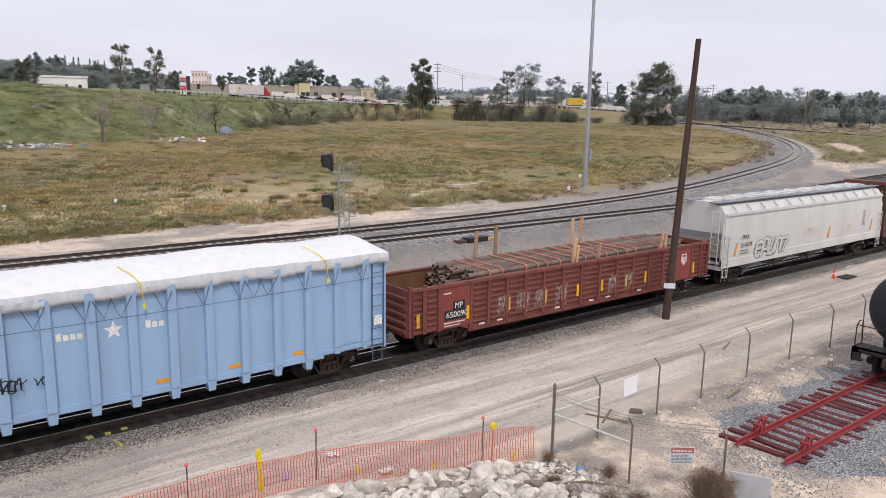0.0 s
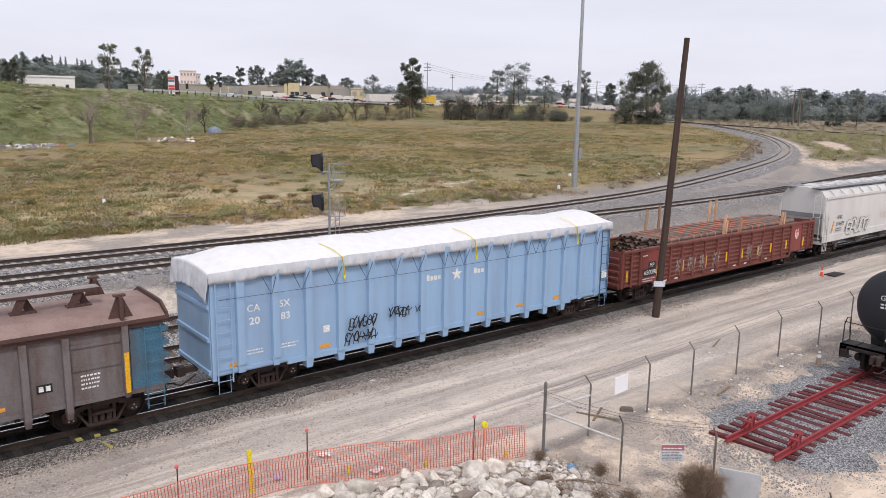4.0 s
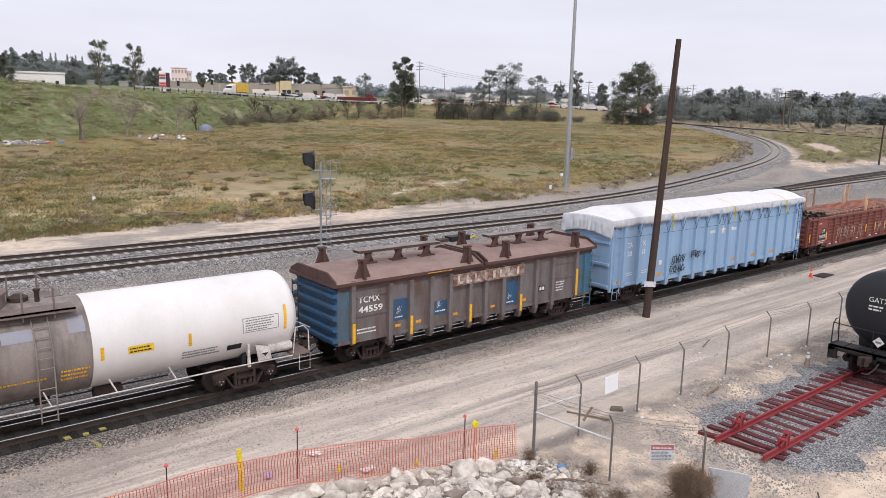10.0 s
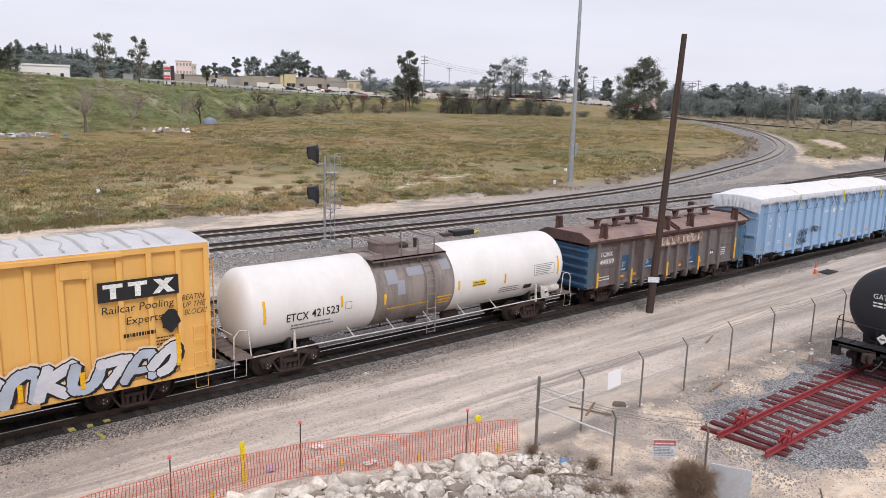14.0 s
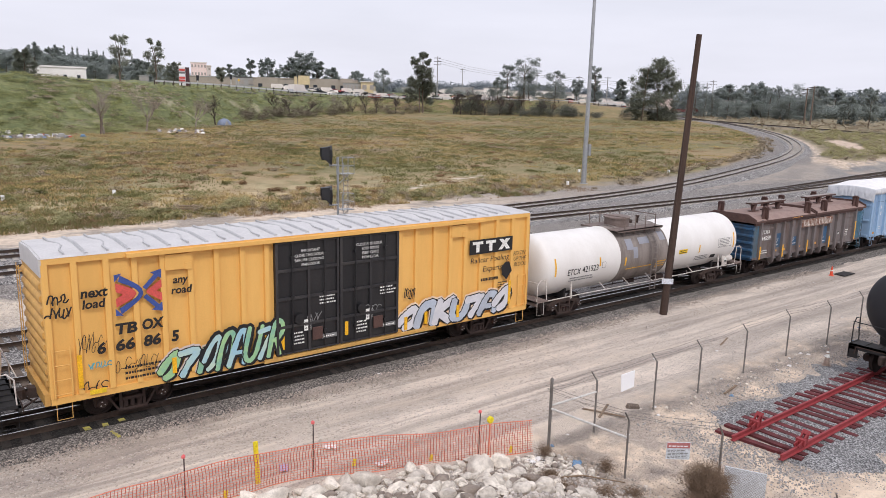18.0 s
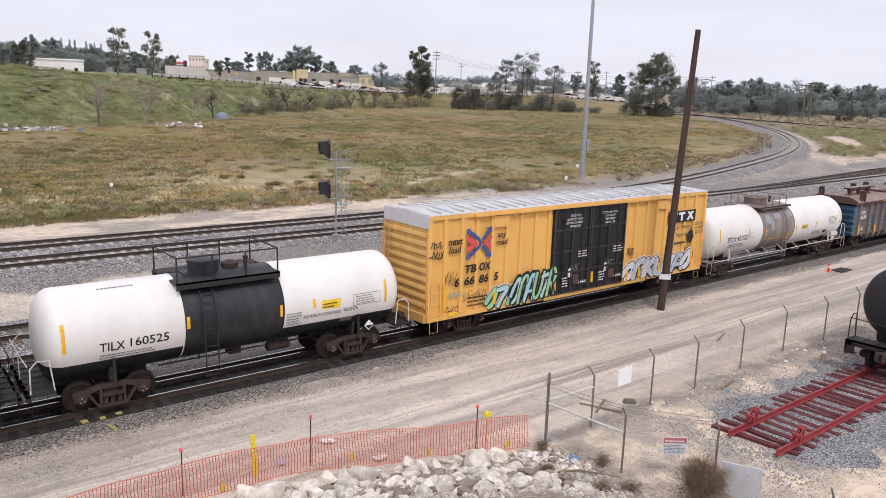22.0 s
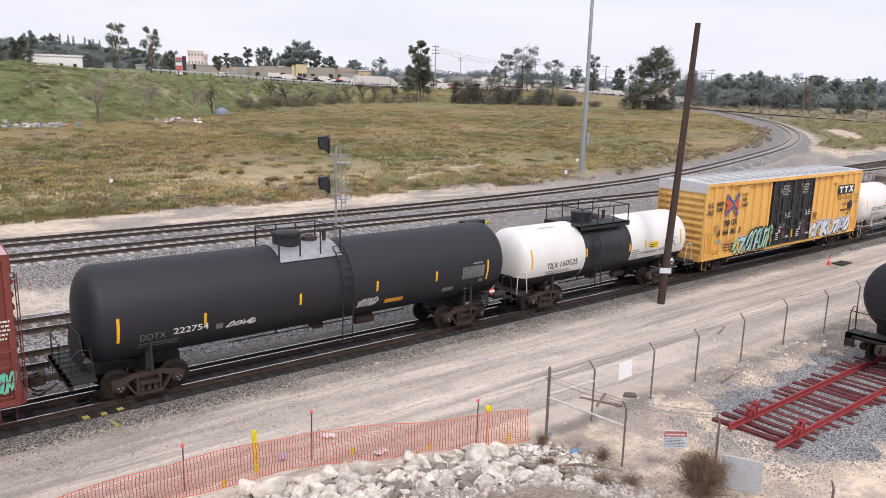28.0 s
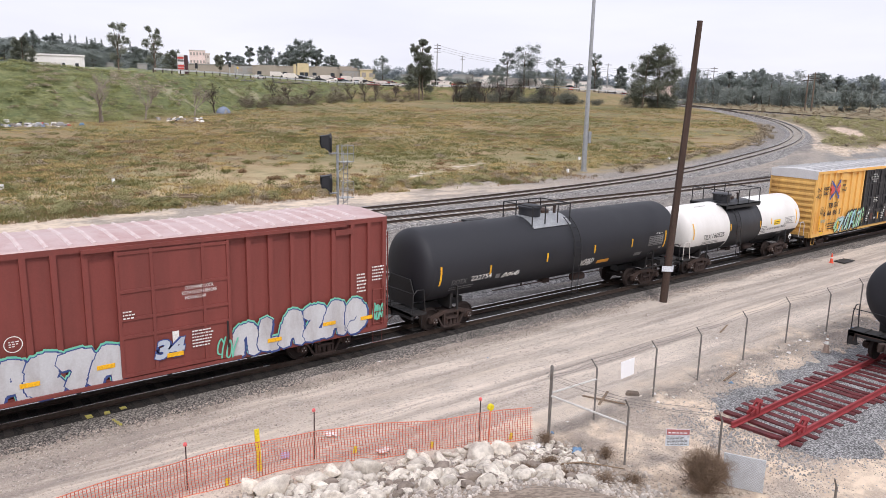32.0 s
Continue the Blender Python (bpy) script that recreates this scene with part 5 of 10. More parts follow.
def tarpaulin(parent, length, top):
    """A sagging sheet over the load: crown with humps, a creased hem down the sides and a loose gather at the left end."""
    nx, ny = 330, 22

    def crown_at(x, v):
        end = min(1, (x + 0.1) / 1.4, (length + 0.1 - x) / 0.5)
        hump = 0.44 + 0.11 * noise.noise((x * 0.32, 0, 5)) + 0.03 * abs(math.sin(x * math.pi / 2.45))
        return top + hump * (1 - v * v * 0.9) * (0.35 + 0.65 * max(0, end)) + 0.06
    verts = []
    for i in range(nx + 1):
        x = -0.10 + (length + 0.2) * i / nx
        crease = abs(noise.noise((x * 2.6, 0, 11))) ** 0.5
        for j in range(ny + 1):
            u = -1 + 2 * j / ny
            wrinkle = 0.016 * noise.noise((x * 1.6, u * 3, 1)) + 0.012 * noise.noise((x * 6, u * 8, 2)) + 0.012 * (0.5 - abs(noise.noise((x * 3.1 + u * 2, u * 2.2, 6))) * 2)
            if abs(u) <= 0.74:
                v = u / 0.74
                verts.append((x, v * 1.65, crown_at(x, v) + wrinkle))
            else:
                h = (abs(u) - 0.74) / 0.26
                out = 1.675 + 0.035 * noise.noise((x * 4 + h * 1.6, h * 1.5, 7)) - 0.05 * h * (1 - crease)
                verts.append((x, math.copysign(out, u), top + 0.06 - h * (0.33 + 0.03 * math.sin(x * 2.56) + 0.03 * noise.noise((x * 1.3, 0, 9))) + wrinkle * (1 - h)))
    faces = [(i * (ny + 1) + j, (i + 1) * (ny + 1) + j, (i + 1) * (ny + 1) + j + 1, i * (ny + 1) + j + 1) for i in range(nx) for j in range(ny)]
    s = Shape().add(verts, faces)
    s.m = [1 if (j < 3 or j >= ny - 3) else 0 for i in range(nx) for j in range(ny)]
    # end flap that hangs in folds, longest at the corners
    rows, cols, flap = 12, 70, []
    for j in range(cols + 1):
        u = -1 + 2 * j / cols
        for h in range(rows + 1):
            q = h / rows
            fold = (0.05 * abs(math.sin(u * 13 + 1.8 * math.sin(u * 4) + q * 2.6 * u)) ** 0.6 + 0.05 * abs(noise.noise((u * 7, q * 1.4, 3)))) * min(1, q * 2.5)
            flap.append((-0.10 - 0.06 * q - fold, u * (1.66 - 0.02 * q), crown_at(-0.10, u) - q * (0.62 + 0.30 * abs(u) ** 2 + 0.06 * noise.noise((u * 5, 0, 8)) + crown_at(-0.10, u) - top - 0.06)))
    w = rows + 1
    s.paint(1).add(flap, [(j * w + h, j * w + h + 1, (j + 1) * w + h + 1, (j + 1) * w + h) for j in range(cols) for h in range(rows)])
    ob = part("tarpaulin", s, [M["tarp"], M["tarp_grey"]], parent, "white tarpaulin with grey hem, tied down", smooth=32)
    sol = ob.modifiers.new("thickness", "SOLIDIFY")
    sol.thickness = 0.012


tarpaulin(blue, L, TB)
plain("lash_yellow", (232, 214, 40), 0.6)
plain("rope_dark", (70, 76, 86), 0.8, bump=0)
rope = Shape()
rng = random.Random(8)
BAYS = (0.2, 0.95, 2.19, 3.44, 4.72, 6.01, 7.25, 8.40, 9.55, 10.68, 11.85, 13.0, 14.15, 15.3, 16.46, 17.6, 18.75, 19.4)
for a, b in zip(BAYS, BAYS[1:]):                              # lacing: one V to a bay, now and then two or a single line
    w, slip = b - a, rng.uniform(-0.08, 0.08)
    if w < 0.8:
        continue
    for f0, f1, f2 in (((0.55, 0.8, 1.0),) if rng.random() < 0.75 else ((0.08, 0.34, 0.5), (0.52, 0.74, 1.0))):
        rope.rod([(a + w * f0 + slip, -1.700, TB - 0.24), (a + w * f1 + slip, -1.705, TB - 0.80 - rng.uniform(0, 0.08)), (a + w * f2, -1.700, TB - 0.24)], 0.013, 4)
rope.rod([(0.2, -1.705, TB - 0.80), (L * 0.25, -1.708, TB - 0.84), (L * 0.5, -1.710, TB - 0.86), (L * 0.75, -1.708, TB - 0.82), (L - 0.2, -1.705, TB - 0.74)], 0.008, 4)
part("tie_rope", rope, M["rope_dark"], blue)
for x in (4.8, 11.0, 17.15):
    over = Shape().bar((x - 0.42, -0.7, TB + 0.47), (x - 0.2, -1.3, TB + 0.33), 0.03, 0.015).bar((x - 0.2, -1.3, TB + 0.33), (x - 0.04, -1.705, TB + 0.08), 0.03, 0.015)
    part("tie_strap", over, M["lash_yellow"], blue, "yellow strap over the sheet")
    part("tie_strap", Shape().bar((x - 0.06, -1.715, TB + 0.10), (x + 0.02, -1.725, TB - 0.55), 0.015, 0.06), M["lash_yellow"], blue, "yellow strap end")
    part("ratchet", Shape().box(x - 0.03, x + 0.06, -1.745, -1.705, TB - 0.68, TB - 0.54), M["lash_yellow"], blue)
YB = -1.507
s = Shape()
pts = []
for k in range(10):
    a, r = math.pi / 2 + k * math.pi / 5, 0.30 if k % 2 == 0 else 0.12
    pts.append((10.17 + r * math.cos(a), YB - 0.004, 3.08 + r * math.sin(a)))
part("star_emblem", s.add(pts, [tuple(range(10))]), M["white_mark"], blue)
for x0, w, seed in ((8.64, 0.74, 1), (11.08, 0.58, 2)):
    s, n = Shape(), 4 if seed == 1 else 3
    for k in range(n):
        a = x0 + w * k / n
        s.box(a, a + w / n * 0.75, -0.004, 0, 2.98, 2.98 + (0.24 if k == 0 else 0.17))
    tagged(part("lettering", moved(s, 0, YB), M["white_mark"], blue), kind="stuff")
write(blue, "CA", 1.22, 2.92, 0.25, YB, width=0.46, bold=0.015)
write(blue, "SX", 2.38, 2.92, 0.25, YB, width=0.40, bold=0.015)
write(blue, "20", 1.28, 2.48, 0.25, YB, width=0.38, bold=0.015)
write(blue, "83", 2.42, 2.48, 0.25, YB, width=0.34, bold=0.015)
small_print(blue, 1.15, 1.45, 0.6, 0.22, 2, YB, "white_mark", seed=31)
small_print(blue, 2.36, 1.45, 0.8, 0.22, 2, YB, "white_mark", seed=32)
part("placard", Shape().box(4.05, 4.3, YB - 0.004, YB, 1.72, 1.98), M["white_mark"], blue, "small faded white panel")
for seed, gx, gz, gw, gh, n in ((21, 4.95, 1.66, 1.2, 0.52, 6), (23, 4.8, 1.12, 1.35, 0.48, 7), (24, 6.75, 1.80, 0.95, 0.45, 5)):
    scrawl(blue, seed, gx, gz, gw, gh, -1.662, "black_mark", n, 0.045, label="loose black sprayed scrawl")
    scrawl(blue, seed + 9, gx, gz, gw, gh, -1.666, "black_mark", n, 0.030)
scrawl(blue, 22, 8.0, 1.8, 0.3, 0.3, -1.63, "black_mark", 2, 0.03)
for x in (0.55, 3.9, 11.3, 13.6, 15.9):
    part("reflector", Shape().box(x, x + 0.42, -1.512, -1.50, 1.16, 1.30), M["orange_mark"], blue)
part("end_plate", Shape().box(17.75, 19.3, -1.53, -1.50, 1.2, 1.95), M["blue_paint"], blue)
part("cut_out", Shape().box(17.9, 19.25, -1.535, -1.531, 1.25, 1.85), M["blue_paint"], blue)
part("placard", Shape().box(L - 0.55, L - 0.2, -1.63, -1.622, 1.75, 2.1), M["white_mark"], blue)
ladder(blue, M["car_blue"], L - 0.62, L - 0.12, -1.56, 0.7, TB - 0.1, 9)
ladder(blue, M["blue_paint"], 0.12, 0.62, -1.56, 0.7, TB - 0.2, 9)
stirrup(blue, M["blue_paint"], 0.35, -1.56, 0.35, 0.9)
stirrup(blue, M["blue_paint"], L - 0.35, -1.56, 0.35, 0.9)
sill_and_ends(blue, L, M["black_steel"], 0.9)
couplers(blue, L)
truck(blue, 2.1), truck(blue, L - 2.1)

# --- red gondola with a load of pipes
redg = car("gondola_car", "rusty red low gondola car loaded with steel pipes", 73.45)
L, TR = 19.9, 2.80
for sgn in (-1, 1):
    s = Shape()
    y0, y1 = (sgn * 1.45, sgn * 1.48)
    s.box(0, L, min(y0, y1), max(y0, y1), 0.95, TR)
    s.box(3.0, L - 3.0, min(y0, y1), max(y0, y1), 0.72, 0.96)
    s.add([(2.6, sgn * 1.48, 0.95), (3.2, sgn * 1.48, 0.72), (3.2, sgn * 1.48, 0.95)], [(0, 1, 2)]).add([(L - 2.6, sgn * 1.48, 0.95), (L - 3.2, sgn * 1.48, 0.72), (L - 3.2, sgn * 1.48, 0.95)], [(0, 1, 2)])
    part("side_sheet", s, M["red_paint"], redg)
part("floor", Shape().box(0.05, L - 0.05, -1.44, 1.44, 0.95, 1.0), M["rust_inside"], redg)
for sgn in (-1, 1):
    part("side_lining", Shape().box(0.06, L - 0.06, min(sgn * 1.40, sgn * 1.446), max(sgn * 1.40, sgn * 1.446), 1.0, TR - 0.05), M["rust_inside"], redg)
    part("top_chord", Shape().box(0, L, min(sgn * 1.40, sgn * 1.60), max(sgn * 1.40, sgn * 1.60), TR - 0.10, TR + 0.03), M["red_paint"], redg, bevel=0.012)
    part("bottom_chord", Shape().box(3.0, L - 3.0, min(sgn * 1.46, sgn * 1.58), max(sgn * 1.46, sgn * 1.58), 0.70, 0.82), M["red_paint"], redg)
pm = Shape().prism([(-0.09, -1.48), (-0.07, -1.58), (0.07, -1.58), (0.09, -1.48)], 2, 0.75, TR - 0.08).mesh("side_post", M["red_paint"])
pmf = Shape().prism([(-0.09, 1.48), (-0.07, 1.58), (0.07, 1.58), (0.09, 1.48)], 2, 0.75, TR - 0.08).mesh("side_post", M["red_paint"])
RP = [0.05, 0.75, 1.47, 3.1, 4.05, 5.08, 6.15, 7.28, 8.5, 9.74, 11.0, 12.24, 13.5, 14.75, 15.9, 16.95, 18.4, 19.2, 19.85]
bulge = Shape().prism([(-1.478, -0.085), (-1.535, -0.05), (-1.555, 0.0), (-1.535, 0.035), (-1.478, 0.05)], 0, -0.3, 0.3).mesh("pressed_rib", M["red_paint"])
for a, b in zip(RP, RP[1:] + [None]):
    part("side_post", pm, None, redg, at=pose(a, 0, 0 if 3 < a < 17 else 0.2))
    part("side_post", pmf, None, redg, at=pose(a, 0, 0))
    if b and not (1.4 < a < 3.0 or a > 16.9 and a < 18):
        for k in range(7):
            q = part("pressed_rib", bulge, None, redg, at=pose((a + b) / 2, 0, 1.05 + 0.235 * k))
            q.scale = ((b - a - 0.26) / 0.6, 1, 1)
part("number_panel", Shape().box(1.56, 3.02, -1.545, -1.48, 1.0, 2.68), M["red_flat"], redg)
part("emblem_panel", Shape().box(17.04, 18.32, -1.545, -1.48, 1.0, 2.68), M["red_flat"], redg)
part("number_board", Shape().box(1.72, 3.0, -1.552, -1.545, 1.32, 1.72).box(2.15, 2.75, -1.552, -1.545, 1.72, 2.08), M["black_mark"], redg)
write(redg, "MP", 2.25, 1.78, 0.24, -1.556, width=0.38)
write(redg, "650090", 1.80, 1.42, 0.24, -1.556, width=1.1)
small_print(redg, 1.7, 1.05, 1.1, 0.24, 2, -1.556, seed=5)
small_print(redg, 1.65, 2.38, 0.45, 0.14, 1, -1.556, seed=6)
sh = [(-0.2, 0.2), (-0.12, 0.26), (0, 0.2), (0.12, 0.26), (0.2, 0.2), (0.2, -0.12), (0, -0.3), (-0.2, -0.12)]
part("shield_emblem", Shape().add([(17.7 + 1.15 * a, -1.55, 2.1 + 1.15 * b) for a, b in sh], [tuple(range(8))]), M["white_mark"], redg)
part("shield_stripe", Shape().box(17.52, 17.88, -1.556, -1.552, 2.18, 2.32).box(17.6, 17.64, -1.556, -1.552, 1.88, 2.14).box(17.7, 17.74, -1.556, -1.552, 1.85, 2.14).box(17.8, 17.84, -1.556, -1.552, 1.88, 2.14), M["sign_red"], redg)
for x in (0.42, 2.92, 5.2, 7.4, 9.5, 11.2, 13.0, 14.5, 16.4, 18.6):
    stripe(redg, x, 1.25, 1.8, -1.552, 0.14)
for k, x in enumerate((4.5, 5.6, 6.7, 8.0, 11.6, 12.8)):
    scrawl(redg, 40 + k, x, 1.0, 0.7, 1.0, -1.565, "worn_mark", 9, 0.012)
    scrawl(redg, 140 + k, x, 1.35, 0.7, 0.7, -1.567, "worn_mark", 7, 0.012)
for k, x in enumerate((3.6, 4.6, 8.1, 10.4, 11.6, 14.0)):
    part("stencil", Shape().box(x, x + 0.3, -1.49, -1.482, 0.85, 0.93), M["white_mark"], redg)
for xe, d in ((0, -1), (L, 1)):
    e = part("end_panel", Shape().box(min(xe, xe + d * 0.06), max(xe, xe + d * 0.06), -1.44, 1.44, 0.9, TR), M["red_paint"], redg)
    for k in range(5):
        z = 1.1 + 0.33 * k
        part("end_rib", Shape().prism([(xe, z - 0.12), (xe + d * 0.12, z - 0.05), (xe + d * 0.12, z + 0.05), (xe, z + 0.12)], 1, -1.4, 1.4), M["red_paint"], e)
ladder(redg, M["red_paint"], 0.12, 0.6, -1.58, 1.0, TR - 0.1, 5)
ladder(redg, M["red_paint"], L - 0.6, L - 0.12, -1.58, 1.0, TR - 0.1, 5)
sill_and_ends(redg, L, M["black_steel"], 0.9)
couplers(redg, L)
truck(redg, 2.2), truck(redg, L - 2.2)
pipe = Shape()
ring = [(0.0, 0.085), (0.0, 0.105), (14.6, 0.105), (14.6, 0.085)]
rng = random.Random(12)
PIPE = Shape().lathe([(0.9, 0.03), (0.9, 0.088), (0.0, 0.088), (0.0, 0.108), (14.6, 0.108), (14.6, 0.09), (13.9, 0.09), (13.9, 0.03)], 10, 0).mesh("pipe", M["pipe_steel"], 40)
for row in range(10):
    for col in range(12):
        x = 2.75 + rng.uniform(-0.1, 0.55) + (0.35 if row > 7 else 0)
        part("pipe", PIPE, None, redg, at=pose(x, -1.24 + 0.222 * col + (0.11 if row % 2 else 0) - 0.05, 1.12 + 0.2 * row + rng.uniform(-0.012, 0.03), 0, 0, rng.uniform(-0.25, 0.25)))
for k, x in enumerate((4.2, 4.9, 6.3, 7.0, 7.6, 8.4, 9.3, 10.1, 10.8, 11.6, 12.4, 13.1, 13.8, 15.6)):
    b = Shape().rod([(x, -1.36, 2.05), (x + 0.02, -1.39, 3.02), (x + 0.05, -1.2, 3.07), (x + 0.1, 1.2, 3.075), (x + 0.1, 1.38, 2.9)], 0.028, 5)
    part("load_strap", b, M["pink_band"], redg)
for x, y, h, lean in ((5.6, 1.36, 2.2, 0.2), (6.9, 1.36, 2.4, 0.08), (9.0, -1.36, 1.9, 0.45), (9.35, -1.36, 1.5, 0.25), (10.9, -1.36, 1.5, 0.2), (11.9, 1.36, 2.3, 0.3), (12.8, 1.36, 2.4, 0.05), (15.4, -1.36, 1.5, 0.6), (16.15, -1.36, 1.5, 0.1)):
    part("load_stake", Shape().bar((x, y, 1.02), (x + lean, y, 2.3 + h * 0.86), 0.15, 0.10), M["stake_wood"], redg)

# --- grey gondola with a rusty lid and trestles
brown = car("covered_gondola", "rusty grey and blue covered gondola with lift-off steel lid", 37.1)
L, TC = 14.05, 3.06
part("body", Shape().box(0.06, L - 0.06, -1.46, 1.46, 1.0, TC), M["grey_car"], brown)
BP = [0.62, 2.29, 3.27, 4.28, 5.26, 6.33, 7.21, 8.24, 9.28, 10.27, 11.34, 12.95]
pm = Shape().prism([(-0.11, -1.46), (-0.09, -1.63), (0.09, -1.63), (0.11, -1.46)], 2, 0.85, TC).hexa([(-0.07, -1.56, 0.62), (0.07, -1.56, 0.62), (0.07, -1.3, 0.62), (-0.07, -1.3, 0.62), (-0.09, -1.63, 0.86), (0.09, -1.63, 0.86), (0.10, -1.3, 0.86), (-0.10, -1.3, 0.86)]).mesh("side_post", M["grey_car"])
for x in BP:
    part("side_post", pm, None, brown, at=pose(x, 0, 0 if 1.5 < x < 12 else 0.3))
    part("side_post", pm, None, brown, at=pose(x, 0, 0 if 1.5 < x < 12 else 0.3, 0, 0, 180))
part("side_sill", Shape().box(0, L, -1.52, -1.45, 0.98, 1.12).box(0, L, 1.45, 1.52, 0.98, 1.12), M["grey_car"], brown)
part("top_chord", Shape().box(0, L, -1.56, -1.45, TC - 0.02, TC + 0.14).box(0, L, 1.45, 1.56, TC - 0.02, TC + 0.14), M["rust_dark"], brown)
for a, b, c in ((0.74, 2.17, 2.68), (0.74, 2.17, 1.94), (11.46, 12.83, 2.68), (11.46, 12.83, 2.0)):
    part("side_rib", Shape().box(a, b, -1.50, -1.45, c, c + 0.11), M["grey_car"], brown)
part("blue_panel", Shape().box(0.0, 0.5, -1.50, -1.45, 1.0, TC - 0.05), M["car_teal"], brown)
part("blue_panel", Shape().box(13.1, L, -1.50, -1.45, 1.0, TC - 0.05), M["car_teal"], brown)
for x0, x1, z0, z1 in ((2.42, 3.16, 1.50, 2.36), (4.40, 5.15, 1.42, 1.98), (8.37, 9.15, 1.2, 2.3)):
    part("blue_panel", Shape().box(x0, x1, -1.468, -1.45, z0, z1), M["car_blue"], brown)
    small_print(brown, x0 + 0.15, z0 + 0.1, 0.45, 0.12, 1, -1.469, seed=int(x0 * 7))
    scrawl(brown, int(x0 * 9), x0 + 0.22, z0 + 0.28, 0.2, 0.3, -1.469, "white_mark", 3, 0.014)
part("name_board", Shape().box(5.33, 9.38, -1.66, -1.585, 2.52, 3.0), M["rust_panel"], brown, "rusty board with worn white letters", bevel=0.01)
rng = random.Random(3)
s = Shape()
for k in range(8):
    x = 5.55 + 0.47 * k
    s.box(x, x + 0.3, -0.004, 0, 2.59, 2.69).box(x, x + 0.11, -0.004, 0, 2.69, 2.93) if rng.random() < 0.6 else s.box(x + 0.08, x + 0.22, -0.004, 0, 2.59, 2.93)
tagged(part("lettering", moved(s, 0, -1.662), M["worn_mark"], brown), kind="stuff")
write(brown, "TCMX", 0.92, 2.44, 0.25, -1.468, width=0.95, bold=0.02)
write(brown, "44559", 0.92, 2.06, 0.25, -1.468, width=1.08, bold=0.02)
small_print(brown, 0.85, 1.25, 0.9, 0.26, 2, -1.468, seed=11)
part("placard", Shape().box(10.55, 10.95, -1.475, -1.46, 1.55, 1.8), M["black_mark"], brown)
part("placard_frame", Shape().box(10.6, 10.72, -1.48, -1.474, 1.6, 1.75).box(10.78, 10.9, -1.48, -1.474, 1.6, 1.75), M["white_mark"], brown)
small_print(brown, 11.7, 1.4, 0.6, 0.5, 4, -1.468, seed=12)
for x, z in ((0.62, 1.0), (3.27, 0.9), (6.33, 0.9), (9.28, 0.9), (12.95, 1.1)):
    stripe(brown, x, z, z + 0.75 + (0.5 if x > 12 else 0), -1.635, 0.13)
for x in (2.6, 3.6, 5.5, 7.6, 9.5):
    part("stencil", Shape().box(x, x + 0.25, -1.47, -1.46, 1.25, 1.36), M["orange_mark"], brown)
for xe, d, mt in ((0, -1, "car_blue"), (L, 1, "car_teal")):
    e = part("end_panel", Shape().box(min(xe - d * .06, xe + d * 0.03), max(xe - d * .06, xe + d * 0.03), -1.44, 1.44, 0.95, TC), M[mt], brown)
    for k in range(5):
        z = 1.12 + 0.42 * k
        part("end_rib", Shape().prism([(xe, z - 0.05), (xe + d * 0.2, z), (xe + d * 0.2, z + 0.1), (xe, z + 0.15)], 1, -1.5, 1.5), M[mt], e)
end_ladder(brown, M["black_steel"], 0, 0.9, 1.35, 0.5, 3.0, 8, -0.3)
ladder(brown, M["car_teal"], L - 0.55, L - 0.06, -1.5, 0.45, 3.05, 8, out=0.12)
for x0, x1 in ((-0.25, 6.95), (7.05, L + 0.2)):
    lid = Shape()
    lid.paint(1).box(x0, x1, -1.66, 1.66, TC + 0.14, TC + 0.26)
    lid.paint(0).prism([(-1.66, TC + 0.26), (-1.1, TC + 0.50), (1.1, TC + 0.50), (1.66, TC + 0.26)], 0, x0 + 0.12, x1 - 0.12)
    lidob = part("lid", lid, [M["rust_lid"], M["rust_dark"]], brown, "flat rust-brown steel lid half")
for xe in (-0.2, 6.85, 7.12, L + 0.1):
    part("lid_rim", Shape().prism([(-1.66, TC + 0.26), (-1.66, TC + 0.36), (-1.1, TC + 0.62), (1.1, TC + 0.62), (1.66, TC + 0.36), (1.66, TC + 0.26)], 0, xe, xe + 0.07), M["rust_dark"], lidob)
for x0, x1 in ((1.9, 5.6), (8.7, 12.5)):                   # trestle along the crown
    t = Shape().box(x0 - 0.15, x1 + 0.15, -0.22, 0.22, TC + 0.96, TC + 1.05)
    for x in (x0 + 0.4, (x0 + x1) / 2, x1 - 0.4):
        t.bar((x - 0.22, -0.12, TC + 0.5), (x, -0.12, TC + 0.98), 0.10, 0.22).bar((x + 0.22, 0.12, TC + 0.5), (x, 0.12, TC + 0.98), 0.10, 0.22)
        t.box(x - 0.35, x + 0.35, -0.16, 0.16, TC + 0.5, TC + 0.55)
    part("trestle", t, M["rust_dark"], lidob, "grey-topped steel trestle")
    part("trestle_top", Shape().box(x0 - 0.17, x1 + 0.17, -0.23, 0.23, TC + 1.054, TC + 1.07), M["grey_band"], lidob)
for x in (1.1, 6.2, 8.4, 12.9):
    for y in (-1.45, 1.45):
        k = Shape().prism([(x - 0.36, TC + 0.30), (x - 0.08, TC + 0.98), (x + 0.08, TC + 0.98), (x + 0.36, TC + 0.30)], 1, y - 0.03, y + 0.03)
        k.prism([(x - 0.05, TC + 0.30), (x - 0.05, TC + 0.98), (x + 0.05, TC + 0.98), (x + 0.05, TC + 0.30)], 1, y - 0.2, y + 0.2)
        k.box(x - 0.16, x + 0.16, y - 0.1, y + 0.1, TC + 0.98, TC + 1.04)
        part("lifting_lug", k, M["rust_dark"], lidob)
small_print(brown, 4.0, TC + 0.15, 1.4, 0.08, 1, -1.664, mat="orange_mark", seed=15)
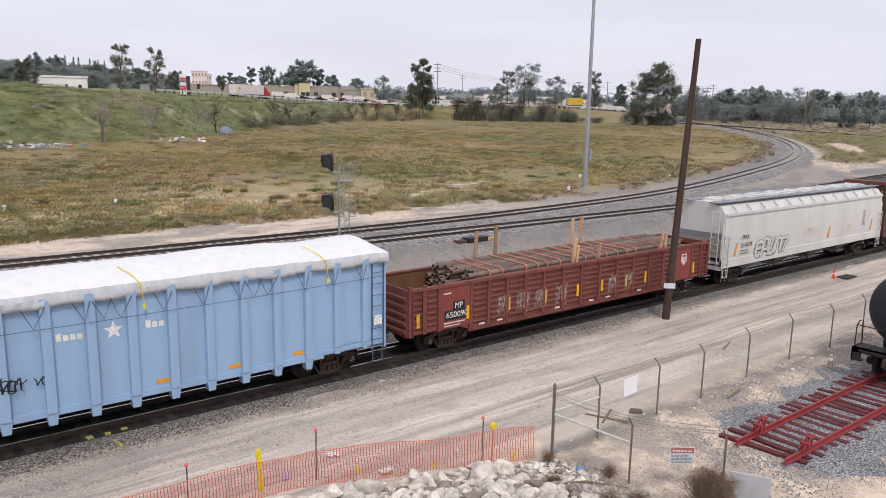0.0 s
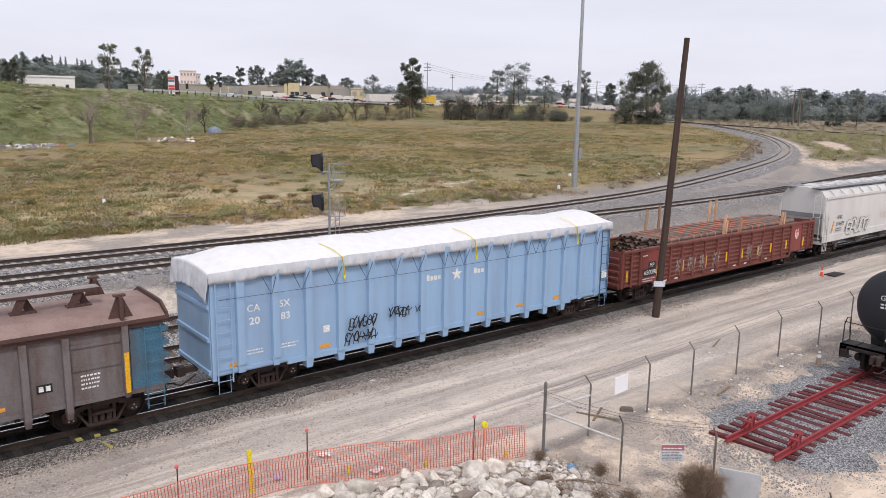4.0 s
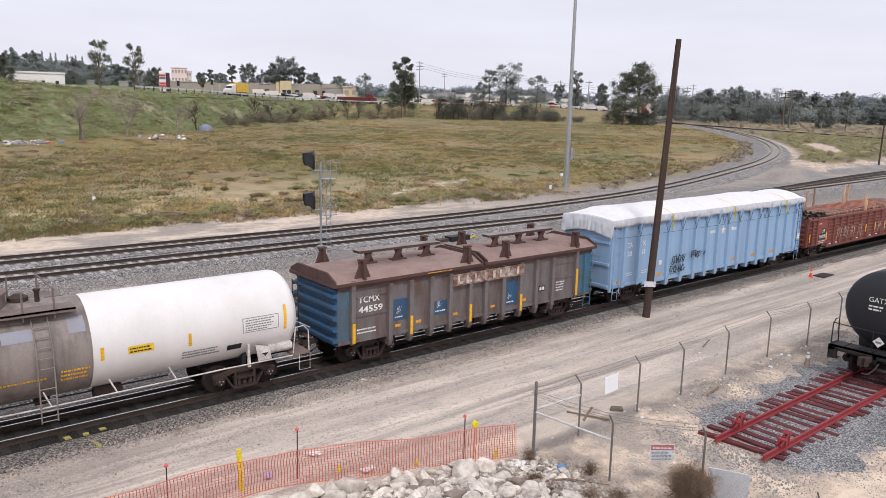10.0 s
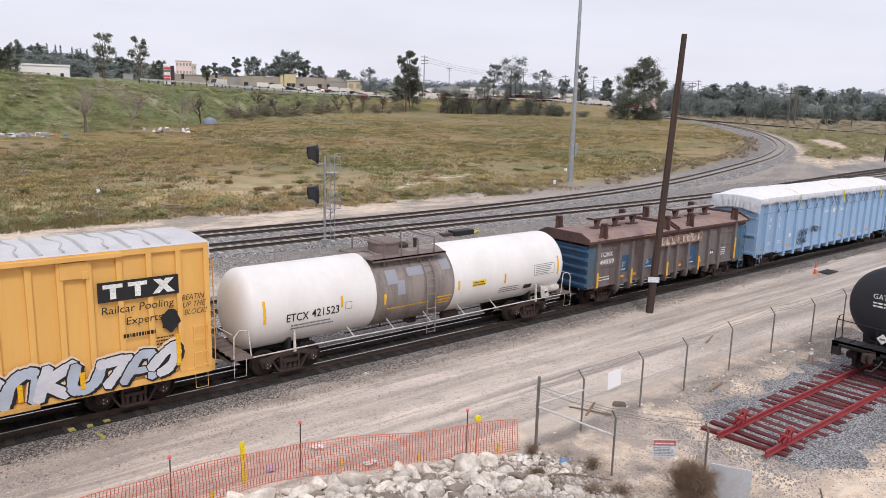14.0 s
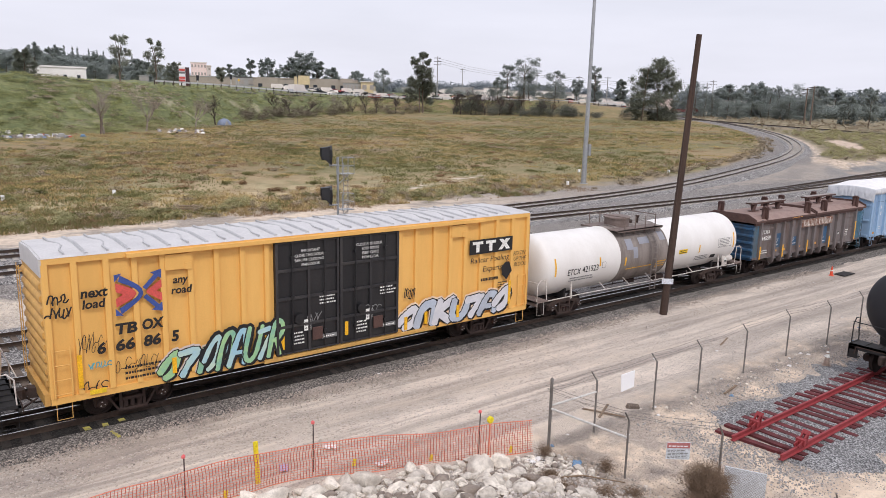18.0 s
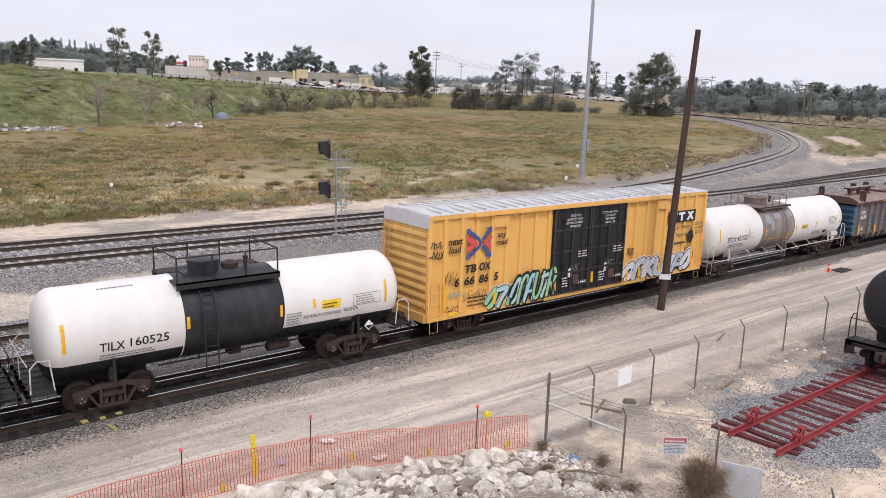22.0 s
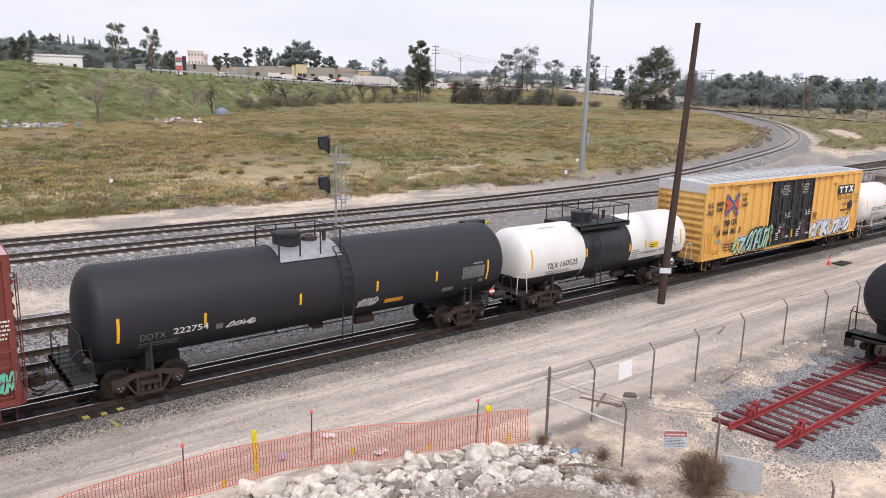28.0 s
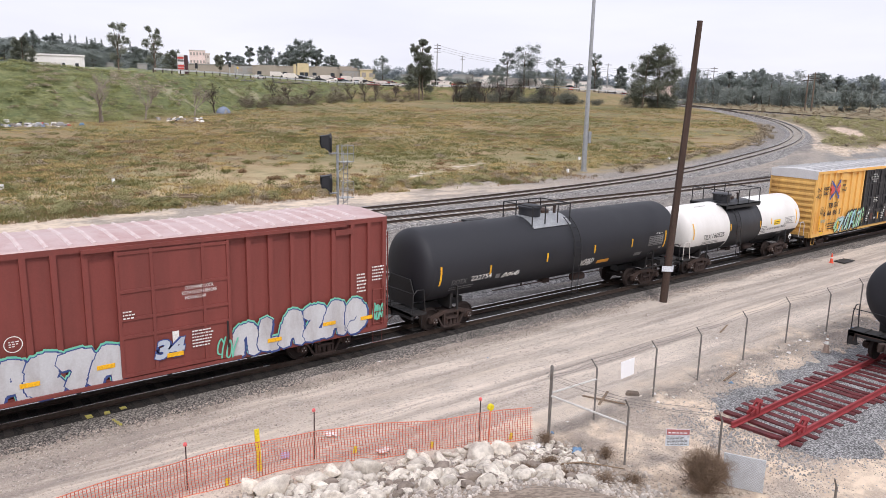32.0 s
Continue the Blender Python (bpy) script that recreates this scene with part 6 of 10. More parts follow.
sill_and_ends(brown, L, M["black_steel"], 0.95)
couplers(brown, L)
truck(brown, 1.75), truck(brown, L - 1.75)


# --- tank cars
def side_pipe(ob, length, r, zc, mat):
    """The long rail low along the near side, on slanting brackets."""
    part("side_pipe", Shape().rod([(0.6, -1.47, 1.0), (3.2, -1.47, 1.02), (length * 0.5, -1.47, 0.98), (length - 3.2, -1.47, 1.02), (length - 0.6, -1.47, 1.0)], 0.025, 6), mat, ob)
    for k in range(1, 6):
        x = 3.0 + (length - 6.0) * k / 6
        part("pipe_bracket", Shape().bar((x, -1.46, 0.98), (x - 0.12, -r * 0.75, zc - r * 0.7), 0.035), mat, ob)


def cut_level(s, z):
    """The same shell with every face that crosses a level split along it, for a clean paint line."""
    out, made, verts = Shape(), {}, list(s.v)

    def crossing(i, j):
        key = (min(i, j), max(i, j))
        if key not in made:
            a, b = verts[key[0]], verts[key[1]]
            f = (z - a[2]) / (b[2] - a[2])
            made[key] = len(verts)
            verts.append(tuple(p + (q - p) * f for p, q in zip(a, b)))
        return made[key]
    for face in s.f:
        over, under = [], []
        for i, j in zip(face, face[1:] + face[:1]):
            (over if verts[i][2] >= z else under).append(i)
            if (verts[i][2] >= z) != (verts[j][2] >= z):
                k = crossing(i, j)
                over.append(k)
                under.append(k)
        out.f += [tuple(q) for q in (over, under) if len(q) > 2]
    out.v, out.m = verts, [0] * len(out.f)
    return out


def tank_car(ob, length, x0, x1, r, zc, sections, frame, dome_x, ladder_x, rails, turning=True, low=None, pipe=None, deck_paint="black_steel", truck_at=2.35):
    """A tank on stub sills. sections: (from, to, material) of the shell; frame: material of platforms and rails; low: (height, material) of a painted underside."""
    n = 48
    head = 0.58
    shell = []
    for a, b, mat in sections:
        s = Shape()
        xs = [a, b]
        prof = []
        if a <= x0 + 0.01:
            prof += [(x0 + head * (1 - math.cos(t)), r * (0.02 + 0.98 * math.sin(t) ** 0.75)) for t in [math.pi / 2 * k / 14 for k in range(14)]]
            prof.append((x0 + head, r))
        else:
            prof.append((a, r))
        if b >= x1 - 0.01:
            prof.append((x1 - head, r))
            prof += [(x1 - head * (1 - math.sin(t)), r * (0.02 + 0.98 * max(0.0, math.cos(t)) ** 0.75)) for t in [math.pi / 2 * k / 14 for k in range(1, 15)]]
        else:
            prof.append((b, r))
        mats = [M[mat]]
        s.lathe(prof, n, 0, (0, 0, zc))
        if low and mat != low[1]:
            mats.append(M[low[1]])
            s = cut_level(s, low[0])
            s.m = [1 if sum(s.v[i][2] for i in f) / len(f) < low[0] else 0 for f in s.f]
        part("tank_shell", s, mats, ob, smooth=30)
    for (a, b, mat), (_, _, after) in zip(sections, sections[1:]):   # the rim where one paint meets the next
        if mat == after:
            continue
        part("shell_seam", Shape().lathe([(b - 0.02, r - 0.01), (b - 0.015, r + 0.012), (b + 0.015, r + 0.012), (b + 0.02, r - 0.01)], n, 0, (0, 0, zc)), M[mat], ob, smooth=30)
    bot = zc - r
    for a, b in ((0.0, 3.6), (length - 3.6, length)):
        part("stub_sill", Shape().box(a, b, -0.22, 0.22, 0.72, 1.0), M["black_steel"], ob)
    for d, e in ((1, 0.0), (-1, length)):
        a, b = sorted((e, e + d * 0.75))
        p = Shape().box(a, b, -1.5, 1.5, 0.98, 1.05)
        for k in range(7):
            y = -1.45 + 2.9 * k / 6
            p.box(a, b, y - 0.02, y + 0.02, 1.05, 1.075)
        p.box(min(e, e + d * 0.08), max(e, e + d * 0.08), -1.5, 1.5, 0.85, 1.05)
        plat = part("platform", p, M["deck_brown" if frame == "white_frame" else frame], ob, "walkway platform at the car end")
        xb = e + d * truck_at
        part("saddle", Shape().prism([(-1.0, 0.85), (1.0, 0.85), (1.05, bot + 0.42), (0.6, bot + 0.12), (-0.6, bot + 0.12), (-1.05, bot + 0.42)], 0, xb - 0.06, xb + 0.06), M["black_steel"], ob)
        for y in (-1.45, 1.45):
            rail = Shape().rod([(e + d * 0.1, y, 1.05), (e + d * 0.12, y, 1.8), (e + d * 0.3, y, 2.0), (e + d * 0.62, y, 1.98), (e + d * 0.72, y, 1.05)], 0.022, 6)
            part("hand_rail", rail, M[rails], ob)
        part("end_rail", Shape().rod([(e + d * 0.06, -1.45, 1.9), (e + d * 0.05, 0, 1.86), (e + d * 0.06, 1.45, 1.9)], 0.018, 6).rod([(e + d * 0.05, 0, 1.05), (e + d * 0.05, 0, 1.86)], 0.016, 6), M[rails], ob)
        part("bolster_strap", Shape().hexa([(xb - 0.05, -1.46, 0.9), (xb + 0.05, -1.46, 0.9), (xb + 0.05, -1.40, 0.9), (xb - 0.05, -1.40, 0.9), (xb - 0.03, -1.42, bot + 0.8), (xb + 0.03, -1.42, bot + 0.8), (xb + 0.03, -1.36, bot + 0.8), (xb - 0.03, -1.36, bot + 0.8)]), M[frame], ob)
        stirrup(ob, M[frame], e + d * 0.3, -1.5, 0.42, 1.0, 0.42)
        stirrup(ob, M[frame], e + d * 0.3, 1.5, 0.42, 1.0, 0.42)
        truck(ob, e + d * truck_at, turning)
    if pipe != "none":
        side_pipe(ob, length, r, zc, M[pipe or rails])
    part("air_tank", Shape().lathe([(length * 0.58, 0.14), (length * 0.58 + 0.04, 0.18), (length * 0.58 + 0.8, 0.18), (length * 0.58 + 0.84, 0.14)], 12, 0, (0, -0.45, bot - 0.12)).bar((length * .3, -0.3, bot - 0.1), (length * .72, -0.3, bot - 0.1), 0.04).box(length * .5 - .2, length * .5 + .2, -0.2, 0.2, bot - 0.25, bot + 0.05).bar((length * .4, -0.3, bot + 0.1), (length * .4, -0.3, bot - 0.14), 0.05), M["truck_steel"], ob, smooth=40)
    # top platform, manway, valves
    top = zc + r
    arc = [radians(a) for a in range(-44, 45, 8)]
    saddle = [((r + 0.015) * math.sin(a), zc + (r + 0.015) * math.cos(a)) for a in arc] + [((r + 0.04) * math.sin(a), zc + (r + 0.04) * math.cos(a)) for a in reversed(arc)]
    deck = part("top_deck", Shape().prism(saddle, 0, dome_x - 1.2, dome_x + 1.2), M["grey_band" if frame == "white_frame" else deck_paint], ob, "curved walkway sheet on the crown")
    pale = frame == "white_frame"
    wide, post_mat = (0.62 if pale else 0.50), M["deck_brown" if pale else "black_steel"]
    flat_deck = pale or deck_paint == "tank_band"
    if flat_deck:
        for y0, y1 in ((-1.22, -0.5), (0.5, 1.22)):
            part("deck_plate", Shape().box(dome_x - 1.75, dome_x + 1.75, y0, y1, top - 0.10, top - 0.05).box(dome_x - 1.75, dome_x + 1.75, min(y0, y1) if y0 < 0 else y1 - 0.04, (y0 + 0.04) if y0 < 0 else y1, top - (0.16 if pale else 0.26), top - 0.05), M["deck_brown" if pale else "black_steel"], deck, "flat walkway plate beside the crown")
    part("manway", Shape().lathe([(top - 0.12, wide), (top + 0.34, wide), (top + 0.35, wide + 0.05), (top + 0.42, wide + 0.05), (top + 0.47, wide - 0.1), (top + 0.49, 0.1)], 26, 2, (dome_x - 0.45, 0, 0)), M["deck_brown"] if pale else M[sections[len(sections) // 2][2]], ob, "round manway with lid", smooth=35)
    v = Shape().lathe([(top, 0.28), (top + 0.16, 0.28), (top + 0.18, 0.2), (top + 0.24, 0.12)], 14, 2, (dome_x + 0.5, 0.1, 0)).lathe([(top, 0.07), (top + 0.3, 0.07), (top + 0.34, 0.1), (top + 0.4, 0.1)], 8, 2, (dome_x + 0.95, -0.2, 0))
    part("valve", v, M["truck_steel"], ob, smooth=40)
    half, rail_up = (1.7, 0.75) if flat_deck and not pale else (1.2, 0.55)
    for y in (-0.95, 0.95):
        for k in range(4):
            x = dome_x - half + 2 * half * k / 3
            part("rail_post", Shape().rod([(x, y * (1.2 if flat_deck else 1), top - 0.3), (x, y * (1.2 if flat_deck else 1), top + rail_up)], 0.03, 5), post_mat, deck)
        if not pale:
            part("top_rail", Shape().rod([(dome_x - half, y * (1.2 if flat_deck else 1), top + rail_up), (dome_x + half, y * (1.2 if flat_deck else 1), top + rail_up)], 0.026, 5), post_mat, deck)
    for x in (dome_x - half, dome_x + half):
        part("top_rail", Shape().rod([(x, -1.14 if flat_deck else -0.95, top + rail_up), (x, 1.14 if flat_deck else 0.95, top + rail_up)], 0.026, 5), post_mat, deck)
    ld = Shape()
    for dx in (-0.21, 0.21):
        pts = [(ladder_x + dx, -1.55, 0.55), (ladder_x + dx, -1.56, 1.2)] + [(ladder_x + dx, -(r + 0.1) * math.cos(t), zc + (r + 0.1) * math.sin(t)) for t in [radians(a) for a in range(-5, 62, 9)]]
        ld.rod(pts, 0.022, 5)
    for k in range(11):
        if k < 4:
            y, z = -1.555, 0.6 + 0.32 * k
        else:
            t = radians(-18 + 78 * (k - 3) / 7)
            y, z = -(r + 0.1) * math.cos(t), zc + (r + 0.1) * math.sin(t)
        ld.rod([(ladder_x - 0.21, y, z), (ladder_x + 0.21, y, z)], 0.016, 5)
    part("ladder", ld, M["grey_band" if frame == "white_frame" else "black_steel"], ob, smooth=40)
    couplers(ob, length, 0.05)
    return ob


def tank_stripe(ob, x, z0, z1, r, zc, w=0.10, mat="reflector_yellow"):
    n = 6
    pts = []
    for k in range(n + 1):
        z = z0 + (z1 - z0) * k / n
        y = -math.sqrt(max(0.01, r * r - (z - zc) ** 2)) - 0.006
        pts += [(x - w / 2, y, z), (x + w / 2, y, z)]
    part("reflector", Shape().add(pts, [(2 * k, 2 * k + 1, 2 * k + 3, 2 * k + 2) for k in range(n)]), M[mat], ob)


def tank_plate(ob, x, z, w, h, r, zc, mat, name="placard", lift=0.008, label=""):
    n = 4
    pts = []
    for k in range(n + 1):
        zz = z + h * k / n
        y = -math.sqrt(max(0.01, r * r - (zz - zc) ** 2)) - lift
        pts += [(x, y, zz), (x + w, y, zz)]
    return part(name, Shape().add(pts, [(2 * k, 2 * k + 1, 2 * k + 3, 2 * k + 2) for k in range(n)]), M[mat], ob, label)


# white tank with a grey band
R1, Z1 = 1.45, 2.33
etcx = car("tank_car", "white tank car with a weathered grey middle band", 19.3)
tank_car(etcx, 16.75, 0.45, 16.5, R1, Z1, [(0.45, 5.75, "white_tank"), (5.75, 9.55, "grey_band"), (9.55, 16.5, "white_tank")], "white_frame", 7.5, 8.3, "white_frame")
W1 = (R1, Z1)
write(etcx, "ETCX", 2.05, 1.98, 0.30, 0, "black_mark", width=0.86, bold=0.008, tank=W1)
write(etcx, "421523", 3.02, 2.02, 0.30, 0, "black_mark", width=1.12, bold=0.008, tank=W1)
small_print(etcx, 2.25, 1.64, 1.9, 0.26, 2, 0, "grey_mark", W1, 21)
tank_plate(etcx, 4.4, 2.1, 0.28, 0.28, R1, Z1, "grey_mark")
tank_plate(etcx, 4.42, 2.12, 0.24, 0.24, R1, Z1, "white_tank", lift=0.011)
for x, z0, z1 in ((1.23, 2.05, 2.85), (4.26, 2.2, 2.62), (6.16, 2.0, 2.42), (9.82, 2.05, 2.45), (12.43, 2.0, 2.42), (15.75, 2.0, 2.85)):
    tank_stripe(etcx, x, z0, z1, R1, Z1)
tank_plate(etcx, 10.55, 2.1, 0.75, 0.24, R1, Z1, "yellow_label", label="yellow notice with black print")
small_print(etcx, 10.6, 2.12, 0.62, 0.2, 2, 0, "black_mark", W1, 22)
small_print(etcx, 12.2, 1.55, 1.3, 0.3, 3, 0, "grey_mark", W1, 23)
tank_plate(etcx, 14.2, 2.1, 1.3, 0.5, R1, Z1, "grey_mark")
tank_plate(etcx, 14.22, 2.12, 1.26, 0.46, R1, Z1, "white_tank", lift=0.011)
small_print(etcx, 14.3, 2.14, 1.1, 0.42, 5, -0.003, "grey_mark", W1, 24)
tank_plate(etcx, 13.7, 1.55, 0.5, 0.2, R1, Z1, "black_mark")
small_print(etcx, 6.3, 1.75, 2.6, 0.12, 1, 0, "reflector_yellow", W1, 25)
small_print(etcx, 8.7, 1.6, 0.8, 0.4, 3, 0, "reflector_yellow", W1, 26)


def diamond(ob, x, z, y, size=0.2, mat="white_mark"):
    part("hazard_diamond", Shape().prism([(x - size, z), (x, z - size), (x + size, z), (x, z + size)], 1, y - 0.012, y), M[mat], ob, "diamond hazard placard")
    part("diamond_mark", Shape().prism([(x - size * .8, z), (x, z - size * .8), (x + size * .8, z)], 1, y - 0.016, y - 0.012), M["black_mark"], ob)


diamond(etcx, 14.95, 1.32, -1.5, 0.16)
part("placard_board", Shape().hexa([(14.72, -1.48, 1.05), (15.2, -1.48, 1.05), (15.2, -1.44, 1.05), (14.72, -1.44, 1.05), (14.62, -1.48, 1.62), (15.12, -1.48, 1.5), (15.12, -1.44, 1.5), (14.62, -1.44, 1.62)]), M["white_frame"], etcx)
part("end_tank", Shape().lathe([(15.2, 0.1), (15.24, 0.17), (16.1, 0.17), (16.14, 0.1)], 14, 0, (0, -1.1, 1.28)), M["white_frame"], etcx, "small white air reservoir on the end platform", smooth=40)
for x, z, w, h in ((6.3, 2.75, 0.5, 0.5), (6.75, 2.3, 0.35, 0.55), (7.3, 2.95, 0.8, 0.3), (9.0, 3.0, 0.45, 0.4)):
    tank_plate(etcx, x, z, w, h, R1, Z1, "band_patch", "paint_patch", label="blue-grey patch of fresh paint")

# white tank with a black middle
R2, Z2 = 1.40, 2.30
tilx = car("tank_car", "white tank car with a black middle section and black underside", -13.95)
tank_car(tilx, 13.2, 0.45, 12.95, R2, Z2, [(0.45, 4.5, "white_tank"), (4.5, 7.9, "tank_band"), (7.9, 12.95, "white_tank")], "black_steel", 6.1, 5.3, "white_frame", low=(1.62, "tank_band"), pipe="none", deck_paint="tank_band")
W2 = (R2, Z2)
write(tilx, "TILX", 1.98, 1.92, 0.28, 0, "black_mark", width=0.72, bold=0.006, tank=W2)
write(tilx, "160525", 2.85, 1.95, 0.28, 0, "black_mark", width=1.15, bold=0.006, tank=W2)
small_print(tilx, 1.98, 1.66, 2.1, 0.18, 2, 0, "grey_mark", W2, 31)
for x, z0, z1 in ((1.03, 2.05, 2.9), (4.62, 2.2, 2.6), (7.8, 2.1, 2.5), (9.05, 2.2, 2.55), (12.05, 2.0, 2.85)):
    tank_stripe(tilx, x, z0, z1, R2, Z2)
tank_plate(tilx, 9.35, 2.1, 0.75, 0.32, R2, Z2, "yellow_label", label="yellow notice with black print")
small_print(tilx, 9.4, 2.13, 0.62, 0.22, 2, 0, "black_mark", W2, 32)
write(tilx, "POTASSIUM HYDROXIDE", 8.65, 1.86, 0.12, 0, "black_mark", width=1.5, tank=W2)
write(tilx, "SOLUTION", 10.25, 1.88, 0.14, 0, "black_mark", width=0.6, bold=0.01, tank=W2)
small_print(tilx, 8.0, 1.68, 0.6, 0.5, 5, 0, "grey_mark", W2, 33)
tank_plate(tilx, 10.65, 2.05, 1.15, 0.42, R2, Z2, "grey_mark")
tank_plate(tilx, 10.67, 2.07, 1.11, 0.38, R2, Z2, "white_tank", lift=0.011)
small_print(tilx, 10.75, 2.08, 0.95, 0.35, 4, -0.003, "grey_mark", W2, 34)
small_print(tilx, 2.2, Z2 + R2 * 0.93, 1.4, 0.05, 1, 0, "grey_mark", W2, 35)
diamond(tilx, 11.25, 1.25, -1.5)
tank_plate(tilx, 10.2, 1.45, 0.5, 0.16, R2, Z2, "grey_mark")

# long black tank
R3, Z3 = 1.53, 2.62
ddtx = car("tank_car", "long plain black tank car with yellow reflectors", -31.65)
tank_car(ddtx, 17.55, 0.55, 17.25, R3, Z3, [(0.55, 6.2, "black_tank"), (6.2, 11.2, "black_tank"), (11.2, 17.25, "black_tank")], "black_steel", 8.1, 9.25, "black_steel", pipe="none", deck_paint="galvanised")
W3 = (R3, Z3)
write(ddtx, "DDTX", 2.05, 1.93, 0.22, 0, "grey_mark", width=0.78, tank=W3)
write(ddtx, "222754", 3.05, 1.98, 0.22, 0, "white_mark", width=1.12, bold=0.012, tank=W3)
small_print(ddtx, 2.0, 1.66, 1.7, 0.2, 2, 0, "grey_mark", W3, 41)
sprayed(ddtx, 42, 4.75, 1.9, 1.0, 0.22, 4, 0, "white_mark", "white_mark", tank=W3, label="thin white sprayed scrawl", lean=0.7, thick=0.006, fat=0.45)
sprayed(ddtx, 43, 9.75, 1.72, 0.85, 0.42, 5, 0, "white_mark", "white_mark", tank=W3, lean=0.2, thick=0.006, fat=0.55)
tank_plate(ddtx, 4.42, 1.9, 0.24, 0.2, R3, Z3, "grey_mark")
for x, z0, z1 in ((1.42, 2.0, 2.8), (4.05, 2.15, 2.55), (7.4, 2.28, 2.68), (10.55, 2.3, 2.7), (13.32, 2.3, 2.7), (16.0, 2.0, 2.85)):
    tank_stripe(ddtx, x, z0, z1, R3, Z3, 0.09)
tank_plate(ddtx, 11.0, 1.7, 0.85, 0.18, R3, Z3, "orange_mark")
tank_plate(ddtx, 14.65, 2.18, 1.15, 0.50, R3, Z3, "grey_mark", label="white ruled data panel")
for k in range(5):
    small_print(ddtx, 14.68, 2.20 + 0.096 * k, 0.42, 0.085, 1, 0, "black_mark", W3, 50 + k)
    for col_ in range(3):
        small_print(ddtx, 15.14 + 0.22 * col_, 2.20 + 0.096 * k, 0.13, 0.085, 1, 0, "black_mark", W3, 60 + k * 3 + col_)
write(ddtx, "NOT INSULATED", 15.2, 2.76, 0.07, 0, "white_mark", width=0.5, tank=W3)
tank_plate(ddtx, 15.6, 1.95, 0.2, 0.12, R3, Z3, "grey_mark")
small_print(ddtx, 14.95, 1.66, 0.5, 0.12, 2, 0, "grey_mark", W3, 44)
part("brake_cylinder", Shape().lathe([(16.42, 0.10), (16.44, 0.15), (17.06, 0.15), (17.1, 0.10)], 14, 0, (0, -1.38, 1.24)), M["black_steel"], ddtx, smooth=40)
part("valve_box", Shape().box(15.72, 16.1, -1.52, -1.3, 1.12, 1.34).box(15.98, 16.1, -1.52, -1.46, 0.86, 1.12), M["black_steel"], ddtx, bevel=0.02)
part("side_bar", Shape().box(14.2, 17.3, -1.50, -1.47, 1.02, 1.08), M["black_steel"], ddtx)
small_print(ddtx, 16.15, 1.02, 1.0, 0.06, 1, -1.503, "white_mark", seed=45)
tank_plate(ddtx, 13.75, 1.75, 0.55, 0.18, R3, Z3, "grey_mark")
diamond(ddtx, 16.25, 1.47, -1.54, 0.19, "sign_red")
part("diamond_band", Shape().box(16.12, 16.38, -1.566, -1.557, 1.42, 1.52), M["white_mark"], ddtx)
part("end_shield", Shape().prism([(-0.8, 1.1), (0.8, 1.1), (0.95, 1.7), (0.7, 2.25), (-0.7, 2.25), (-0.95, 1.7)], 0, 0.5, 0.55), M["black_steel"], ddtx, bevel=0.02)

# --- white covered hopper
hop = car("covered_hopper", "white covered hopper car with sloped ends and graffiti", 94.7)
L, EH = 20.4, 4.22
prof = [(-1.55, 1.55), (1.55, 1.55), (1.58, 2.6), (1.56, 3.6), (1.50, EH - 0.1), (1.2, 4.55), (0.6, 4.74), (0, 4.80), (-0.6, 4.74), (-1.2, 4.55), (-1.50, EH - 0.1), (-1.56, 3.6), (-1.58, 2.6)]
s = Shape()
n = len(prof)
cuts = [(0.15, 0.62), (0.75, 0.0), (L - 0.75, 0.0), (L - 0.15, 0.62)]
verts = []
for x, up in cuts:
    verts += [(x, y, max(z, 1.55 + up * 1.9)) for y, z in prof]
s.add(verts, [(i * n + k, i * n + (k + 1) % n, (i + 1) * n + (k + 1) % n, (i + 1) * n + k) for i in range(3) for k in range(n)] + [tuple(range(n - 1, -1, -1)), tuple(range(3 * n, 4 * n))])
part("body", s, M["hopper_white"], hop, smooth=25)
for sgn in (-1, 1):
    part("side_sill", Shape().box(0, L, min(sgn * 1.45, sgn * 1.6), max(sgn * 1.45, sgn * 1.6), 1.12, 1.6), M["hopper_white"], hop, bevel=0.015)
    part("eave_rail", Shape().box(0.2, L - 0.2, min(sgn * 1.5, sgn * 1.6), max(sgn * 1.5, sgn * 1.6), EH - 0.16, EH - 0.02), M["hopper_white"], hop)
fin = Shape().prism([(-1.56, EH - 0.02), (-1.2, 4.58), (-1.28, 4.60), (-1.58, EH + 0.1)], 0, -0.02, 0.02).mesh("roof_fin", M["hopper_white"])
for k in range(13):
    part("roof_fin", fin, None, hop, at=pose(1.2 + (L - 2.4) * k / 12, 0, 0))
for k in range(9):
    x = 1.6 + (L - 3.2) * k / 8
    part("roof_hatch", Shape().box(x - 0.75, x + 0.75, -0.42, 0.42, 4.72, 4.88).box(x - 0.1, x + 0.1, -0.5, 0.5, 4.86, 4.93), M["hopper_white"], hop, bevel=0.02)
for y in (-0.85, 0.85):
    part("running_board", Shape().box(-0.1, L + 0.1, y - 0.3, y + 0.3, 4.74, 4.79), M["hopper_grey"], hop)
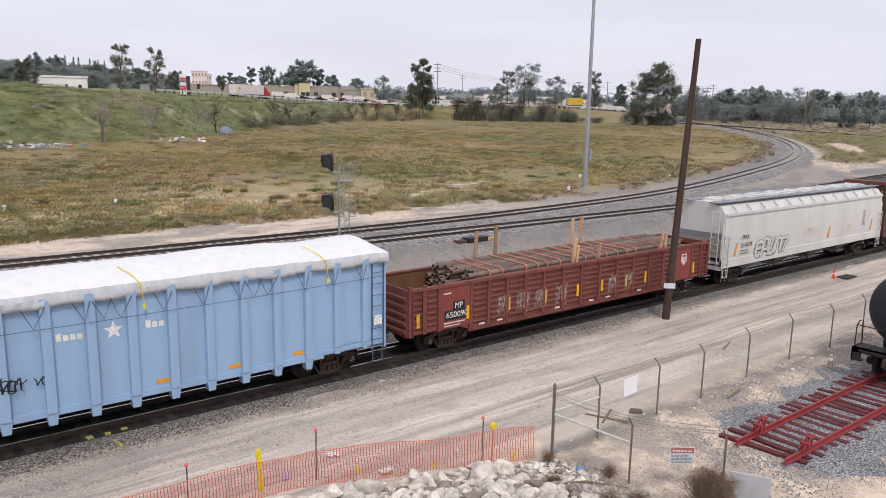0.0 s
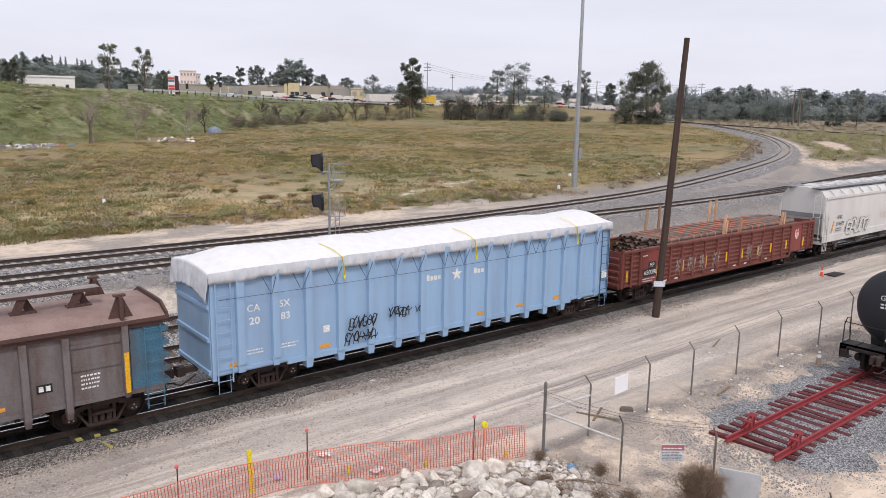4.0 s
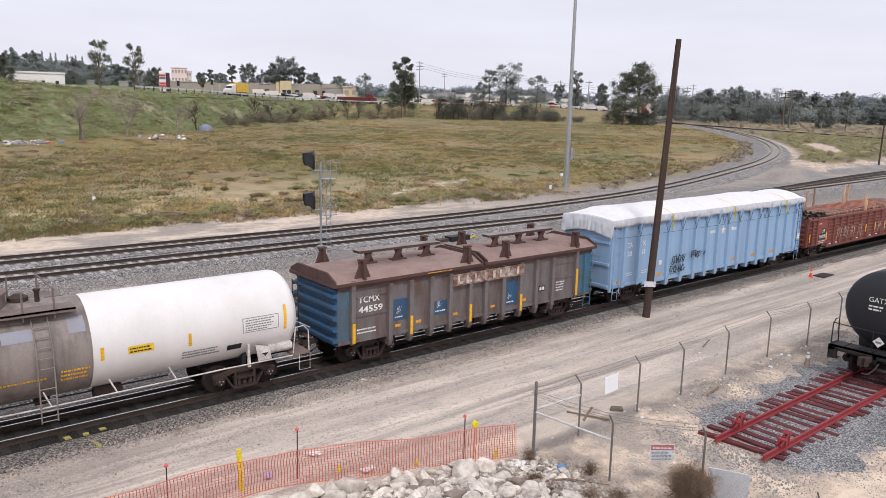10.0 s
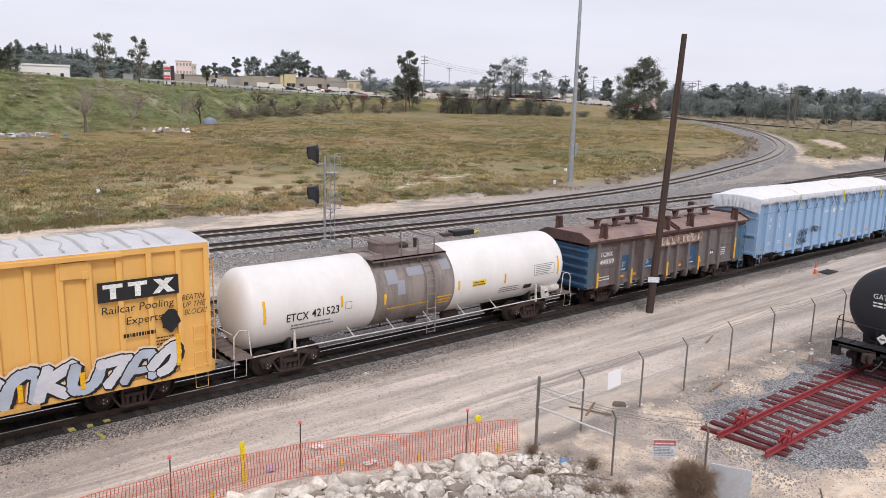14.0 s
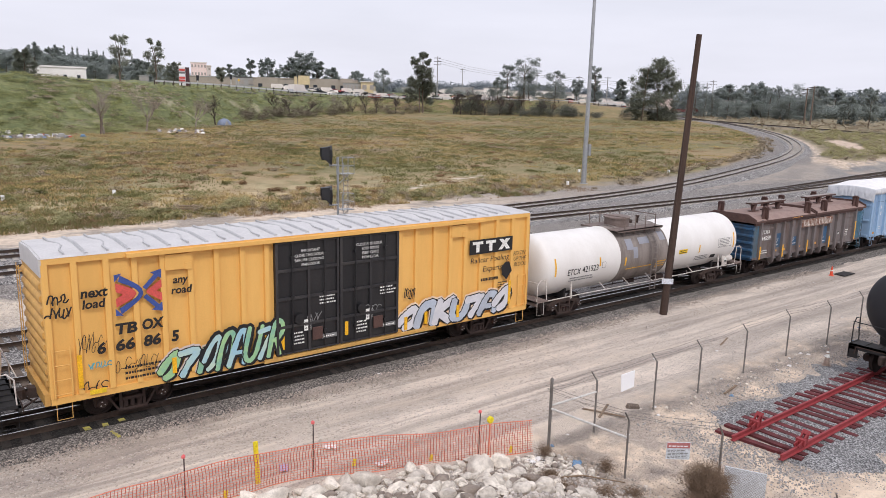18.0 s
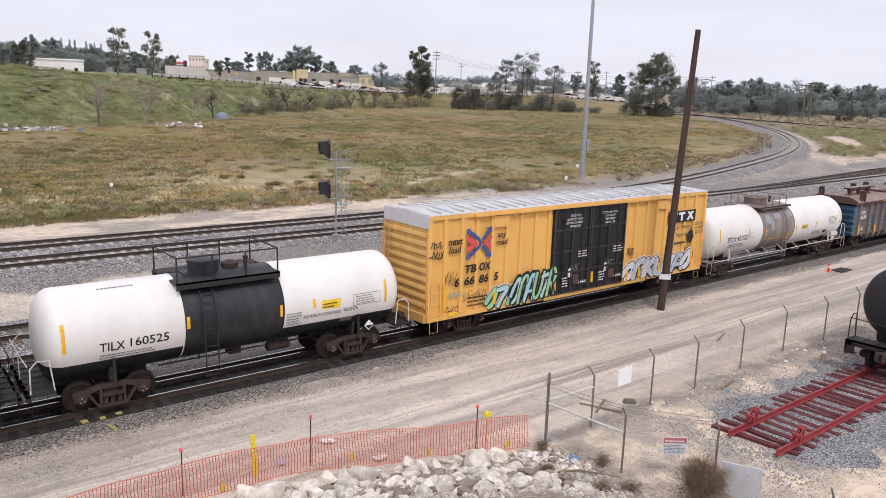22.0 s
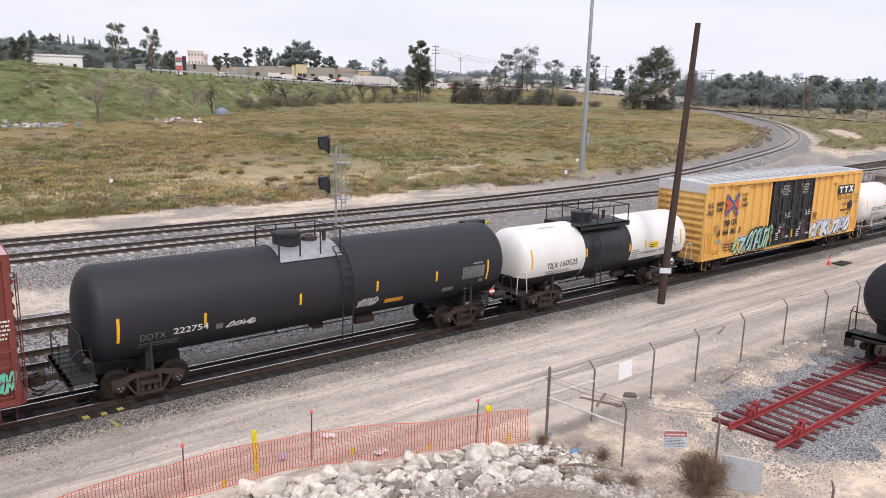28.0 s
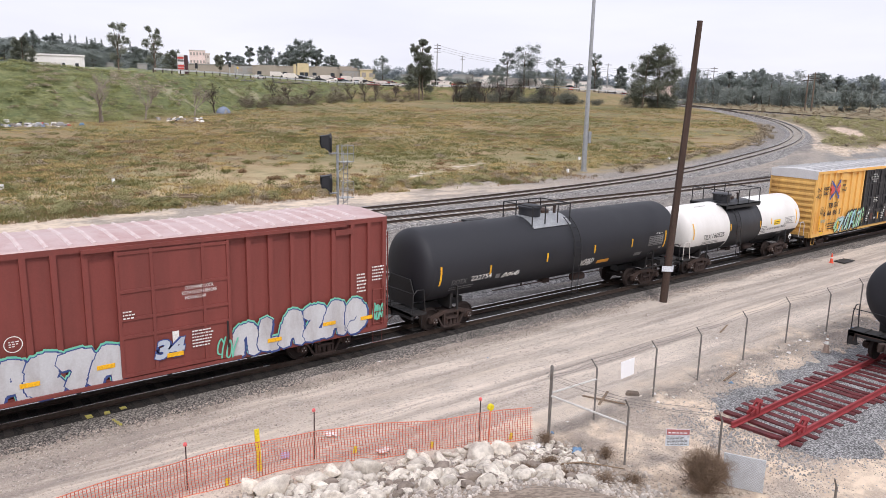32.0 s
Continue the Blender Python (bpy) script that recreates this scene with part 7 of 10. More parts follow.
for e, d in ((0.0, 1), (L, -1)):
    part("slope_sheet", Shape().hexa([(e + d * 0.8, -1.45, 2.75), (e + d * 0.8, 1.45, 2.75), (e + d * 2.9, 1.45, 1.1), (e + d * 2.9, -1.45, 1.1), (e + d * 0.75, -1.45, 2.85), (e + d * 0.75, 1.45, 2.85), (e + d * 2.95, 1.45, 1.2), (e + d * 2.95, -1.45, 1.2)]), M["hopper_grey"], hop)
    part("end_band", Shape().box(min(e + d * .12, e + d * .14), max(e + d * .12, e + d * .14), -1.5, 1.5, 2.75, 3.05), M["hopper_grey"], hop)
    part("end_sill", Shape().box(min(e, e + d * 0.2), max(e, e + d * 0.2), -1.5, 1.5, 1.0, 1.3).box(min(e, e + d * 1.0), max(e, e + d * 1.0), -1.5, 1.5, 1.24, 1.3), M["hopper_white"], hop)
    for y in (-1.5, 1.5):
        part("end_post", Shape().box(min(e, e + d * 0.12), max(e, e + d * 0.12), y - 0.05, y + 0.05, 1.2, 3.6), M["hopper_white"], hop)
        part("end_gusset", Shape().prism([(e + d * 0.12, 1.6), (e + d * 0.12, 3.2), (e + d * 0.55, 2.6), (e + d * 1.1, 1.6)], 1, y - 0.02, y + 0.02), M["hopper_white"], hop)
    ladder(hop, M["hopper_white"], *sorted((e + d * 0.1, e + d * 0.55)), -1.58, 0.55, 3.0, 7)
    stirrup(hop, M["hopper_white"], e + d * 0.32, -1.56, 0.4, 1.1)
    end_ladder(hop, M["hopper_white"], e, -1.35, -0.9, 1.3, 4.4, 9, -d * 0.15)
for x in (3.9, 8.2, 12.4, 16.5):
    hp = Shape().hexa([(x - 0.5, -0.5, 0.45), (x + 0.5, -0.5, 0.45), (x + 0.5, 0.5, 0.45), (x - 0.5, 0.5, 0.45), (x - 1.5, -1.4, 1.3), (x + 1.5, -1.4, 1.3), (x + 1.5, 1.4, 1.3), (x - 1.5, 1.4, 1.3)])
    hp.box(x - 0.55, x + 0.55, -0.7, 0.7, 0.32, 0.48)
    part("hopper_chute", hp, M["grey_band"], hop)
write(hop, "FPAX", 1.95, 2.60, 0.26, -1.60, "black_mark", width=0.75)
write(hop, "214479", 1.85, 2.15, 0.26, -1.60, "black_mark", width=1.2)
small_print(hop, 1.8, 1.75, 0.9, 0.3, 2, -1.60, "grey_mark", seed=51)
small_print(hop, 17.3, 2.2, 0.5, 1.1, 6, -1.60, "grey_mark", seed=52)
throw_up(hop, 53, ("E", "A", "U", "arch", "7"), 3.3, 1.35, 3.7, 1.2, -1.61, "hopper_white", "black_mark", "hopper_white", 0.2, 0.03, 0.2, "black outline sprayed lettering", None, 0.1, 1.3)
scrawl(hop, 54, 9.0, 2.1, 2.2, 0.7, -1.60, "spray_haze_white", 9, 0.03)
scrawl(hop, 55, 14.4, 1.7, 1.5, 0.9, -1.60, "spray_haze_white", 8, 0.03)
for x in (1.2, 12.3, 18.6):
    part("reflector", Shape().prism([(x, 1.75), (x + 0.14, 1.75), (x + 0.34, 2.5), (x + 0.2, 2.5)], 1, -1.605, -1.59), M["orange_mark"], hop)
part("centre_sill", Shape().box(0.2, L - 0.2, -0.2, 0.2, 0.72, 1.0), M["black_steel"], hop)
couplers(hop, L)
truck(hop, 2.1), truck(hop, L - 2.1)

# --- dark bulkhead flat car ahead
flat = car("bulkhead_flat_car", "dark brown high-ended flat car", 115.9)
part("deck", Shape().box(0, 18, -1.5, 1.5, 0.95, 1.25), M["rust_dark"], flat, bevel=0.02)
part("bulkhead", Shape().box(0.0, 0.35, -1.5, 1.5, 1.25, 4.75).box(-0.06, 0.0, -1.4, -1.2, 1.25, 4.75).box(-0.06, 0.0, 1.2, 1.4, 1.25, 4.75).box(-0.06, 0.0, -0.1, 0.1, 1.25, 4.75), M["rust_dark"], flat, bevel=0.02)
part("bulkhead_cap", Shape().box(-0.12, 0.6, -1.58, 1.58, 4.75, 5.0), M["red_paint"], flat, bevel=0.02)
part("centre_beam", Shape().box(0.35, 17.6, -0.25, 0.25, 1.25, 4.8).box(0.35, 17.6, -0.7, 0.7, 4.8, 4.95), M["black_steel"], flat)
part("side_post", Shape().box(0.35, 1.0, -1.5, -1.42, 1.25, 4.7), M["rust_dark"], flat)
couplers(flat, 18)
truck(flat, 2.0), truck(flat, 16.0)

# --- red boxcar
rbox = boxcar("boxcar", "brick-red ribbed boxcar with sliding door and pale graffiti", -51.4, 18.5, 5.06, "red_box", "red_box", "red_roof",
              [0.9, 1.75, 2.6, 3.4, 4.2, 5.05, 5.9, 6.75, 7.5, 8.3], [13.2, 13.95, 14.75, 15.52, 16.33, 17.1, 17.8], (9.05, 12.55), 0.76)
YR = -1.585
door = part("door", Shape().box(9.08, 12.5, -1.62, -1.5, 0.98, 4.85), M["red_box"], rbox, "sliding steel door")
for z in (1.0, 2.2, 2.75, 3.6, 4.75):
    part("door_rib", Shape().box(9.08, 12.5, -1.66, -1.615, z - 0.05, z + 0.05), M["red_box"], door, bevel=0.008)
for x in (9.12, 10.1, 11.65, 12.46):
    part("door_stile", Shape().box(x - 0.05, x + 0.05, -1.665, -1.615, 0.98, 4.85), M["red_box"], door, bevel=0.008)
part("door_rail", Shape().box(8.2, 16.8, -1.68, -1.56, 4.86, 4.97), M["red_box"], rbox)
part("door_track", Shape().box(5.0, 12.8, -1.68, -1.56, 0.82, 0.92), M["red_box"], rbox)
part("door_handle", Shape().bar((12.35, -1.70, 1.3), (12.35, -1.70, 2.2), 0.04), M["black_steel"], door)
part("hatch", Shape().box(16.4, 17.1, -1.60, -1.5, 4.55, 4.75), M["red_box"], rbox)
for k, t in enumerate(("CLOSE AND LOCK", "BOTH DOORS BEFORE", "MOVING CAR")):
    write(rbox, t, 10.95 + 0.1 * (k != 1), 3.42 - 0.16 * k, 0.11, -1.67, width=(0.9, 1.1, 0.65)[k])
small_print(rbox, 17.25, 2.35, 0.4, 0.75, 6, YR, seed=61)
small_print(rbox, 17.9, 2.7, 0.5, 0.6, 5, YR, seed=62)
small_print(rbox, 9.2, 2.75, 0.3, 0.3, 3, -1.67, seed=63)
small_print(rbox, 11.2, 1.5, 0.7, 0.6, 6, -1.67, seed=64)
part("placard", Shape().box(10.6, 10.8, -1.67, -1.66, 1.75, 2.15), M["white_mark"], rbox)
ring_mark = [(6.35 + r * math.cos(a), YR - 0.006, 2.55 + r * math.sin(a)) for r in (0.21, 0.235) for a in [2 * math.pi * k / 24 for k in range(24)]]
part("round_mark", Shape().add(ring_mark, [(k, (k + 1) % 24, 24 + (k + 1) % 24, 24 + k) for k in range(24)]), M["white_mark"], rbox)
small_print(rbox, 6.24, 2.46, 0.22, 0.2, 3, YR, seed=69)
throw_up(rbox, 65, ("7", "A", "E", "7", "A"), 4.9, 0.78, 4.2, 1.42, YR, "spray_block", "spray_navy", "spray_mint", 0.40, 0.045, 0.05, "pale sprayed lettering with blue edges", None, 0.05, 1.35)
throw_up(rbox, 66, ("arch", "L", "A", "Z", "A", "D"), 12.55, 0.78, 5.05, 1.40, YR, "spray_block", "spray_navy", "spray_mint", 0.44, 0.045, 0.03, "pale sprayed lettering with blue edges and a mint halo", None, 0.10, 1.22)
part("graffiti", moved(letters("34", 0.66, 1.0, 0.13, 0.2), 10.0, -1.674, 1.3), M["spray_navy"], rbox)
part("graffiti", moved(letters("34", 0.60, 0.94, 0.05, 0.2), 10.03, -1.678, 1.33), M["spray_silver"], rbox, "silver sprayed number with blue edges")
scrawl(rbox, 70, 11.95, 0.85, 0.6, 0.8, YR - 0.08, "spray_mint", 4, 0.05)
scrawl(rbox, 68, 17.9, 1.2, 0.5, 0.7, YR, "spray_mint", 6, 0.05)
for x, z in ((6.4, 1.25), (8.4, 1.35), (10.4, 1.35), (13.75, 1.15), (15.85, 1.35), (17.4, 1.3)):
    part("reflector", Shape().box(x, x + 0.5, YR - 0.034 if not 9 < x < 12 else -1.70, YR if not 9 < x < 12 else -1.668, z, z + 0.13), M["reflector_yellow"], rbox)


# ---- the yard by the standing place ----
plain("red_track", (142, 50, 54), 0.6, second=tone(118, 44, 47), amount=0.6, scale=2, grain=0.12)
plain("red_tie", (96, 38, 42), 0.8, second=tone(58, 34, 35), amount=0.7, scale=2.5, each=0.2, bump=0.4)
plain("fence_steel", (126, 122, 118), 0.6, metal=0.4, second=tone(98, 88, 80), scale=3)
plain("brace_pale", (206, 204, 200), 0.5, second=tone(170, 166, 160), scale=4)
plain("fence_wire", (150, 148, 146), 0.55, metal=0.4, bump=0)
plain("orange_net", (230, 142, 116), 0.7, second=tone(206, 98, 72), scale=2, bump=0)
plain("stake_dark", (66, 48, 46), 0.8)
plain("flag_pink", (232, 110, 110), 0.7, bump=0)
plain("stake_yellow", (236, 214, 40), 0.6, bump=0)
plain("board_white", (240, 240, 242), 0.5, second=tone(228, 228, 232), grain=0.02, bump=0)
plain("sign_faded", (174, 104, 102), 0.6, second=tone(190, 130, 126), bump=0)
plain("sheet_grey", (214, 218, 224), 0.6, second=tone(180, 184, 190), scale=3)
plain("cone_orange", (226, 84, 54), 0.5, second=tone(190, 90, 70))
plain("cone_grey", (150, 130, 118), 0.7, second=tone(176, 160, 150))
plain("brush", (122, 102, 84), 0.95, second=tone(98, 82, 70), island=0.35, bump=0)
plain("rock", (218, 209, 197), 0.9, second=tone(146, 136, 126), amount=0.8, scale=1.3, fine=22, grain=0.14, each=0.2, bump=0.3, bump_size=0.02)
plain("rubble", (170, 160, 150), 0.9, second=tone(120, 112, 106), scale=4, island=0.3, bump=0.3)
plain("pebble", (184, 175, 167), 0.9, second=tone(136, 128, 122), scale=5, island=0.35, bump=0)
plain("pebble_dull", (164, 152, 142), 0.9, second=tone(132, 121, 112), scale=5, island=0.4, bump=0)
plain("ballast_stone", (148, 146, 145), 0.9, second=tone(122, 120, 120), scale=5, island=0.3, bump=0)
plain("wood_old", (132, 112, 92), 0.9, second=tone(92, 76, 64), streak=0.3)
plain("rubber", (46, 44, 44), 0.9)
plain("paint_yellow", (186, 176, 84), 0.9, second=tone(120, 112, 90), amount=1.0, scale=6, bump=0)
plain("litter", (220, 216, 214), 0.8, second=tone(150, 150, 160), scale=3, island=0.2, bump=0)
plain("litter_violet", (176, 166, 196), 0.7, second=tone(140, 132, 160), scale=6, bump=0)
plain("litter_blue", (110, 140, 170), 0.8)
plain("signal_black", (34, 34, 38), 0.5, second=tone(52, 52, 56))
plain("lens_dark", (20, 22, 26), 0.15, bump=0)

# red-painted stub track with wheel stops, and the parked tank car on it
SY = -13.71
siding = thing("stub_track", "red-painted stub track end with wheel stops", "railway track", kind="structure")


def loose_bed():
    """Ballast that thins out raggedly into the dirt round the stub end."""
    s, nx, ny = Shape(), 300, 34
    for i in range(nx + 1):
        x = 11.6 + 0.2 * i if i < 200 else 51.6 + 0.4 * (i - 200)
        for j in range(ny + 1):
            y = -3.4 + 6.8 * j / ny
            k = noise.noise((x * 0.7, y * 0.7, 2)) * 0.9 + noise.noise((x * 2.3, y * 2.3, 5)) * 0.5
            gone = max(ease(1.5, 3.3, abs(y) + 0.8 * k), 1 - ease(11.9, 14.6, x + 0.9 * k - 0.12 * y * y))
            s.v.append((x, SY + y, -0.212 - 0.16 * gone + 0.012 * noise.noise((x * 5, y * 5, 1))))
    s.f = [(i * (ny + 1) + j, (i + 1) * (ny + 1) + j, (i + 1) * (ny + 1) + j + 1, i * (ny + 1) + j + 1) for i in range(nx) for j in range(ny)]
    s.m = [0] * len(s.f)
    return s


part("ballast", loose_bed(), ballast_material("ballast_blue_grey", (98, 98, 99), (170, 169, 169), 20), siding)
for y in (-0.755, 0.755):
    part("rail", sweep(line(12.85, 24.0, SY), RAIL, -y), M["red_track"], siding, "red-painted rail")
    part("rail", sweep(line(24.0, 90.0, SY), RAIL, -y, bright=(7,)), [M["rail_steel"], M["rail_steel"]], siding)
    xs = 14.05 if y > 0 else 13.95
    st = Shape()
    for d in (-0.075, 0.075):
        st.prism([(xs - 0.30, -0.02), (xs + 0.05, 0.02), (xs + 0.42, 0.42), (xs + 0.34, 0.46), (xs - 0.10, 0.16), (xs - 0.34, 0.10)], 1, SY + y + d - 0.02, SY + y + d + 0.02)
    st.box(xs - 0.06, xs + 0.12, SY + y - 0.16, SY + y + 0.16, 0.0, 0.24).prism([(xs + 0.30, 0.30), (xs + 0.44, 0.42), (xs + 0.40, 0.48), (xs + 0.26, 0.36)], 1, SY + y - 0.14, SY + y + 0.14)
    st.box(xs + 0.35, xs + 0.42, SY + y - 0.08, SY + y + 0.08, -0.1, 0.40)
    st.v = [(xs + (a - xs) * 0.8, SY + y + (b - SY - y) * 0.85, c * 0.8) for a, b, c in st.v]
    part("wheel_stop", st, M["red_track"], siding, "red cast wheel stop", bevel=0.01)
rng = random.Random(77)
red_tie = Shape().box(-0.11, 0.11, -1.3, 1.3, -0.15, 0.0).box(-0.09, 0.09, -0.92, -0.6, 0, 0.02).box(-0.09, 0.09, 0.6, 0.92, 0, 0.02).mesh("tie", M["red_tie"])
dull_tie = Shape().box(-0.11, 0.11, -1.3, 1.3, -0.15, 0.0).mesh("tie", M["wood_tie"])
x, turn = 13.42, 6.0
while x < 34:
    part("tie", red_tie if x < 24 else dull_tie, None, siding, at=pose(x, SY + 0.12 + rng.uniform(-0.2, 0.2), -0.172 + rng.uniform(-0.03, 0.008), 0, 0, turn))
    x, turn = x + rng.choice((0.36, 0.48, 0.52, 0.62)), 1.5 + rng.uniform(-3.5, 3.5)

parked = thing("tank_car", "parked black tank car on the red-ended siding", "freight car", at=pose(21.9, SY, 0))
R4, Z4 = 1.47, 2.55
tank_car(parked, 16.0, 0.5, 15.6, R4, Z4, [(0.5, 6, "black_tank"), (6, 10, "black_tank"), (10, 15.6, "black_tank")], "black_steel", 8.0, 8.8, "black_steel", turning=False, pipe="none", truck_at=1.62)


def on_head(s, y0, x0=0.5, deep=0.58):
    """Carries flat marks onto the domed left end of a tank."""
    out = Shape()
    out.m, out.f = list(s.m), list(s.f)
    for a, b, c in s.v:
        q = min(0.98, math.hypot(y0 - a, c - Z4) / R4)
        q = q ** (1 / 0.75)
        out.v.append((x0 + deep * (1 - math.sqrt(1 - q * q)) - 0.014 + b, y0 - a, c))
    return out


part("lettering", on_head(moved(letters("GATX 205", 0.19, 1.15), 0, 0, 2.86), 0.46), M["white_mark"], parked)
s = Shape()
for z, w in ((2.68, (0.0, 0.12, 0.16, 0.33, 0.37, 0.5)), (2.56, (0.0, 0.13, 0.17, 0.36, 0.40, 0.44))):
    for a, b in zip(w[::2], w[1::2]):
        s.box(a, b, -0.003, 0, z, z + 0.06)
tagged(part("stencil", on_head(s, 0.44), M["white_mark"], parked), kind="stuff")
part("placard", Shape().prism([(-0.42, 1.53), (-0.22, 1.33), (-0.02, 1.53), (-0.22, 1.73)], 0, 0.0, 0.012), M["white_mark"], parked, "white diamond placard")
part("placard_print", Shape().prism([(-0.32, 1.51), (-0.30, 1.49), (-0.14, 1.49), (-0.12, 1.51), (-0.12, 1.56), (-0.32, 1.56)], 0, -0.004, -0.001), M["grey_mark"], parked)
part("step", Shape().box(0.0, 0.05, 1.15, 1.5, 0.55, 0.98).box(0.0, 0.32, 1.44, 1.5, 0.6, 0.98).box(0.0, 0.32, 1.15, 1.5, 0.52, 0.56), M["black_steel"], parked, bevel=0.01)

# chain-link fence
FENCE_Z = -0.30
run_a = [(8.05, -10.0), (10.05, -10.0), (13.05, -9.98), (15.6, -9.98), (18.85, -9.82), (22.3, -9.7), (25.3, -9.95), (28.4, -9.95), (31.5, -9.95), (34.6, -9.95), (37.7, -9.95)]
run_b = [(8.05, -10.0), (8.5, -12.42), (9.82, -14.36)]
fence = thing("chain_link_fence", "grey chain-link fence with leaning barbed-wire arms", "fence")


def post_shape(big=False):
    s = Shape().rod([(0, 0, 0), (0, 0, 2.15 if big else 1.72)], 0.045 if big else 0.03, 8)
    if big:
        s.lathe([(2.15, 0.05), (2.2, 0.05), (2.24, 0.02)], 8, 2)
    else:
        s.rod([(0, 0, 1.70), (-0.10, 0.16, 1.98)], 0.022, 6)
    return s


pa, pb = post_shape().mesh("fence_post", M["fence_steel"], 40), post_shape(True).mesh("fence_post", M["fence_steel"], 40)
for k, (x, y) in enumerate(run_a + run_b[1:] + [(10.23, -17.15)]):
    part("fence_post", pb if k == 0 else pa, None, fence, at=pose(x, y, FENCE_Z - (0.72 if y < -17 else 0), 0, 0, 0 if k < len(run_a) else 60))


def mesh_panel(a, b, z0, z1, gap=0.085, r=0.0017):
    """Crossing wires of a woven panel between two posts."""
    s = Shape()
    ax, ay, bx, by = *a, *b
    length, h = math.hypot(bx - ax, by - ay), z1 - z0
    ux, uy = (bx - ax) / length, (by - ay) / length

    def at(u, z):
        return Vector((ax + ux * u, ay + uy * u, z))
    n = int((length + h) / gap)
    for k in range(n):
        c = -h + k * gap
        for sgn in (1, -1):
            u0, u1 = (c, c + h) if sgn > 0 else (c + h, c)
            lo, hi = (max(0, min(u0, u1)), min(length, max(u0, u1)))
            if hi <= lo:
                continue
            def zz(u):
                return z0 + (u - u0) / (u1 - u0) * h
            p, q = at(lo, zz(lo)), at(hi, zz(hi))
            side = Vector((-uy, ux, 0)) * r
            up = Vector((ux, uy, -1 if sgn > 0 else 1)).normalized() * r
            s.add([p - up, p + up, q + up, q - up], [(0, 1, 2, 3)])
    return s


for run in (run_a, run_b):
    for a, b in zip(run, run[1:]):
        tagged(part("wire_mesh", mesh_panel(a, b, FENCE_Z + 0.03, FENCE_Z + 1.68, 0.085, 0.0006 if run is run_b else 0.0014), M["fence_wire"], fence, "woven wire mesh"), kind="stuff")
        for k in range(3):
            f = 0.35 + 0.3 * k
            z = FENCE_Z + 1.70 + 0.28 * f
            sag = 0.03 + 0.05 * (k == 1)
            off = Vector((-0.10 * f, 0.16 * f, 0))
            p, q = Vector((*a, z)) + off, Vector((*b, z)) + off
            part("barbed_wire", Shape().rod([p, (p + q) / 2 - Vector((0, 0, sag)), q], 0.006, 4), M["fence_steel"], fence)
part("brace_rail", Shape().rod([(8.05, -10.0, 1.08), (10.05, -10.0, 1.05)], 0.03, 6), M["brace_pale"], fence, "pale brace rail")
part("brace_rail", Shape().rod([(8.05, -10.0, 1.0), (8.5, -12.42, 0.9)], 0.03, 6), M["brace_pale"], fence, "pale brace rail")
single("notice_board", Shape().hexa([(11.12, -10.10, 0.82), (11.76, -10.10, 0.86), (11.76, -10.08, 0.86), (11.12, -10.08, 0.82), (11.07, -10.10, 1.40), (11.74, -10.10, 1.42), (11.74, -10.08, 1.42), (11.07, -10.08, 1.40)]), M["board_white"], "blank white board wired to the fence", "sign", bevel=0.01)


def plate_on(name, a, b, z0, z1, mat, label, category, lift=0.03):
    ux, uy = b[0] - a[0], b[1] - a[1]
    k = math.hypot(ux, uy)
    ob = thing(name, label, category, at=pose(a[0] + uy / k * lift * -1, a[1] + ux / k * lift, 0, 0, 0, math.degrees(math.atan2(uy, ux))))
    part("plate", Shape().box(0, k, -0.01, 0.01, z0, z1), M[mat], ob)
    return ob, k


sg, k = plate_on("warning_sign", (9.02, -13.18), (9.38, -13.69), 0.5, 0.98, "sheet_grey", "white warning sign with a red heading on the fence", "sign", lift=-0.04)
sg.matrix_basis = pose(9.02, -13.28, 0, 0, 0, -38)
part("heading", Shape().box(0.01, k - 0.01, -0.018, -0.008, 0.82, 0.97), M["sign_faded"], sg)
small_print(sg, 0.05, 0.85, k * 0.75, 0.07, 1, -0.02, "board_white", seed=80)
small_print(sg, 0.04, 0.53, k * 0.8, 0.25, 6, -0.012, "grey_mark", seed=81)
sp = thing("fence_panel", "loose grey sheet wired behind the mesh", "panel", at=pose(9.75, -14.55, 0, 0, 0, -62))
part("sheet", Shape().box(0, 1.0, -0.012, 0.012, -0.28, 0.62), M["sheet_grey"], sp)
tagged(part("sheet_mesh", moved(mesh_panel((0, 0), (1.0, 0), -0.28, 0.62, 0.07, 0.003), 0, -0.03), M["fence_wire"], sp), kind="stuff")


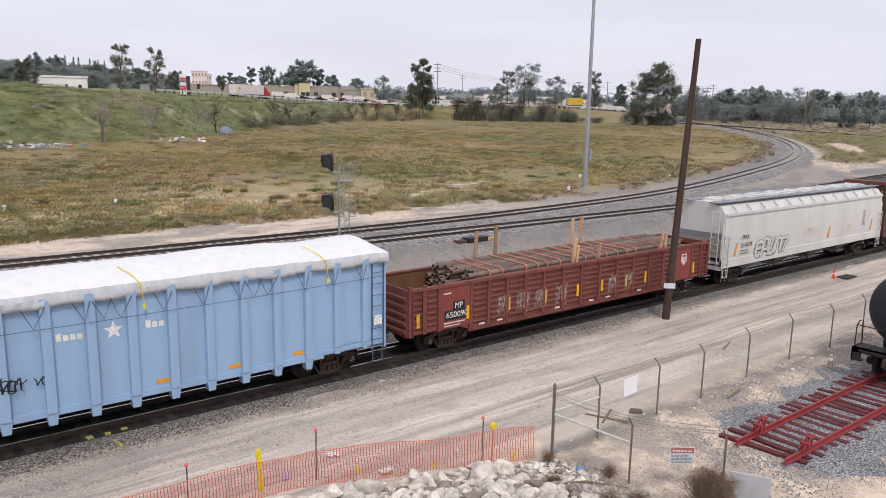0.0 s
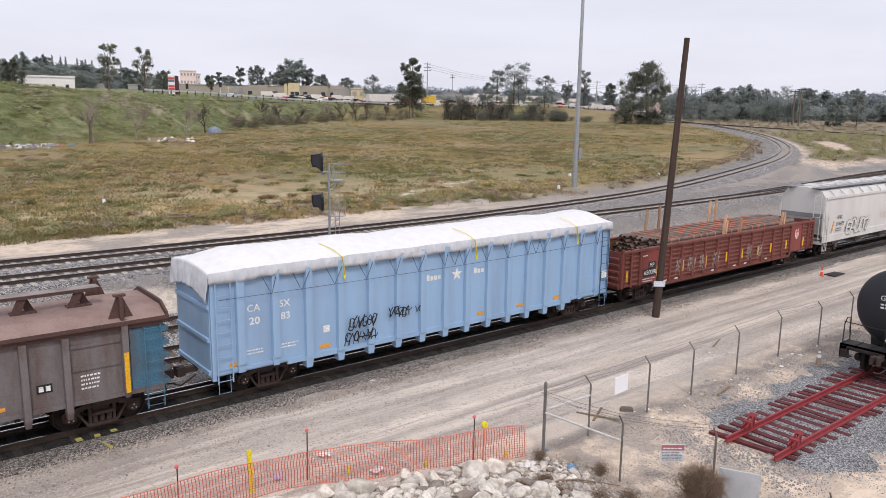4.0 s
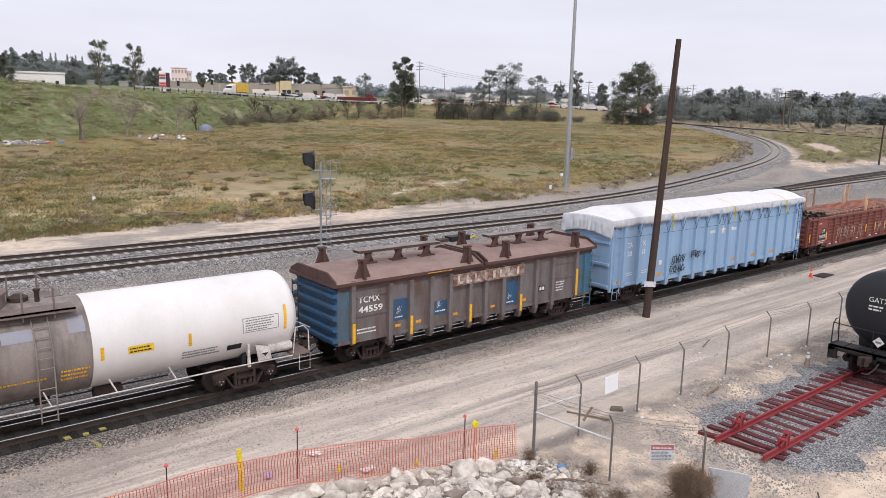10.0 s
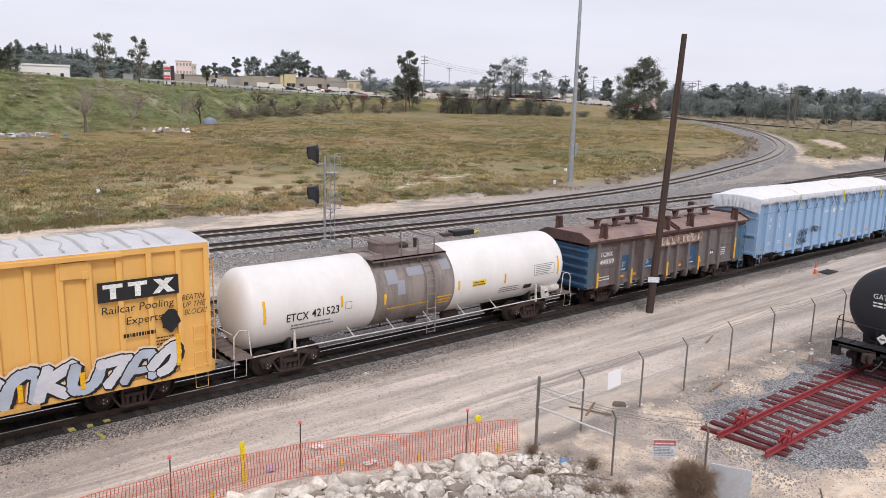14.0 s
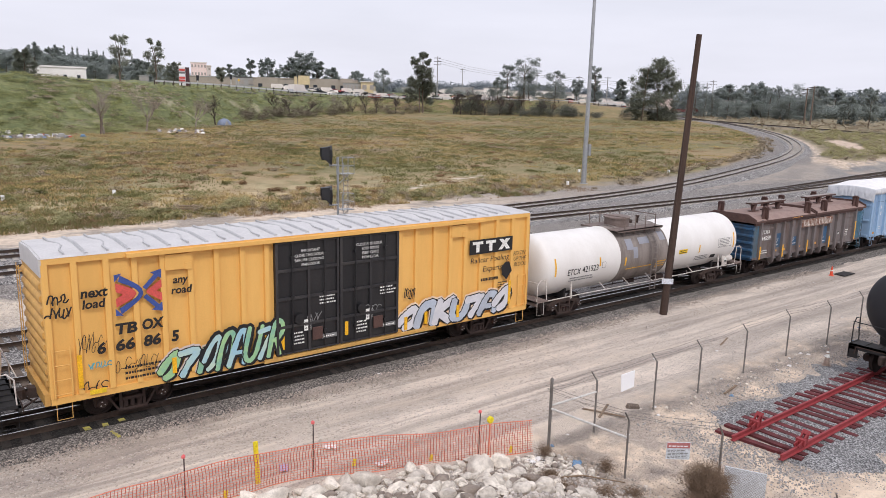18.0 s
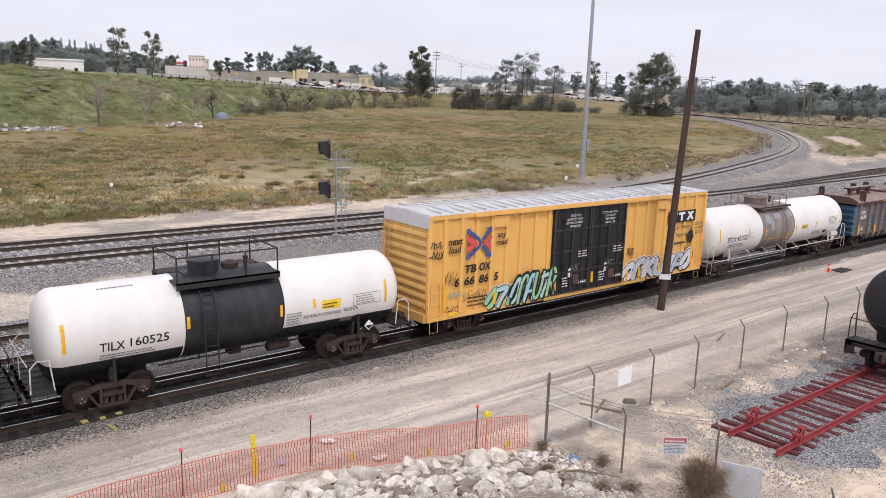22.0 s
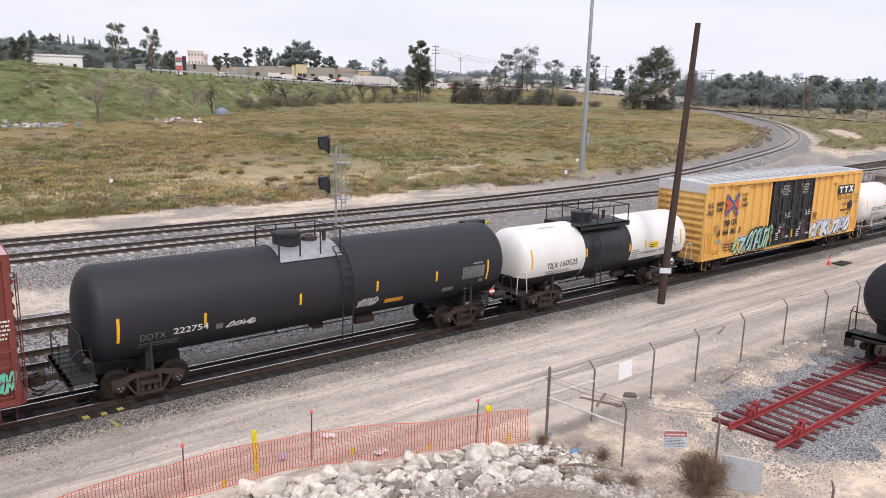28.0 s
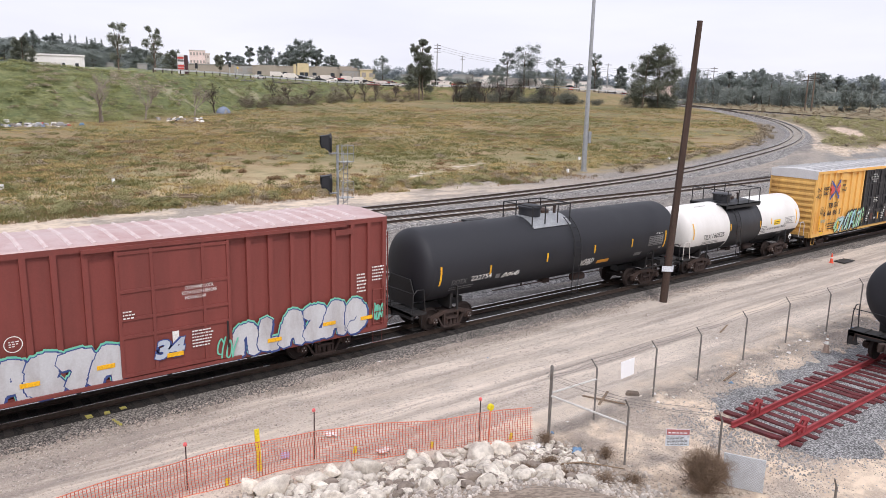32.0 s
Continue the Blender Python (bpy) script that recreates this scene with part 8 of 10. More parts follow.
# orange netting on thin stakes
def netting():
    path = [(-9.0, -7.5), (-4.6, -7.15), (-1.45, -7.05), (1.85, -7.5), (4.0, -8.45), (6.05, -9.25), (7.65, -9.78)]
    pts = []
    for a, b in zip(path, path[1:]):
        n = int(math.hypot(b[0] - a[0], b[1] - a[1]) / 0.08)
        pts += [(a[0] + (b[0] - a[0]) * k / n, a[1] + (b[1] - a[1]) * k / n) for k in range(n)]
    rows = 15

    def at(i, j):
        x, y = pts[i]
        lean = 0.05 * noise.noise((x * 0.9, j * 0.12, 4)) + 0.14 * (1 - j / (rows - 1)) * (0.4 + noise.noise((x * 0.5, 0, 9)))
        top = 0.96 + 0.06 * noise.noise((x * 0.55, 0, 2)) - 0.05 * math.sin(x * 0.95) ** 2
        return Vector((x + 0.03 * noise.noise((x * 1.5, j * 0.25, 1)), y - lean, -0.26 + top * j / (rows - 1)))
    spans, per = [], len(pts) // 7 + 1
    for first in range(0, len(pts) - 1, per):
        s = Shape()
        for i in range(first, min(first + per, len(pts) - 1)):
            for j in range(rows):
                a, b = at(i, j), at(i + 1, j)
                w = 0.014 if j in (0, rows - 1) else 0.0075
                s.paint(0).add([a - Vector((0, 0, w)), b - Vector((0, 0, w)), b + Vector((0, 0, w)), a + Vector((0, 0, w))], [(0, 1, 2, 3)])
                if j < rows - 1:
                    c = at(i, j + 1)
                    d = (b - a).normalized() * 0.0085
                    o = Vector((0, -0.004, 0))
                    s.paint(1).add([a - d + o, a + d + o, c + d + o, c - d + o], [(0, 1, 2, 3)])
        spans.append(s)
    return spans


plain("orange_strand", (182, 92, 76), 0.7, second=tone(160, 78, 62), scale=2, bump=0)
net = thing("safety_netting", "sagging orange plastic safety netting", "fence")
for span in netting():
    tagged(part("net", span, [M["orange_net"], M["orange_strand"]], net), kind="stuff")
for k, (x, y, h) in enumerate(((-1.47, -6.85, 1.25), (1.83, -7.28, 1.45), (6.05, -9.2, 1.4))):
    st = thing("survey_stake", "thin dark stake with a pink tip beside the netting", "stake", "survey stakes", at=pose(x, y, -0.3))
    part("shaft", Shape().rod([(0, 0, 0), (0.01, 0, h)], 0.016, 6), M["stake_dark"], st)
    part("tip", Shape().lathe([(h - 0.03, 0.045), (h + 0.02, 0.05), (h + 0.05, 0.03)], 8, 2), M["flag_pink"], st)
single("marker_stake", Shape().hexa([(0.31, -7.03, -0.3), (0.43, -7.03, -0.3), (0.43, -6.99, -0.3), (0.31, -6.99, -0.3), (0.26, -7.03, 0.92), (0.38, -7.03, 0.92), (0.38, -6.99, 0.92), (0.26, -6.99, 0.92)]), M["stake_yellow"], "flat yellow marker stake", "stake")
op = thing("valve_marker", "orange post with a yellow disc in the netting", "post", at=pose(6.42, -9.2, -0.3))
part("post", Shape().rod([(0, 0, 0), (0.03, 0, 1.0)], 0.022, 8), M["orange_net"], op)
part("disc", Shape().lathe([(-0.05, 0.06), (-0.04, 0.10), (0.04, 0.10), (0.05, 0.06)], 14, 1, (0.03, 0, 1.06)), M["lash_yellow"], op)


# rocks
def rock_mesh(seed, lumps=0.28):
    bm = bmesh.new()
    bmesh.ops.create_icosphere(bm, subdivisions=3, radius=1.0)
    rng = random.Random(seed)
    off = Vector((rng.uniform(0, 50), rng.uniform(0, 50), rng.uniform(0, 50)))
    cuts = [Vector((rng.uniform(-1, 1), rng.uniform(-1, 1), rng.uniform(-0.5, 1))).normalized() for _ in range(9)]
    for v in bm.verts:
        p = v.co.copy()
        k = 1 + lumps * noise.noise(p * 0.9 + off) + 0.12 * noise.noise(p * 2.4 + off) + 0.04 * noise.noise(p * 6 + off)
        p *= k
        for c in cuts:                                        # flat broken faces
            d = p.dot(c) - 0.66
            if d > 0:
                p -= c * d * 0.95
        v.co = (p.x * 1.15, p.y * 0.95, p.z * 0.75)
    me = bpy.data.meshes.new("rock")
    bm.to_mesh(me)
    bm.free()
    me.materials.append(M["rock"])
    me.polygons.foreach_set("use_smooth", [True] * len(me.polygons))
    me.set_sharp_from_angle(angle=radians(28))
    return me


plain("rock_dark", (140, 128, 118), 0.9, second=tone(104, 94, 86), amount=0.8, scale=1.6, fine=26, grain=0.14, each=0.15, bump=0.3, bump_size=0.02)
ROCKS = [rock_mesh(k) for k in range(11)]
for k in (9, 10):
    ROCKS[k].materials[0] = M["rock_dark"]
rng = random.Random(5)
placed = []
tries = 0
placed += [(5.35, -10.05, 0.44), (6.2, -9.95, 0.32), (5.9, -9.7, 0.27), (2.6, -8.75, 0.38), (0.15, -8.25, 0.42), (1.25, -8.5, 0.34), (2.1, -8.55, 0.3)]
while len(placed) < 296 and tries < 40000:
    tries += 1
    x = rng.uniform(-2.2, 8.0)
    rim = -7.75 - 0.27 * x if x < 6.2 else -9.45 - 0.55 * (x - 6.2)
    deep = rng.uniform(0, 1) ** 0.9 * (3.4 if x < 3 else 3.9 if x < 6.5 else 1.6)
    y = rim - deep
    size = rng.choice((0.11, 0.13, 0.16, 0.19, 0.22, 0.25, 0.29)) * (1.0 if x < 6.4 else 0.5)
    if x < -0.2:
        size *= 0.9
        if y > -8.6:
            continue
    if all((x - a) ** 2 + (y - b) ** 2 > ((size + c) * 0.74) ** 2 for a, b, c in placed):
        placed.append((x, y, size))
for x, y, size in placed:
    ob = new("rock", ROCKS[rng.randrange(9) if size > 0.26 or rng.random() < 0.86 else rng.choice((9, 10))])
    ob.matrix_basis = pose(x, y, land(x, y) + size * 0.42, rng.uniform(-25, 25), rng.uniform(-25, 25), rng.uniform(0, 360)) @ Matrix.Diagonal((size * rng.uniform(0.9, 1.3), size, size * rng.uniform(0.8, 1.1), 1))
    tagged(ob, "pale grey broken boulder on the bank", "rock", "boulders on the bank")
single("sprayed_rock", ROCKS[2], None, "boulder sprayed with yellow paint", "rock", at=pose(1.75, -8.35, land(1.75, -8.35) + 0.16, 8, 5, 40) @ Matrix.Diagonal((0.24, 0.3, 0.26, 1)))


def scatter(name, label, category, count, region, size, mat, seed, parent=None):
    """Many small stones in one mesh, each a low lump resting on the ground."""
    rng, s = random.Random(seed), Shape()
    for _ in range(count):
        x, y = region(rng)
        r = size * rng.uniform(0.4, 1.2)
        z = land(x, y)
        ring = [(x + r * rng.uniform(0.7, 1.1) * math.cos(a), y + r * rng.uniform(0.7, 1.1) * math.sin(a)) for a in (0.2, 1.4, 2.7, 3.9, 5.2)]
        s.add([(a, b, z - r * 0.2) for a, b in ring] + [(x + (a - x) * 0.55, y + (b - y) * 0.55, z + r * rng.uniform(0.5, 0.9)) for a, b in ring],
              [(k, (k + 1) % 5, 5 + (k + 1) % 5, 5 + k) for k in range(5)] + [(5, 6, 7, 8, 9)])
    ob = single(name, s, mat, label, category, kind="stuff")
    return ob


scatter("gravel", "loose gravel by the fence and the stub track", "gravel", 20000, lambda r: (r.uniform(7, 26), r.uniform(-18.5, -10.1)), 0.024, M["pebble_dull"], 1)
scatter("gravel", "loose grey ballast stones round the stub track", "gravel", 15000, lambda r: (11.4 + 17 * r.random() ** 0.9, SY + r.gauss(0, 1.5)), 0.036, M["ballast_stone"], 9)
scatter("gravel", "loose gravel along the near track", "gravel", 14000, lambda r: (r.uniform(-10, 40), -1.5 - abs(r.gauss(0, 0.9))), 0.035, M["pebble_dull"], 2)
scatter("gravel", "scattered stones on the dirt road", "gravel", 9000, lambda r: (r.uniform(-10, 40), r.uniform(-9.5, -2)), 0.022, M["pebble"], 3)
scatter("rubble", "small pale stones between the boulders", "rubble", 2600, lambda r: (lambda x: (x, -8.0 - 0.27 * x - 4.6 * r.random()))(r.uniform(-3.5, 8.0)), 0.085, M["pebble"], 16)
scatter("rubble", "broken stones and litter below the fence", "rubble", 150, lambda r: (r.uniform(13, 30), -10.1 + r.gauss(0, 0.35)), 0.06, M["rubble"], 4)
scatter("rubble", "small broken stones beside the boulders", "rubble", 340, lambda r: (lambda x: (x, r.uniform(-13.6, -9.9) - 0.3 * (x - 6)))(r.uniform(5.6, 8.6)), 0.08, M["rubble"], 6)


def dry_bush(x, y, w, h, count, seed, mat, label):
    """A round tangle of thin broken twigs on a few stems."""
    rng, s = random.Random(seed), Shape()
    for k in range(count):
        d = Vector((rng.gauss(0, 1), rng.gauss(0, 1), rng.gauss(0, 1) + 0.3)).normalized()
        r = rng.random() ** 0.6 * (0.85 + 0.7 * noise.noise(d * 1.9 + Vector((seed, 0, 0))))
        c = Vector((d.x * w * 0.5 * r, d.y * w * 0.5 * r, max(0.03, h * 0.5 + d.z * h * 0.5 * r)))
        c += Vector((0.12 * w, 0, 0)) * rng.choice((-1, 0, 1))
        e = (d + Vector((rng.gauss(0, 0.6), rng.gauss(0, 0.6), rng.gauss(0, 0.5)))).normalized() * rng.uniform(0.03, 0.13)
        bend_v = Vector((rng.gauss(0, 0.03), rng.gauss(0, 0.03), rng.gauss(0, 0.03)))
        s.rod([c - e, c + bend_v, c + e], 0.0035, 3, 0.0015)
        if k % 25 == 0:
            s.rod([(0, 0, 0), c * 0.5, c], 0.012, 4, 0.004)
    return single("dry_bush", s, M[mat], label, "bush", at=pose(x, y, land(x, y)))


dry_bush(9.0, -14.55, 1.35, 1.10, 9000, 3, "brush", "dead brown tumbleweed bush at the fence")
dry_bush(8.35, -11.9, 0.5, 0.4, 350, 4, "brush", "small dead bush by the gate post")
for k, (x, y, w) in enumerate(((6.2, -12.3, 0.9), (7.1, -12.9, 0.8), (5.4, -11.7, 0.7), (7.9, -13.2, 0.7), (6.7, -11.4, 0.5))):
    dry_bush(x, y, w, 0.2, 300, 60 + k, "brush", "flattened heap of dead twigs among the stones")
for k, (a, b) in enumerate((((6.6, -11.3, -0.2), (8.3, -12.6, -0.25)), ((5.9, -12.2, -0.15), (7.4, -12.8, -0.22)))):
    single("dead_branch", Shape().rod([a, ((a[0] + b[0]) / 2, (a[1] + b[1]) / 2 + 0.12, -0.12), b], 0.035, 6, 0.012), M["wood_old"], "bare dead branch lying among the stones", "branch")
dry_bush(7.6, -10.3, 0.5, 0.4, 350, 5, "brush", "small dead bush by the gate post")


def cone(x, y, z, h, mat, label, tilt=0):
    ob = thing("traffic_cone", label, "cone", at=pose(x, y, z, tilt, 0, 20))
    part("base", Shape().box(-0.22 * h, 0.22 * h, -0.22 * h, 0.22 * h, 0, 0.04), M[mat], ob)
    part("cone", Shape().lathe([(0.03, 0.17 * h), (h * 0.96, 0.035), (h, 0.03)], 16, 2), M[mat], ob, smooth=40)
    part("band", Shape().lathe([(h * 0.5, 0.115 * h), (h * 0.51, 0.12 * h), (h * 0.68, 0.09 * h), (h * 0.69, 0.08 * h)], 16, 2), M["white_mark"], ob)
    part("band", Shape().lathe([(h * 0.76, 0.075 * h), (h * 0.77, 0.08 * h), (h * 0.86, 0.065 * h), (h * 0.87, 0.05 * h)], 16, 2), M["white_mark"], ob)


cone(22.5, -11.25, -0.28, 0.72, "cone_grey", "dirty faded traffic cone beside the siding")
cone(39.7, -3.5, -0.28, 0.6, "cone_orange", "orange traffic cone on the roadside")
single("rubber_sheet", Shape().box(40.2, 41.6, -4.1, -3.4, -0.27, -0.22), M["rubber"], "flat black rubber scrap beside the cone", "debris", bevel=0.02)
single("timber_block", Shape().hexa([(-0.24, -0.10, 0), (0.24, -0.12, 0), (0.26, 0.10, 0), (-0.22, 0.09, 0), (-0.20, -0.06, 0.13), (0.22, -0.09, 0.10), (0.20, 0.07, 0.14), (-0.16, 0.06, 0.16)]), M["wood_tie"], "dark split timber block lying on the road edge", "timber", bevel=0.02, at=pose(12.6, -9.47, -0.29, 0, 0, -38))
for a, b in (((11.1, -8.6, -0.24), (11.7, -9.9, -0.22)), ((11.0, -9.4, -0.24), (11.65, -9.2, -0.02)), ((16.3, -10.6, -0.25), (17.4, -10.4, -0.24)), ((21.2, -7.4, -0.25), (22.4, -7.0, -0.25))):
    single("plank", Shape().bar(a, b, 0.075, 0.03), M["wood_old"], "weathered plank lying on the dirt", "plank")
rng = random.Random(31)
for k in range(46):
    x, y = rng.choice(((rng.uniform(8, 32), -10.3 + rng.gauss(0, 0.5)), (rng.uniform(-5, 8), -8.3 - 0.25 * rng.uniform(0, 5)), (rng.uniform(0, 45), rng.uniform(-9, -2)), (rng.uniform(22, 27), rng.uniform(-10.8, -9.9))))
    w = rng.uniform(0.03, 0.07) if y > -9.5 else rng.uniform(0.04, 0.09)
    s = Shape().hexa([(-w, -w * .7, 0), (w, -w * .8, 0), (w * .8, w * .7, 0), (-w * .9, w * .6, 0), (-w * .5, -w * .3, w * .6), (w * .4, -w * .5, w * .4), (w * .3, w * .4, w * .7), (-w * .5, w * .2, w * .3)])
    single("litter", s, M["litter_blue"] if k % 9 == 0 else M["litter"], "crumpled scrap of litter on the ground", "litter", "litter", at=pose(x, y, land(x, y) + 0.01, 0, 0, rng.uniform(0, 360)))
for x, y, w, d, r in ((-2.45, -1.22, 0.09, 0.26, 4), (-1.95, -1.25, 0.08, 0.22, -5), (-1.46, -1.16, 0.09, 0.2, 3)):
    part("paint_mark", Shape().box(-w, w, -d / 2, d / 2, 0, 0.012), M["paint_yellow"], near_track, "yellow paint on a tie end", at=pose(x, y, -0.178, 0, 0, r))
s = Shape()
for k in range(5):
    s.box(-1.96 + 0.03 * k, -1.88 + 0.03 * k, -1.62 - 0.14 * k, -1.50 - 0.14 * k, -0.27, -0.225)
single("paint_line", s, M["paint_yellow"], "sprayed yellow line on the gravel", "paint mark")

for x, y, w, mt, name in ((7.15, -10.35, 0.22, "litter", "plastic_sheet"), (7.4, -10.6, 0.2, "rubber", "plastic_sheet"), (8.0, -11.15, 0.2, "litter_blue", "blue_rag"), (3.6, -8.0, 0.2, "litter", "plastic_sheet"), (1.25, -6.7, 0.2, "litter_violet", "plastic_sheet"), (2.9, -6.3, 0.2, "litter", "plastic_sheet")):
    rag = Shape()
    n = 9
    for i in range(n):
        for j in range(n):
            a, b = -1 + 2 * i / (n - 1), -1 + 2 * j / (n - 1)
            rag.v.append((a * w * (1 + 0.3 * noise.noise((b * 2, x, 0))), b * w * 0.6 * (1 + 0.3 * noise.noise((a * 2, y, 1))), 0.02 + 0.10 * abs(noise.noise((a * 2.2 + x, b * 2.2 + y, 2)))))
    rag.f = [(i * n + j, (i + 1) * n + j, (i + 1) * n + j + 1, i * n + j + 1) for i in range(n - 1) for j in range(n - 1)]
    rag.m = [0] * len(rag.f)
    single(name, rag, M[mt], "crumpled blue rag among the stones" if name == "blue_rag" else "crumpled plastic sheet lying on the dirt", "litter", at=pose(x, y, land(x, y) + 0.02, 0, 0, x * 50))
for x, y in ((-0.6, -7.2), (2.9, -7.6), (7.0, -9.5), (4.8, -8.6)):
    single("ribbon", Shape().hexa([(-0.05, -0.01, 0), (0.05, -0.01, 0), (0.05, 0.01, 0), (-0.05, 0.01, 0), (-0.02, -0.01, 0.22), (0.09, -0.01, 0.18), (0.09, 0.01, 0.18), (-0.02, 0.01, 0.22)]), M["lash_yellow"], "short yellow ribbon beside the netting", "ribbon", "yellow ribbons", at=pose(x, y, land(x, y)))
rng = random.Random(44)
for k in range(40):                                           # rubble and litter along the foot of the fence
    x, y, r = rng.uniform(12, 33), -10.15 + rng.gauss(0, 0.3), rng.uniform(0.04, 0.09)
    ob = new("rubble_stone", ROCKS[k % 9])
    ob.matrix_basis = pose(x, y, land(x, y) + r * 0.3, rng.uniform(-20, 20), 0, rng.uniform(0, 360)) @ Matrix.Diagonal((r, r * 0.8, r * 0.7, 1))
    tagged(ob, "small broken stone at the foot of the fence", "rock", "stones along the fence")

# leaning wooden pole
pole = thing("utility_pole", "dark leaning wooden utility pole with a small plate", "pole", at=pose(23.2, -3.05, -0.4))
top = Vector((0.32, -0.44, 13.35))
part("shaft", Shape().rod([(0, 0, 0), top * 0.5, top], 0.19, 14, 0.125), M["old_wood_pole"], pole, smooth=40)
part("number_plate", Shape().box(-0.27, 0.27, -0.235, -0.205, 1.72, 1.98), M["sheet_grey"], pole, at=pose(0.02, -0.02, 0, 0, 0, -42))
part("wire_guard", Shape().box(-0.05, 0.05, -0.2, -0.16, 4.0, 12.0), M["old_wood_pole"], pole, at=pose(-0.12, -0.08, 0, 2.0, 1.4, -42))

# tall steel mast in the field
mast = thing("steel_mast", "tall grey galvanised steel mast in the field", "mast", at=pose(58.2, 33.2, 0.95))
part("tube", Shape().rod([(0, 0, 0), (0, 0, 9), (0, 0, 26)], 0.30, 16, 0.15), M["galvanised"], mast, smooth=40)
part("cabinet", Shape().box(0.15, 0.55, -0.38, -0.1, 3.3, 4.6), M["galvanised"], mast, bevel=0.02)
part("collar", Shape().lathe([(0.0, 0.5), (0.12, 0.5), (0.13, 0.34), (0.5, 0.32)], 16, 2), M["galvanised"], mast)
for x, y in ((55.9, 33.5), (75.9, 34.3), (1.5, 43.8), (9.9, 43.9), (65.9, 40.8)):
    single("marker_post", Shape().box(-0.12, 0.12, -0.12, 0.12, 0, 0.4), M["board_white"], "short white marker post in the grass", "post", "marker posts", at=pose(x, y, land(x, y)))

# block signal with two heads
sig = thing("railway_signal", "railway signal mast with two black hooded heads", "signal", at=pose(15.72, 15.5, 0.30))
part("mast", Shape().rod([(0, 0, 0), (0, 0, 6.0)], 0.075, 10), M["galvanised"], sig, smooth=40)
part("base_box", Shape().box(-0.18, 0.18, -0.18, 0.18, 0.0, 0.9), M["galvanised"], sig, bevel=0.02)
for z in (6.12, 3.72):
    hd = Shape().prism([(-0.30, -0.50), (0.30, -0.50), (0.36, -0.2), (0.36, 0.35), (0.2, 0.54), (-0.2, 0.54), (-0.36, 0.35), (-0.36, -0.2)], 1, -0.06, 0.06)
    head = part("signal_head", hd, M["signal_black"], sig, "black signal head with deep hoods", bevel=0.015, at=pose(-0.62, -0.15, z, 0, 0, -110))
    hood = Shape()
    ring = [radians(a) for a in range(-20, 201, 20)]
    n = len(ring)
    for zz in (0.18, -0.22):
        pts = [(0.19 * math.cos(a), -0.06, zz + 0.19 * math.sin(a)) for a in ring] + [(0.19 * math.cos(a), -0.50, zz + 0.19 * math.sin(a)) for a in ring] + [(0.175 * math.cos(a), -0.06, zz + 0.175 * math.sin(a)) for a in ring] + [(0.175 * math.cos(a), -0.50, zz + 0.175 * math.sin(a)) for a in ring]
        hood.add(pts, [(k, k + 1, n + k + 1, n + k) for k in range(n - 1)] + [(2 * n + k, 3 * n + k, 3 * n + k + 1, 2 * n + k + 1) for k in range(n - 1)] + [(n + k, n + k + 1, 3 * n + k + 1, 3 * n + k) for k in range(n - 1)])
        part("lens", Shape().lathe([(-0.075, 0.14), (-0.085, 0.1), (-0.09, 0.02)], 16, 1, (0, 0, zz)), M["lens_dark"], head)
    for hx in (-0.31, 0.29):
        hood.prism([(-0.06, -0.46), (-0.06, 0.50), (-0.54, 0.44), (-0.54, -0.10)], 0, hx, hx + 0.02)
    hood.hexa([(-0.31, -0.54, 0.42), (0.31, -0.54, 0.42), (0.31, -0.06, 0.48), (-0.31, -0.06, 0.48), (-0.31, -0.54, 0.445), (0.31, -0.54, 0.445), (0.31, -0.06, 0.505), (-0.31, -0.06, 0.505)])
    part("backing", Shape().prism([(0.48 * math.cos(a), 0.60 * math.sin(a)) for a in [2 * math.pi * q / 20 for q in range(20)]], 1, 0.05, 0.075), M["signal_black"], head)
    part("hood", hood, M["signal_black"], head)
    part("arm", Shape().rod([(0, 0, z - 0.62), (-0.62, -0.1, z - 0.62), (-0.62, -0.12, z - 0.4)], 0.05, 8), M["galvanised"], sig)
for z in (4.95, 2.75):
    part("platform", Shape().box(0.1, 0.95, -0.35, 0.35, z, z + 0.04), M["galvanised"], sig)
    bars = [((x, y, z), (x, y, z + 1.0)) for y in (-0.35, 0.35) for x in (0.12, 0.5, 0.93)]
    bars += [((0.12, y, z + dz), (0.93, y, z + dz)) for y in (-0.35, 0.35) for dz in (0.5, 1.0)] + [((0.93, -0.35, z + dz), (0.93, 0.35, z + dz)) for dz in (0.5, 1.0)]
    for a, b in bars:
        part("cage_bar", Shape().rod([a, b], 0.018, 5), M["galvanised"], sig)
    part("strut", Shape().rod([(0.05, 0, z - 0.6), (0.8, 0, z)], 0.025, 5), M["galvanised"], sig)
lad = Shape()
for x in (0.62, 0.92):
    lad.rod([(x, 0.36, 0.1), (x, 0.36, 5.6)], 0.02, 5)
for k in range(18):
    lad.rod([(0.62, 0.36, 0.3 + 0.3 * k), (0.92, 0.36, 0.3 + 0.3 * k)], 0.014, 4)
part("ladder", lad, M["galvanised"], sig)

